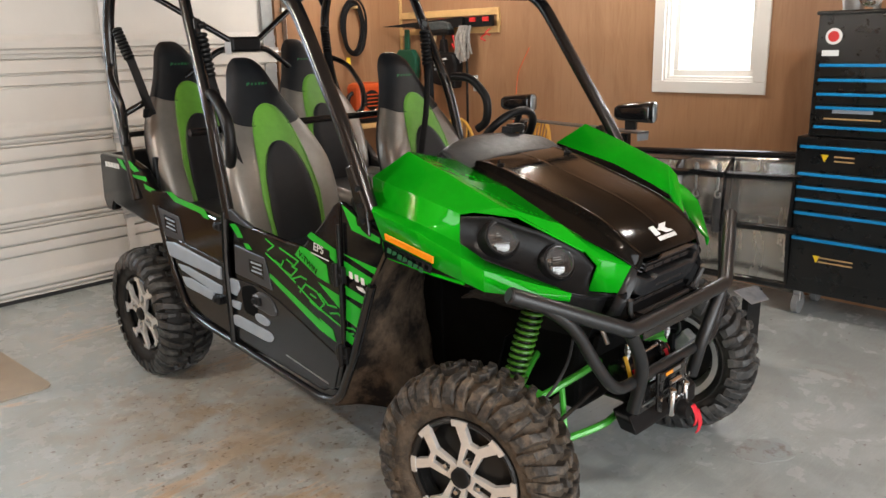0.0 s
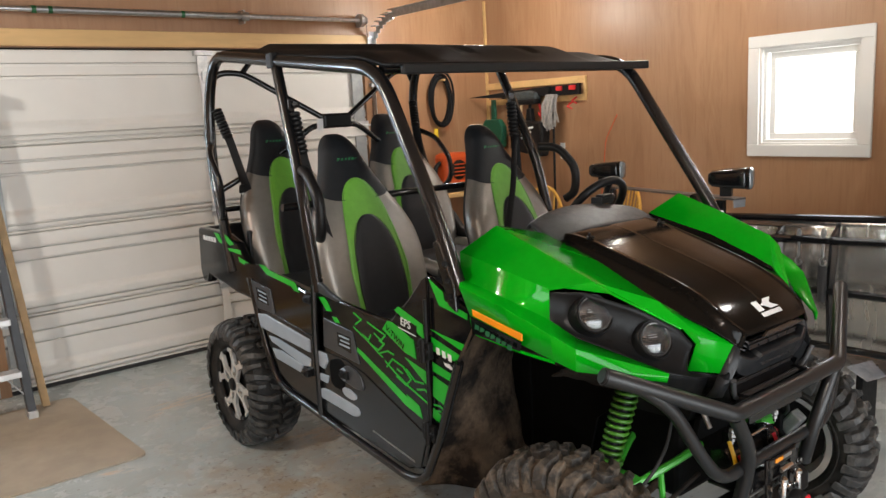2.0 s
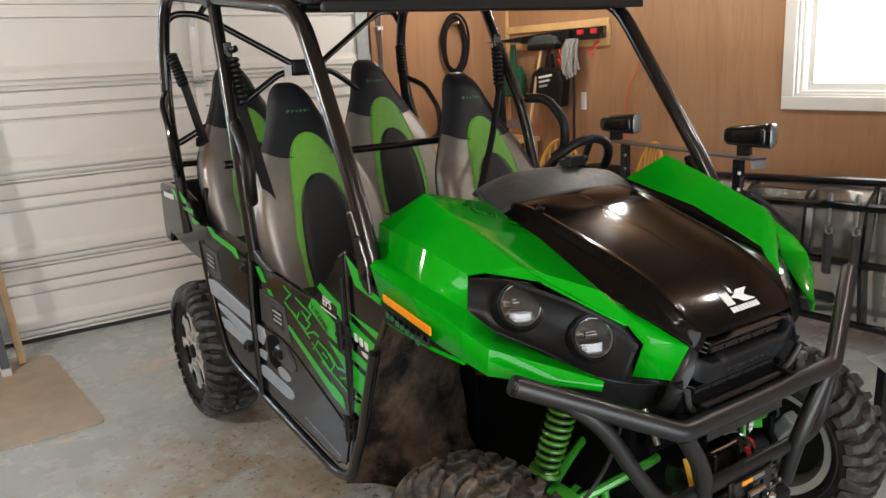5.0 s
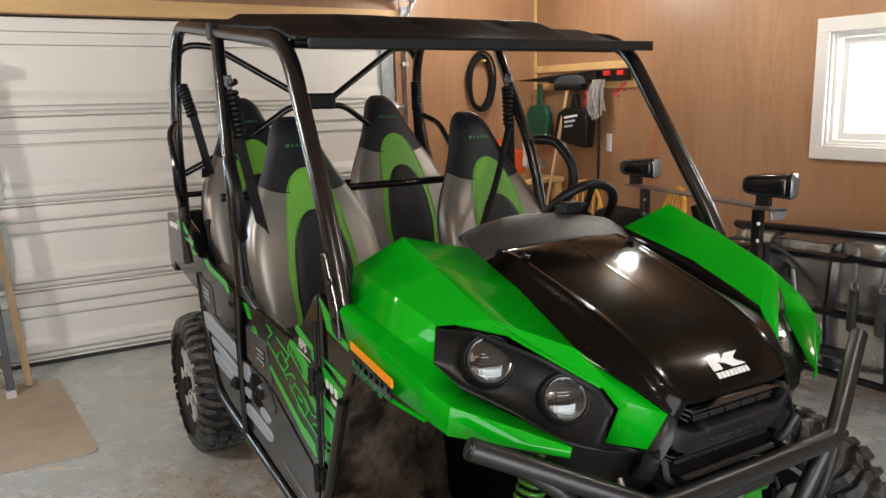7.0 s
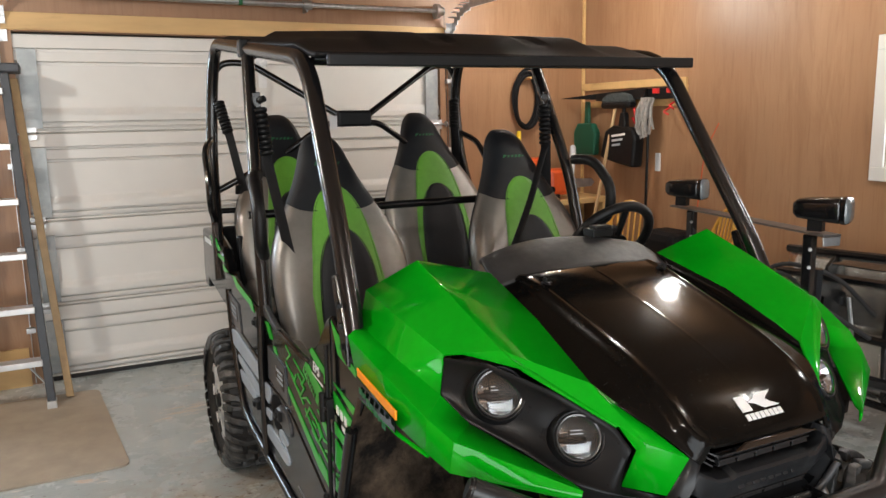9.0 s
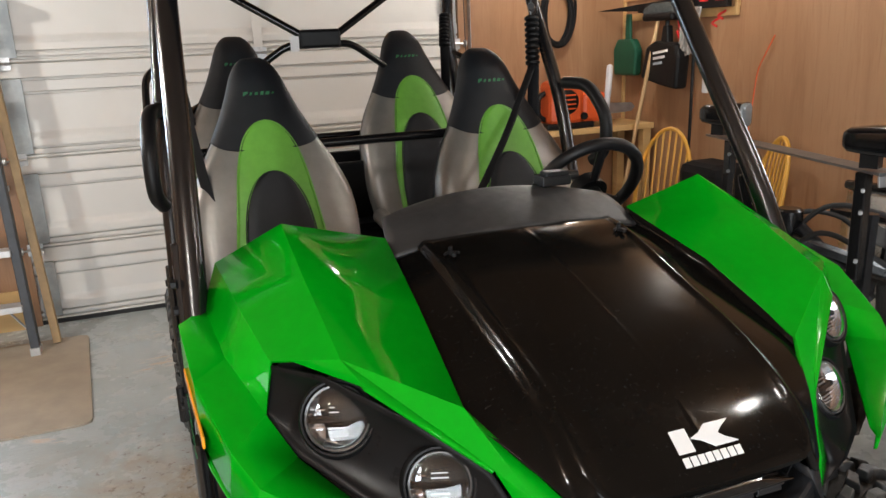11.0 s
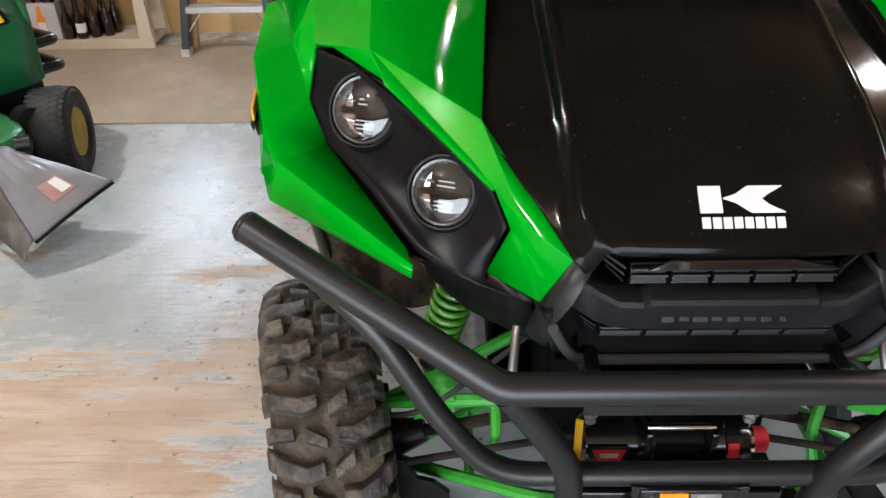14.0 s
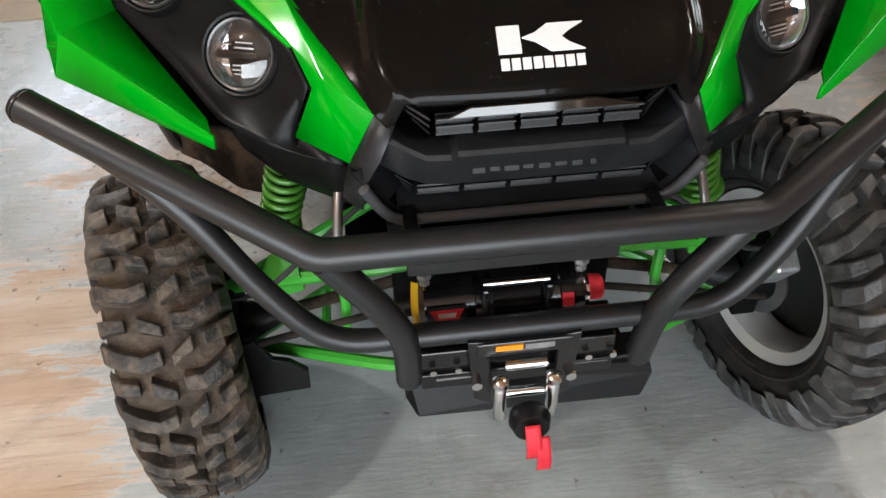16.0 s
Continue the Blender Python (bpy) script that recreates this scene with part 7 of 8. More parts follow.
# tool rack in the corner
rack = thing("tool_rack", "pine wall rack with a black clip rail", "tool rack")
part("backboard", box((2.638, 2.22, 1.805), (0.022, 1.17, 0.055)), M_PINE, rack, bevel=0.002)
part("backboard", box((2.638, 2.22, 1.665), (0.022, 1.17, 0.05)), M_PINE, rack, bevel=0.002)
part("end_block", box((2.638, 1.642, 1.735), (0.022, 0.025, 0.09)), M_PINE, rack)
part("clip_rail", prism([(2.61, 1.66, 1.69), (2.61, 2.55, 1.69), (2.61, 2.55, 1.745), (2.61, 1.66, 1.775)], (-0.035, 0, 0)), M_PLASTIC, rack, "black plastic clip rail", bevel=0.004)
for y in (1.72, 1.86, 2.02, 2.20):
    part("clip", box((2.57, y, 1.745), (0.02, 0.06, 0.035)), M_REDPL, rack, "red clip", bevel=0.003)
saw = thing("pruning_blade", "long pointed black blade laid on the tool rack", "saw")
part("blade", prism([(2.57, 1.95, 1.69), (2.57, 2.50, 1.70), (2.44, 2.80, 1.715), (2.57, 2.50, 1.745), (2.57, 1.95, 1.77)], (-0.03, 0, 0.0)), M_PLASTIC, saw, bevel=0.003)

dp = thing("dustpan", "dark green plastic dustpan hanging on the rack", "dustpan", pose(2.60, 2.655, 1.27))
part("pan", prism([(0, 0.13, 0), (0, -0.13, 0), (0, -0.14, 0.18), (0, -0.09, 0.25), (0, 0.09, 0.25), (0, 0.14, 0.18)], (-0.06, 0, 0)), M_DKGREEN, dp, bevel=0.015)
part("handle", prism([(-0.01, 0.03, 0.24), (-0.01, -0.03, 0.24), (-0.01, -0.025, 0.42), (-0.01, 0.025, 0.42)], (-0.025, 0, 0)), M_DKGREEN, dp, bevel=0.008)
bn = thing("long_dustpan", "black lobby dustpan with a pale label hanging on the rack", "dustpan", pose(2.58, 2.17, 1.20))
part("pan", prism([(0, 0.205, 0.065), (0, 0.02, 0.025), (0, -0.175, 0.0), (0, -0.195, 0.20), (0, -0.165, 0.285), (0, 0.06, 0.305), (0, 0.150, 0.265)], (-0.10, 0, 0)), M_PLASTIC, bn, bevel=0.02)
for k in range(3):
    part("label_bar", box((-0.104, -0.02 + 0.012 * k, 0.235 - 0.036 * k), (0.004, 0.15 - 0.03 * k, 0.016), Matrix.Rotation(radians(-7), 3, "X")), (M_WHITE, M_CARTON, M_GREYDECAL)[k], bn)
part("neck", prism([(-0.02, 0.03, 0.295), (-0.02, -0.05, 0.285), (-0.02, -0.035, 0.40), (-0.02, 0.01, 0.40)], (-0.05, 0, 0)), M_PLASTIC, bn, bevel=0.01)
part("handle", cyl((-0.05, -0.012, 0.39), (-0.04, -0.012, 0.52), 0.014), M_PLASTIC, bn)
M_GREYDARK = mat("grey_bristle", (0.055, 0.062, 0.062), 0.8, 0, 0.3, 40, bump=0.4, bscale=220, spec=0.2)
br = thing("broom", "broom with pale wooden handle and black head", "broom")
part("head", box((2.53, 2.22, 1.655), (0.09, 0.32, 0.05)), M_PLASTIC, br, bevel=0.02)
part("bristles", prism([(2.565, 2.385, 1.672), (2.565, 2.055, 1.672), (2.565, 2.075, 1.725), (2.565, 2.15, 1.745), (2.565, 2.30, 1.740), (2.565, 2.37, 1.715)], (-0.07, 0, 0)), M_GREYDARK, br, "dark grey broom bristles", bevel=0.012)
part("handle", cyl((2.52, 2.24, 1.64), (2.30, 2.42, 0.02), 0.013), M_BROOM, br, smooth=40)
mop = thing("mop", "grey string mop hanging on the rack", "mop")
for k in range(26):
    bm = bmesh.new()
    x0, y0 = 2.56 + random.uniform(-0.02, 0.02), 1.93 + random.uniform(-0.05, 0.05)
    add_tube(bm, [(x0, y0, 1.70), (x0 - 0.02, y0 + random.uniform(-0.05, 0.05), 1.62), (x0 - 0.02, y0 + random.uniform(-0.07, 0.07), 1.40 + random.uniform(0, 0.08))], 0.009, 5, 0.05)
    part("string", bm, M_GREYYARN, mop, smooth=50)
part("handle", cyl((2.57, 1.93, 1.66), (2.50, 1.87, 0.02), 0.010), M_PLASTIC, mop, smooth=40)
shears = thing("hand_shears", "red-handled hand shears on the rack", "shears")
part("handle", tube([(2.56, 2.09, 1.66), (2.55, 2.05, 1.58), (2.55, 2.03, 1.50), (2.55, 2.08, 1.56)], 0.010, 6, 0.03), M_REDPL, shears)
for y, z in ((1.72, 1.64), (1.77, 1.60)):
    hk = thing("wire_hook", "red wire hook under the rack", "hook", group="wire hooks")
    part("wire", tube([(2.62, y, z + 0.03), (2.56, y, z), (2.54, y - 0.07, z - 0.02)], 0.007, 6, 0.02), M_REDPL, hk)
sp = thing("switch_plate", "white electrical switch plate on the plywood", "switch plate", pose(2.645, 1.905, 1.24))
part("plate", box((0, 0, 0), (0.010, 0.05, 0.13)), M_WHITE, sp, bevel=0.003)
st = thing("marker_stake", "thin orange marker stake leaning on the wall", "stake")
part("stake", tube([(2.635, 1.33, 1.52), (2.63, 1.44, 1.33), (2.55, 1.52, 0.02)], 0.004, 6, 0.05), M_ORANGEP, st)

hose = thing("cable_coil", "coiled grey cable with yellow plug hung on the wall", "cable")
for k in range(7):
    bm = bmesh.new()
    n = 36
    ra, rb = 0.10 + 0.009 * (k % 4) + random.uniform(-0.006, 0.006), 0.195 + 0.010 * (k % 4) + random.uniform(-0.01, 0.01)
    dx, dz, dy = random.uniform(-0.012, 0.012), random.uniform(-0.02, 0.02), random.uniform(-0.02, 0.02)
    add_tube(bm, [(2.07 + dx + ra * math.cos(2 * math.pi * j / n), 2.765 + dy + 0.012 * math.sin(4 * math.pi * j / n + k), 1.70 + dz + rb * math.sin(2 * math.pi * j / n)) for j in range(n)], 0.010, 6, 0, closed=True)
    part("coil", bm, M_WEB, hose, smooth=50)
part("plug", cyl((1.99, 2.75, 1.47), (1.985, 2.75, 1.40), 0.016, 0.022, 12), M_YELLOW, hose, "yellow plug")
part("peg", cyl((2.07, 2.81, 1.87), (2.07, 2.70, 1.875), 0.010), M_PINE, hose)

# bench in the corner, with a chainsaw on it
bench = thing("corner_bench", "plain pine corner bench", "bench")
part("top", box((2.10, 2.60, 0.93), (1.06, 0.40, 0.04)), M_PINE, bench, bevel=0.004)
for x in (1.62, 2.58):
    for y in (2.44, 2.76):
        part("leg", box((x, y, 0.455), (0.06, 0.06, 0.91)), M_PINE, bench)
cs = thing("chainsaw", "orange chainsaw with grey handle on the bench", "chainsaw", pose(1.98, 2.52, 0.952))
bm = bmesh.new()
add_box(bm, (-0.02, 0, 0.17), (0.26, 0.18, 0.30))
part("body", bm, M_ORANGEP, cs, bevel=0.04)
part("starter_cover", lathe([(-0.095, 0.0), (-0.095, 0.075), (-0.088, 0.085), (-0.08, 0.085)], 24, "y"), M_PLASTIC, cs, "dark ribbed starter cover", smooth=40, at=pose(-0.02, 0, 0.18))
for k in range(4):
    part("cover_rib", box((-0.02, -0.098, 0.135 + 0.03 * k), (0.11, 0.006, 0.010)), M_ORANGEP, cs, bevel=0.002)
part("guide_bar", prism([(0.28, -0.03, 0.07), (0.28, -0.03, 0.15), (0.52, -0.03, 0.14), (0.55, -0.03, 0.11), (0.52, -0.03, 0.08)], (0, 0.008, 0)), M_STEEL, cs, "steel guide bar", bevel=0.002)
part("fuel_cap", cyl((0.10, -0.09, 0.08), (0.10, -0.105, 0.08), 0.025, seg=16), M_PLASTIC, cs)
part("sled", box((0.0, 0, 0.02), (0.36, 0.20, 0.04)), M_PLASTIC, cs, bevel=0.01)
part("engine", box((0.20, 0, 0.13), (0.20, 0.16, 0.20)), M_ORANGEP, cs, bevel=0.03)
part("front_handle", tube([(0.28, -0.08, 0.10), (0.30, -0.08, 0.30), (0.36, 0.0, 0.42), (0.38, 0.05, 0.25)], 0.022, 8, 0.08), M_CARTON, cs, smooth=40)
part("rear_handle", tube([(-0.12, 0, 0.25), (-0.20, 0, 0.22), (-0.20, 0, 0.08), (-0.10, 0, 0.05)], 0.018, 8, 0.05), M_PLASTIC, cs, smooth=40)
bk = thing("red_bucket", "red bucket behind the chairs", "bucket", pose(1.80, 2.15, 0))
part("body", lathe([(0.0, 0.0), (0.0, 0.11), (0.28, 0.15), (0.30, 0.155), (0.30, 0.145), (0.02, 0.10), (0.02, 0.0)], 24, "z"), M_REDPL, bk, smooth=40)


def spindle_chair(m, label):
    ch = thing("spindle_chair", label, "chair", m, "yellow wooden chairs")
    seat_b = lathe([(0.43, 0.0), (0.43, 0.19), (0.445, 0.205), (0.465, 0.20), (0.46, 0.0)], 28, "z")
    part("seat", seat_b, M_WOODY, ch, smooth=40)
    hoop = [(0.19 * math.cos(a), 0.17 + 0.10 * math.sin(a), 0.46 + 0.52 * math.sin(a) ** 0.8) for a in [math.pi * k / 16 for k in range(17)]]
    part("hoop", tube(hoop, 0.013, 8, 0), M_WOODY, ch, smooth=40)
    for k in range(7):
        x = -0.13 + 0.26 * k / 6
        h = math.sqrt(max(0, 1 - (x / 0.19) ** 2))
        part("spindle", cyl((x * 0.9, 0.17, 0.455), (x, 0.17 + 0.10 * h, 0.46 + 0.52 * h ** 0.8), 0.007, seg=6), M_WOODY, ch)
    for sx in (-1, 1):
        for sy in (-1, 1):
            part("leg", cyl((sx * 0.12, sy * 0.12, 0.44), (sx * 0.19, sy * 0.19, 0.0), 0.018, 0.013, 10), M_WOODY, ch, smooth=40)
    part("stretcher", cyl((-0.155, 0, 0.2), (0.155, 0, 0.2), 0.010, seg=8), M_WOODY, ch)
    return ch


spindle_chair(pose(2.10, 1.72, 0, 0, 0, -65), "yellow wooden spindle-back chair by the wall")
spindle_chair(pose(2.28, 1.20, 0, 0, 0, -110), "yellow wooden spindle-back chair by the wall")
bx = thing("dark_bag", "dark canvas bag between the chairs", "bag", pose(2.45, 1.55, 0))
bm = bmesh.new()
add_box(bm, (0, 0, 0.40), (0.28, 0.35, 0.80))
part("bag", bm, M_WEB, bx, bevel=0.06)

# ---- along the door wall, by the shelving ----
carpet = thing("floor_mat", "large beige floor mat with rounded corner", "mat")
pts = rounded([(-1.08, 1.285, 0.001), (-1.16, 2.50, 0.001), (-3.95, 2.50, 0.001), (-3.95, 1.285, 0.001)], 0.06, 5, True)
part("mat", prism(pts, (0, 0, 0.009)), M_CARPET, carpet)

w2 = thing("window_2", "white-framed window with pale daylight beside the shelving", "window", kind="structure")
bm = bmesh.new()
for c, s in (((-2.30, YD - 0.012, 1.895), (0.78, 0.02, 0.075)), ((-2.30, YD - 0.012, 1.205), (0.78, 0.02, 0.075)), ((-2.6525, YD - 0.012, 1.55), (0.075, 0.02, 0.615)), ((-1.9475, YD - 0.012, 1.55), (0.075, 0.02, 0.615))):
    add_box(bm, c, s)
part("window_casing", bm, M_TRIMWHITE, w2, bevel=0.004)
bm = bmesh.new()
for c, s in (((-2.30, YD + 0.06, 1.835), (0.63, 0.04, 0.045)), ((-2.30, YD + 0.06, 1.265), (0.63, 0.04, 0.045)), ((-2.5925, YD + 0.06, 1.55), (0.045, 0.04, 0.525)), ((-2.0075, YD + 0.06, 1.55), (0.045, 0.04, 0.525))):
    add_box(bm, c, s)
part("window_frame", bm, M_TRIMWHITE, w2, bevel=0.004)
tagged(part("backdrop", box((-2.3, YD + 0.45, 1.6), (3.0, 0.02, 3.0)), M_DAY), "pale overcast sky outside the window", "sky", kind="structure")

lad = thing("step_ladder", "folded step ladder with dark rails and aluminium steps", "ladder")
LX = lambda z, s: (-1.93 + 0.10 * z * 1.15) if s < 0 else (-1.41 - 0.035 * z)
LY = lambda z: 2.31 + 0.20 * z / 1.9
for s in (-1, 1):
    part("rail", prism([(LX(0, s) - 0.022, LY(0) - 0.03, 0.03), (LX(0, s) + 0.022, LY(0) - 0.03, 0.03), (LX(1.9, s) + 0.022, LY(1.9) - 0.03, 1.9), (LX(1.9, s) - 0.022, LY(1.9) - 0.03, 1.9)], (0, 0.07, 0)), M_RAIL, lad, bevel=0.004)
    part("foot", box((LX(0, s), LY(0), 0.025), (0.052, 0.085, 0.05)), M_ALU, lad, bevel=0.004)
    part("brace", tube([(LX(0.12, s) - s * 0.0, LY(0.1), 0.12), (LX(0.28, s) - s * 0.10, LY(0.27), 0.27)], 0.010, 6, 0, flat=0.5), M_ALU, lad)
    k_ = 0.0 if s > 0 else 0.075
    part("rear_rail", prism([(LX(0, s) + 0.075 - k_, 2.40, 0.02), (LX(0, s) + 0.115 - k_, 2.40, 0.02), (LX(1.9, s) + 0.06 - k_, 2.62, 1.85), (LX(1.9, s) + 0.02 - k_, 2.62, 1.85)], (0, 0.05, 0)), M_TAN, lad, bevel=0.003)
for k in range(6):
    z = 0.275 + 0.30 * k
    part("step", box(((LX(z, -1) + LX(z, 1)) / 2, LY(z) - 0.01, z), (LX(z, 1) - LX(z, -1) - 0.03, 0.095, 0.035)), M_ALU, lad, "ribbed aluminium step", bevel=0.004)
part("top_cap", box(((LX(1.9, -1) + LX(1.9, 1)) / 2, 2.55, 1.90), (0.40, 0.22, 0.05)), M_RAIL, lad, bevel=0.01)

shelf = thing("shelving_unit", "beige plastic shelving unit with four tiers", "shelving")
SX0, SX1, SY0, SY1 = -3.08, -2.17, 2.45, 2.76
for z in (0.045, 0.475, 0.905, 1.335):
    bm = bmesh.new()
    add_box(bm, ((SX0 + SX1) / 2, (SY0 + SY1) / 2, z), (SX1 - SX0, SY1 - SY0, 0.03))
    for yy in (SY0 + 0.004, SY1 - 0.004):
        add_box(bm, ((SX0 + SX1) / 2, yy, z - 0.010), (SX1 - SX0 + 0.008, 0.02, 0.064 if z > 0.1 else 0.062))
    part("tier", bm, M_BEIGE, shelf, bevel=0.005)
for x in (SX0 + 0.045, SX1 - 0.045):
    for yy in (SY0 + 0.03, SY1 - 0.03):
        for z0 in (0.075, 0.505, 0.935):
            w0, w1 = 0.045, 0.03
            z1 = z0 + 0.365
            part("post", skin([(x - w0, yy - 0.03, z0 - 0.03), (x + w0, yy - 0.03, z0 - 0.03), (x + w0, yy + 0.03, z0 - 0.03), (x - w0, yy + 0.03, z0 - 0.03),
                               (x - w1, yy - 0.03, z1), (x + w1, yy - 0.03, z1), (x + w1, yy + 0.03, z1), (x - w1, yy + 0.03, z1)],
                              [(0, 1, 5, 4), (1, 2, 6, 5), (2, 3, 7, 6), (3, 0, 4, 7), (4, 5, 6, 7), (3, 2, 1, 0)]), M_BEIGE, shelf, bevel=0.005)
tub = thing("yellow_tub", "yellow plastic tub with dark green lid", "tub", pose(-2.76, 2.58, 0.491))
part("body", skin([(-0.065, -0.08, 0), (0.065, -0.08, 0), (0.065, 0.08, 0), (-0.065, 0.08, 0), (-0.085, -0.095, 0.20), (0.085, -0.095, 0.20), (0.085, 0.095, 0.20), (-0.085, 0.095, 0.20)],
                  [(0, 1, 5, 4), (1, 2, 6, 5), (2, 3, 7, 6), (3, 0, 4, 7), (4, 5, 6, 7), (3, 2, 1, 0)]), M_YELLOW, tub, bevel=0.01)
part("lid", box((0, 0, 0.21), (0.185, 0.205, 0.025)), M_DKGREEN, tub, bevel=0.008)
cirs = thing("circular_saw", "yellow and black circular saw on the shelf", "circular saw", pose(-2.42, 2.56, 0.491))
part("motor", box((-0.06, 0, 0.09), (0.13, 0.10, 0.10)), M_YELLOW, cirs, bevel=0.025)
part("handle", tube([(-0.13, 0, 0.07), (-0.12, 0, 0.17), (-0.07, 0, 0.205), (-0.03, 0, 0.13)], 0.020, 8, 0.04), M_YELLOW, cirs, smooth=40)
part("guard", lathe([(-0.03, 0.0), (-0.03, 0.085), (0.01, 0.09), (0.01, 0.0)], 28, "y"), M_STEEL, cirs, smooth=40, at=pose(0.05, 0, 0.10))
part("blade", lathe([(-0.04, 0.0), (-0.041, 0.075), (-0.039, 0.075), (-0.038, 0.0)], 28, "y"), M_CHROME, cirs, at=pose(0.06, -0.005, 0.085))
part("shoe", box((0.0, -0.02, 0.008), (0.26, 0.13, 0.012)), M_STEEL, cirs)
crate = thing("bottle_carton", "pale carton with bottle pictures holding empties", "carton", pose(-2.86, 2.60, 0.061))
bm = bmesh.new()
for c, s in (((0, -0.115, 0.11), (0.25, 0.008, 0.22)), ((0, 0.115, 0.11), (0.25, 0.008, 0.22)), ((-0.121, 0, 0.11), (0.008, 0.222, 0.22)), ((0.121, 0, 0.11), (0.008, 0.222, 0.22)), ((0, 0, 0.006), (0.234, 0.222, 0.01))):
    add_box(bm, c, s)
part("carton", bm, M_CARTON, crate)
for x, mm in ((-0.07, M_REDPL), (0.02, M_ORANGE)):
    part("printed_bottle", prism([(x - 0.028, -0.1205, 0.02), (x + 0.028, -0.1205, 0.02), (x + 0.028, -0.1205, 0.12), (x + 0.012, -0.1205, 0.16), (x + 0.012, -0.1205, 0.20), (x - 0.012, -0.1205, 0.20), (x - 0.012, -0.1205, 0.16), (x - 0.028, -0.1205, 0.12)], (0, 0.001, 0)), mm, crate)
    part("printed_label", box((x, -0.122, 0.075), (0.05, 0.001, 0.06)), M_WHITE, crate)


def bottle(x, y, z, group="brown bottles", labelled=False):
    b = thing("bottle", "empty brown glass bottle on the shelf" if not labelled else "empty brown glass bottle with white label", "bottle", pose(x, y, z), group)
    part("glass", lathe([(0.0, 0.0), (0.0, 0.029), (0.01, 0.031), (0.12, 0.031), (0.155, 0.016), (0.165, 0.013), (0.22, 0.012), (0.225, 0.014), (0.232, 0.0)], 16, "z"), M_BROWNGL, b, smooth=40)
    if labelled:
        part("label", lathe([(0.04, 0.0315), (0.04, 0.032), (0.095, 0.032), (0.095, 0.0315)], 16, "z"), M_WHITE, b, smooth=40)


for x, y, lab in ((-2.695, 2.50, False), (-2.665, 2.58, False), (-2.615, 2.50, True), (-2.595, 2.60, False), (-2.545, 2.53, False), (-2.525, 2.62, False), (-2.475, 2.56, False), (-2.455, 2.64, False)):
    bottle(x, y, 0.061, "brown bottles", lab)
for x in (-2.92, -2.86, -2.80):
    bottle(x, 2.60, 0.073)
redb = thing("red_box", "small red box on the shelf", "box", pose(-2.26, 2.60, 0.921))
part("box", box((0, 0, 0.05), (0.14, 0.14, 0.10)), M_REDPL, redb, bevel=0.004)

M_DECK = mat("deck_green", (0.03, 0.17, 0.055), 0.4, 0, 0.15, 8)
M_MUDPL = mat("muddy_grey_plastic", (0.10, 0.085, 0.07), 0.6, 0, 0.3, 9, bump=0.15, bscale=50, second=(0.19, 0.18, 0.185), mix=(0.5, 0.7), mscale=6)
M_RIMYEL = mat("dusty_yellow_rim", (0.40, 0.28, 0.03), 0.55, 0, 0.25, 14, bump=0.1, bscale=80)
M_FADED = mat("faded_label", (0.38, 0.20, 0.18), 0.5, 0, 0.15, 30)
cloth = thing("folded_cloth", "crumpled grey cloth lying on the shelf", "cloth", pose(-2.60, 2.58, 0.921))
cb_ = grid(lambda u, v: ((u - 0.5) * 0.40, (v - 0.5) * 0.20, (0.045 + 0.03 * noise.noise(Vector((u * 5, v * 4, 0.3)))) * (math.sin(math.pi * u) * math.sin(math.pi * v)) ** 0.4 + 0.001), 20, 12)
cl = part("cloth", cb_, M_CLOTH, cloth, smooth=60)
thicken(cl, 0.004, 1.0)
spray = thing("spray_bottle", "small blue plastic bottle on the shelf", "bottle", pose(-2.335, 2.54, 0.921))
part("body", lathe([(0, 0.0), (0, 0.032), (0.005, 0.035), (0.10, 0.035), (0.13, 0.015), (0.15, 0.014), (0.15, 0.0)], 20, "z"), M_BLUE, spray, smooth=40)
part("cap", lathe([(0.15, 0.0), (0.15, 0.017), (0.175, 0.016), (0.18, 0.0)], 16, "z"), M_WHITE, spray, "white cap", smooth=40)

# ---- lawn tractor ----
F_, R_ = Vector((0.55, 0.835, 0)), Vector((0.835, -0.55, 0))
tm = Matrix((( F_.x, -R_.x, 0, -2.27), (F_.y, -R_.y, 0, 0.98), (0, 0, 1, 0), (0, 0, 0, 1)))   # x ahead, y to its left
lt = thing("lawn_tractor", "green lawn tractor with yellow wheels and grey discharge chute", "lawn tractor", tm)


def hood_sec(u, v):
    a = u * math.pi
    x = -0.75 + 0.80 * v
    w = 0.235 - 0.03 * v
    top = 0.83 - 0.07 * v - (0.05 * max(0, v - 0.8) / 0.2)
    bot = 0.36 + 0.05 * max(0, 0.5 - v)
    c, s = math.cos(a), math.sin(a)
    yy = -w * math.copysign(abs(c) ** 0.45, c)
    zz = bot + (top - bot) * abs(s) ** 0.5
    return (x + 0.06 * abs(s) * (1 if v > 0.99 else 0), yy, zz)


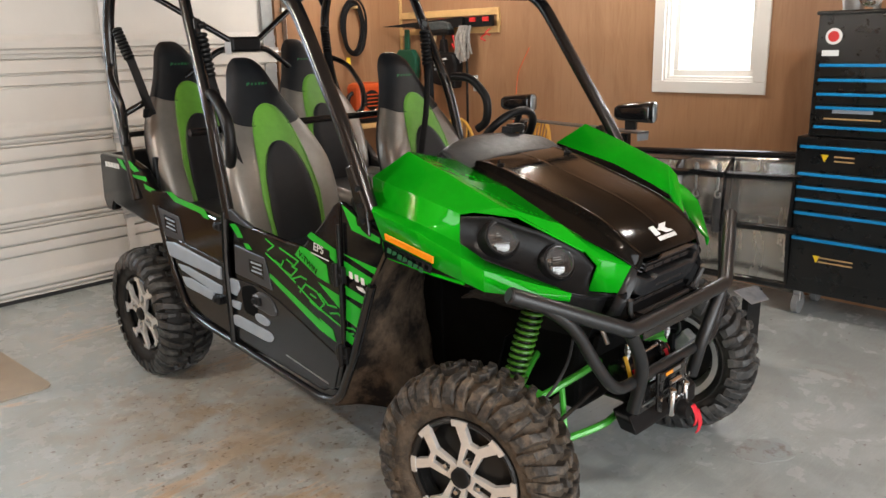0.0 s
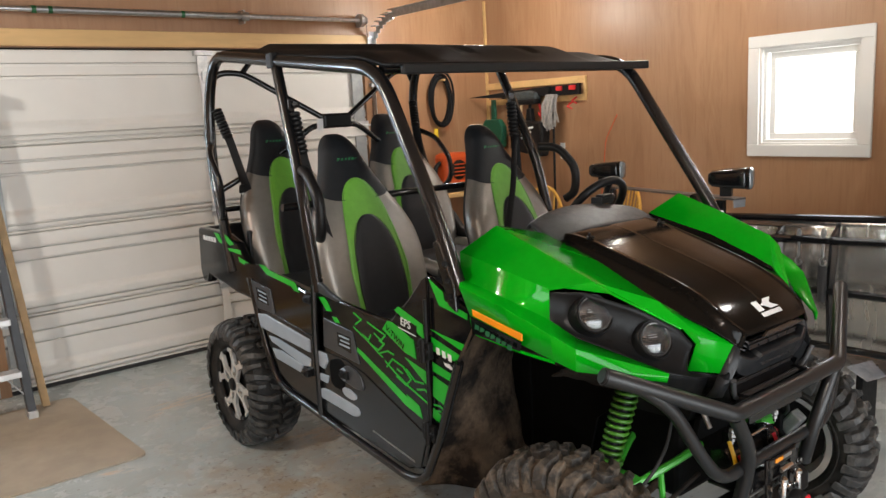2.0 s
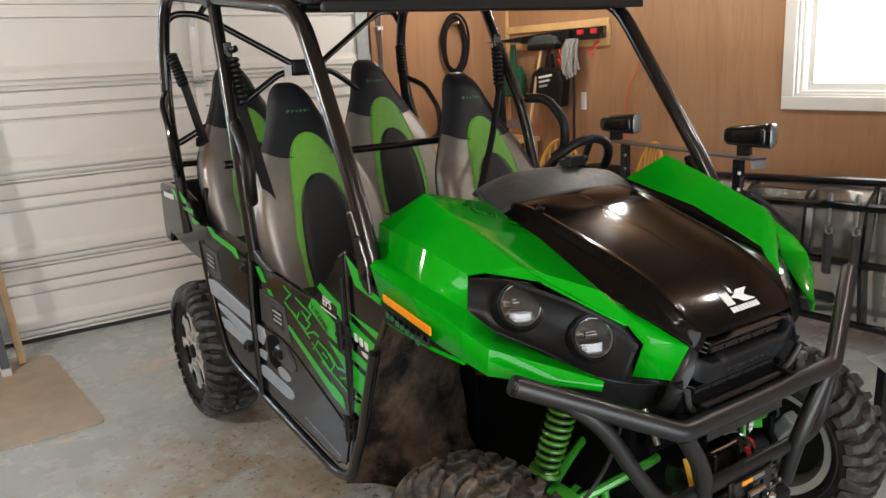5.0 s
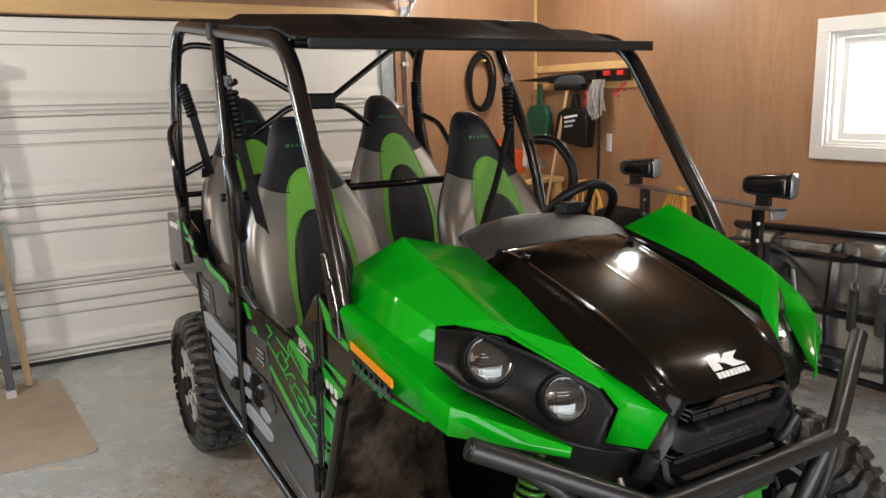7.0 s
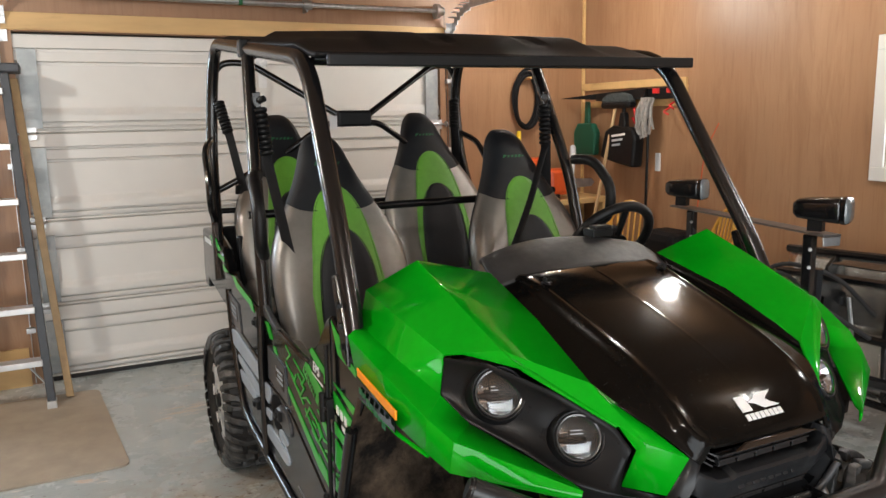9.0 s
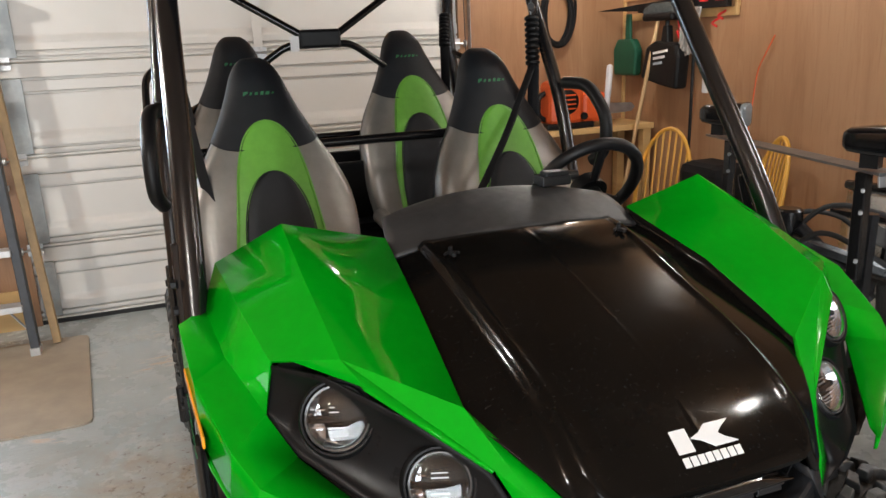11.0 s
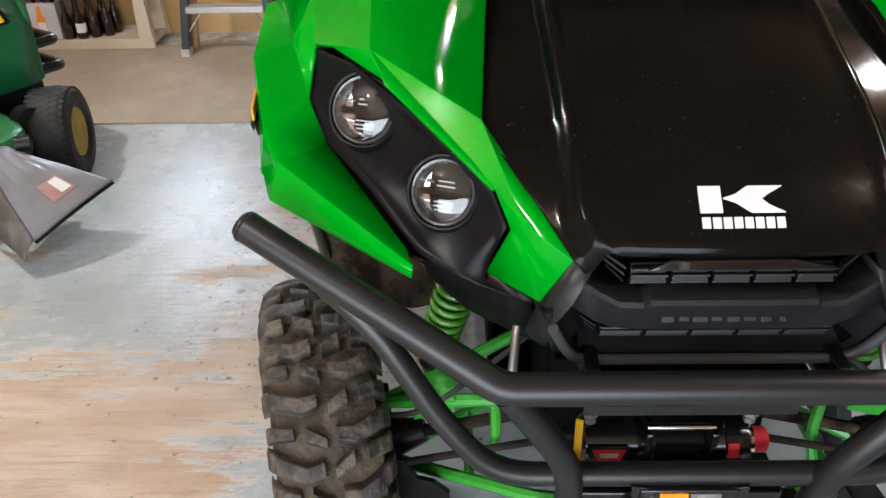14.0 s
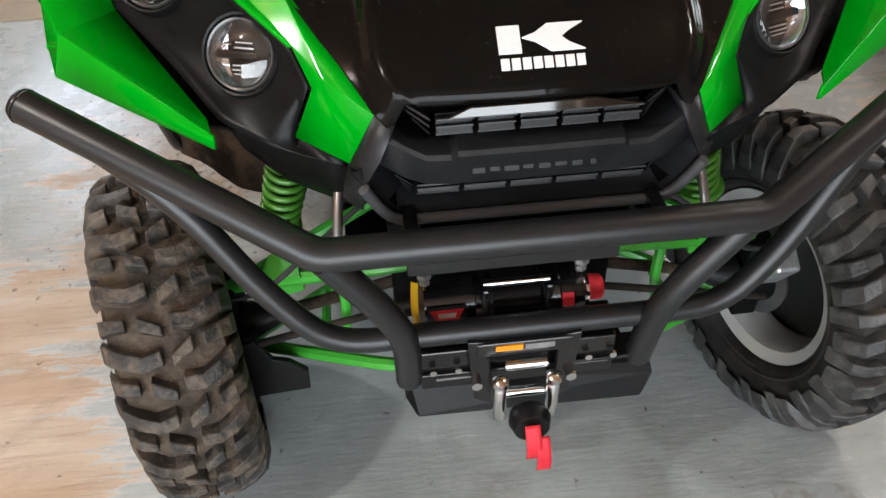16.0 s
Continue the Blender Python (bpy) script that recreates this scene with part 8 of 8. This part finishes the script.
hd = part("hood", grid(hood_sec, 24, 12), M_TRACTOR, lt, "green tractor hood", smooth=50)
thicken(hd, 0.01)
part("hood_front", prism([(0.05, -0.205, 0.36), (0.05, 0.205, 0.36), (0.06, 0.205, 0.64), (0.05, 0.15, 0.74), (0.05, -0.15, 0.74), (0.06, -0.205, 0.64)], (0.03, 0, 0)), M_TRACTOR, lt, bevel=0.015)
part("yellow_band", prism([(-0.62, -0.247, 0.66), (-0.06, -0.222, 0.70), (-0.03, -0.222, 0.63), (-0.62, -0.247, 0.585)], (0, -0.004, 0)), M_YELLOW, lt, "yellow side stripe edged in black")
part("black_edge", prism([(-0.64, -0.245, 0.67), (-0.04, -0.220, 0.712), (-0.01, -0.220, 0.62), (-0.64, -0.245, 0.575)], (0, -0.003, 0)), M_PLASTIC, lt)
for k in range(5):
    part("stripe_bar", box((-0.42 + k * 0.062, -0.245 + 0.0027 * k, 0.632 + 0.006 * k), (0.042, 0.006, 0.038)), M_PLASTIC, lt)
part("grille_cap", prism([(-0.30, -0.18, 0.80), (0.06, -0.18, 0.74), (0.08, -0.14, 0.78), (-0.30, -0.14, 0.835)], (0, 0.32, 0.0)), M_TRIMWHITE, lt, "pale hood top", bevel=0.02)
for k in range(5):
    part("vent_rib", tube([(-0.24 + 0.06 * k, -0.19, 0.76), (-0.20 + 0.06 * k, -0.18, 0.80), (-0.17 + 0.06 * k, -0.12, 0.83)], 0.014, 6, 0.03), M_PLASTIC, lt)
for z in (0.50, 0.39):
    part("bumper_bar", tube([(-0.10, -0.17, z), (0.18, -0.17, z), (0.18, 0.17, z), (-0.10, 0.17, z)], 0.022, 10, 0.03), M_TUBE, lt, smooth=40)
part("frame", box((-0.45, 0, 0.30), (1.1, 0.26, 0.12)), M_PLASTIC, lt, bevel=0.01)
part("axle", box((-0.04, 0, 0.20), (0.07, 0.66, 0.06)), M_PLASTIC, lt, bevel=0.01)
part("body", box((-1.0, 0, 0.45), (0.6, 0.6, 0.3)), M_TRACTOR, lt, bevel=0.05)
part("side_panel", prism([(-0.80, -0.25, 0.30), (-0.15, -0.22, 0.36), (-0.05, -0.21, 0.45), (-0.35, -0.24, 0.48), (-0.80, -0.26, 0.56)], (0, 0.04, 0)), M_PLASTIC, lt, bevel=0.01)
seat_b = box((-1.05, 0, 0.70), (0.4, 0.42, 0.12))
part("seat", seat_b, M_VINYL, lt, bevel=0.05)
part("seat_back", box((-1.25, 0, 0.88), (0.10, 0.42, 0.34)), M_VINYL, lt, bevel=0.05)
part("steering_post", cyl((-0.75, 0, 0.75), (-0.85, 0, 1.0), 0.03), M_PLASTIC, lt)
for sx, yaw in ((-1, 42), (1, 42)):
    wm = pose(-0.02, sx * 0.37, 0.19, 0, 0, yaw)
    wheel_b = lathe([(-0.07, 0.0), (-0.075, 0.10), (-0.05, 0.105), (0.05, 0.105), (0.075, 0.10), (0.07, 0.0)], 28, "y")
    wh = part("front_wheel", wheel_b, M_RIMYEL, lt, "yellow tractor rim", smooth=40, at=wm)
    ty = part("tyre", lathe([(-0.07, 0.10), (-0.088, 0.125), (-0.085, 0.165), (-0.06, 0.185), (0, 0.19), (0.06, 0.185), (0.085, 0.165), (0.088, 0.125), (0.07, 0.10)], 48, "y"), M_RUBBER, wh, "turf tyre", smooth=40)
    bm = bmesh.new()
    for k in range(40):
        for j in range(6):
            a = 2 * math.pi * (k + 0.5 * (j % 2)) / 40
            rot = Matrix.Rotation(a, 3, "Y")
            yy = -0.065 + 0.026 * j
            add_box(bm, rot @ Vector((0, yy, 0.188 - 0.003 * abs(j - 2.5))), (0.017, 0.022, 0.008), rot @ Matrix.Rotation(radians(18 * (1 if j % 2 else -1)), 3, "Z"))
    part("tread", bm, M_RUBBER, ty)
for sx in (-1, 1):
    part("rear_wheel", lathe([(-0.11, 0.0), (-0.11, 0.16), (-0.12, 0.22), (-0.08, 0.255), (0.08, 0.255), (0.12, 0.22), (0.11, 0.16), (0.11, 0.0)], 36, "y"), M_RUBBER, lt, smooth=40, at=pose(-1.25, sx * 0.40, 0.255))
deck = part("mower_deck", prism(rounded([(-0.18, -0.42, 0.12), (-0.25, -0.56, 0.12), (-0.95, -0.58, 0.12), (-1.05, 0.3, 0.12), (-0.25, 0.4, 0.12), (-0.15, 0.1, 0.12)], 0.15, 6, True), (0, 0, 0.20)), M_DECK, lt, "green mower deck", bevel=0.03)
part("deck_top", prism(rounded([(-0.27, -0.40, 0.322), (-0.34, -0.49, 0.322), (-0.85, -0.50, 0.322), (-0.9, 0.2, 0.322), (-0.33, 0.28, 0.322)], 0.1, 5, True), (0, 0, 0.006)), M_GREYPL, deck)
part("gauge_wheel", lathe([(-0.03, 0.0), (-0.03, 0.055), (0.03, 0.055), (0.03, 0.0)], 20, "y"), M_PLASTIC, deck, smooth=40, at=pose(-0.15, -0.40, 0.30))
RIM0, RIM1 = Vector((-0.195, -0.955, 0.205)), Vector((-0.520, -0.945, 0.115))
NECK0, NECK1 = Vector((-0.345, -0.60, 0.312)), Vector((-0.480, -0.70, 0.300))


def chute(u, v):
    """A flaring hood: u across, v from the neck to the rim; grooves run out of the neck."""
    p = NECK0.lerp(NECK1, u).lerp(RIM0.lerp(RIM1, u), v)
    p.z += 0.030 * math.sin(math.pi * u) * (1 - 0.4 * v) - 0.012 * max(0.0, math.cos(u * 8 * math.pi)) * max(0.0, 1 - v / 0.55) * min(1, v * 8)
    p.y -= 0.02 * math.sin(math.pi * u) * v
    return p


cv = grid(chute, 40, 20)
bmesh.ops.recalc_face_normals(cv, faces=cv.faces)
ct = part("discharge_chute", cv, M_GREYPL, lt, "grey plastic discharge chute with a red and white label", smooth=50)
thicken(ct, 0.006)
wallc = part("chute_wall", grid(lambda u, v: NECK1.lerp(RIM1, u) + Vector((-0.045 * v, 0.03 * v * (1 - u), -(0.235 - 0.175 * u) * v)) + Vector((-0.012 * math.sin(math.pi * v), 0, 0)), 12, 8), M_MUDPL, ct, "dirt-stained side of the chute", smooth=60)
thicken(wallc, 0.005)
for dz, mm in ((0.006, M_GREYPL), (-0.010, M_PLASTIC)):
    part("chute_lip", tube([chute(k / 10, 1.0) + Vector((0, -0.002, dz)) for k in range(11)], 0.007, 6, 0), mm, ct, smooth=50)
part("chute_pivot", cyl((-0.33, -0.63, 0.318), (-0.29, -0.66, 0.318), 0.028, seg=16), M_PLASTIC, ct, smooth=40)
part("chute_bracket", prism([(-0.62, -0.55, 0.26), (-0.60, -0.72, 0.24), (-0.60, -0.74, 0.08), (-0.63, -0.52, 0.08)], (-0.05, 0, 0)), M_YELLOW, lt, "yellow deck bracket", bevel=0.01)
def on_chute(a, b, lift):
    return chute(a, b) + Vector((0, 0, lift))


part("chute_label", prism([on_chute(0.30, 0.60, 0.005), on_chute(0.62, 0.60, 0.005), on_chute(0.62, 0.84, 0.005), on_chute(0.30, 0.84, 0.005)], (0, 0, 0.001)), M_FADED, ct, "faded red label")
part("chute_label_bar", prism([on_chute(0.33, 0.63, 0.0062), on_chute(0.47, 0.63, 0.0062), on_chute(0.47, 0.81, 0.0062), on_chute(0.33, 0.81, 0.0062)], (0, 0, 0.001)), M_WHITE, ct)

# ---- ceiling bulb ----
cb = thing("ceiling_bulb", "bare glowing bulb in a white ceiling holder", "ceiling lamp", pose(1.80, 1.95, ZC), "ceiling bulbs")
part("holder", lathe([(0.0, 0.0), (0.0, 0.06), (-0.02, 0.055), (-0.035, 0.03), (-0.035, 0.0)], 24, "z"), M_TRIMWHITE, cb, smooth=40)
M_GLOW = mat("glowing_bulb", (1.0, 0.90, 0.75), 0.5, var=0.0, emit=12.0)
part("bulb", lathe([(-0.036, 0.0), (-0.036, 0.013), (-0.06, 0.028), (-0.08, 0.032), (-0.10, 0.026), (-0.112, 0.0)], 20, "z"), M_GLOW, cb, smooth=60)
# the copy at (-1.5, -2.2) stands at the added fill light
for bx_, by_ in ((1.80, 0.28), (1.45, -1.55), (-1.5, -2.2), (-2.6, 0.7)):
    copy_thing(cb, pose(bx_, by_, ZC))

# melt water in front of the wheel
M_WATER = mat("water", (0.40, 0.44, 0.45), 0.04, 0, 0.1, 8, spec=0.7, second=(0.27, 0.25, 0.22), mix=(0.5, 0.65), mscale=18)
bm = bmesh.new()
ring = []
for j in range(48):
    a = 2 * math.pi * j / 48
    r_ = 1 + 0.28 * noise.noise(Vector((math.cos(a) * 1.7, math.sin(a) * 1.7, 3.1))) + 0.10 * noise.noise(Vector((math.cos(a) * 6, math.sin(a) * 6, 1.1)))
    ring.append(bm.verts.new((0.13 * r_ * math.cos(a), 0.085 * r_ * math.sin(a), 0.0)))
cv = bm.verts.new((0, 0, 0.0015))
for j in range(48):
    bm.faces.new((ring[j], ring[(j + 1) % 48], cv))
ext = bmesh.ops.extrude_face_region(bm, geom=bm.faces[:])
for v in ext["geom"]:
    if isinstance(v, bmesh.types.BMVert):
        v.co.z += 0.0015
bmesh.ops.recalc_face_normals(bm, faces=bm.faces)
tagged(part("puddle", bm, M_WATER, at=pose(0.64, -1.47, 0.0, 0, 0, -25)), "small shallow puddle of dirty melt water on the floor", "puddle")
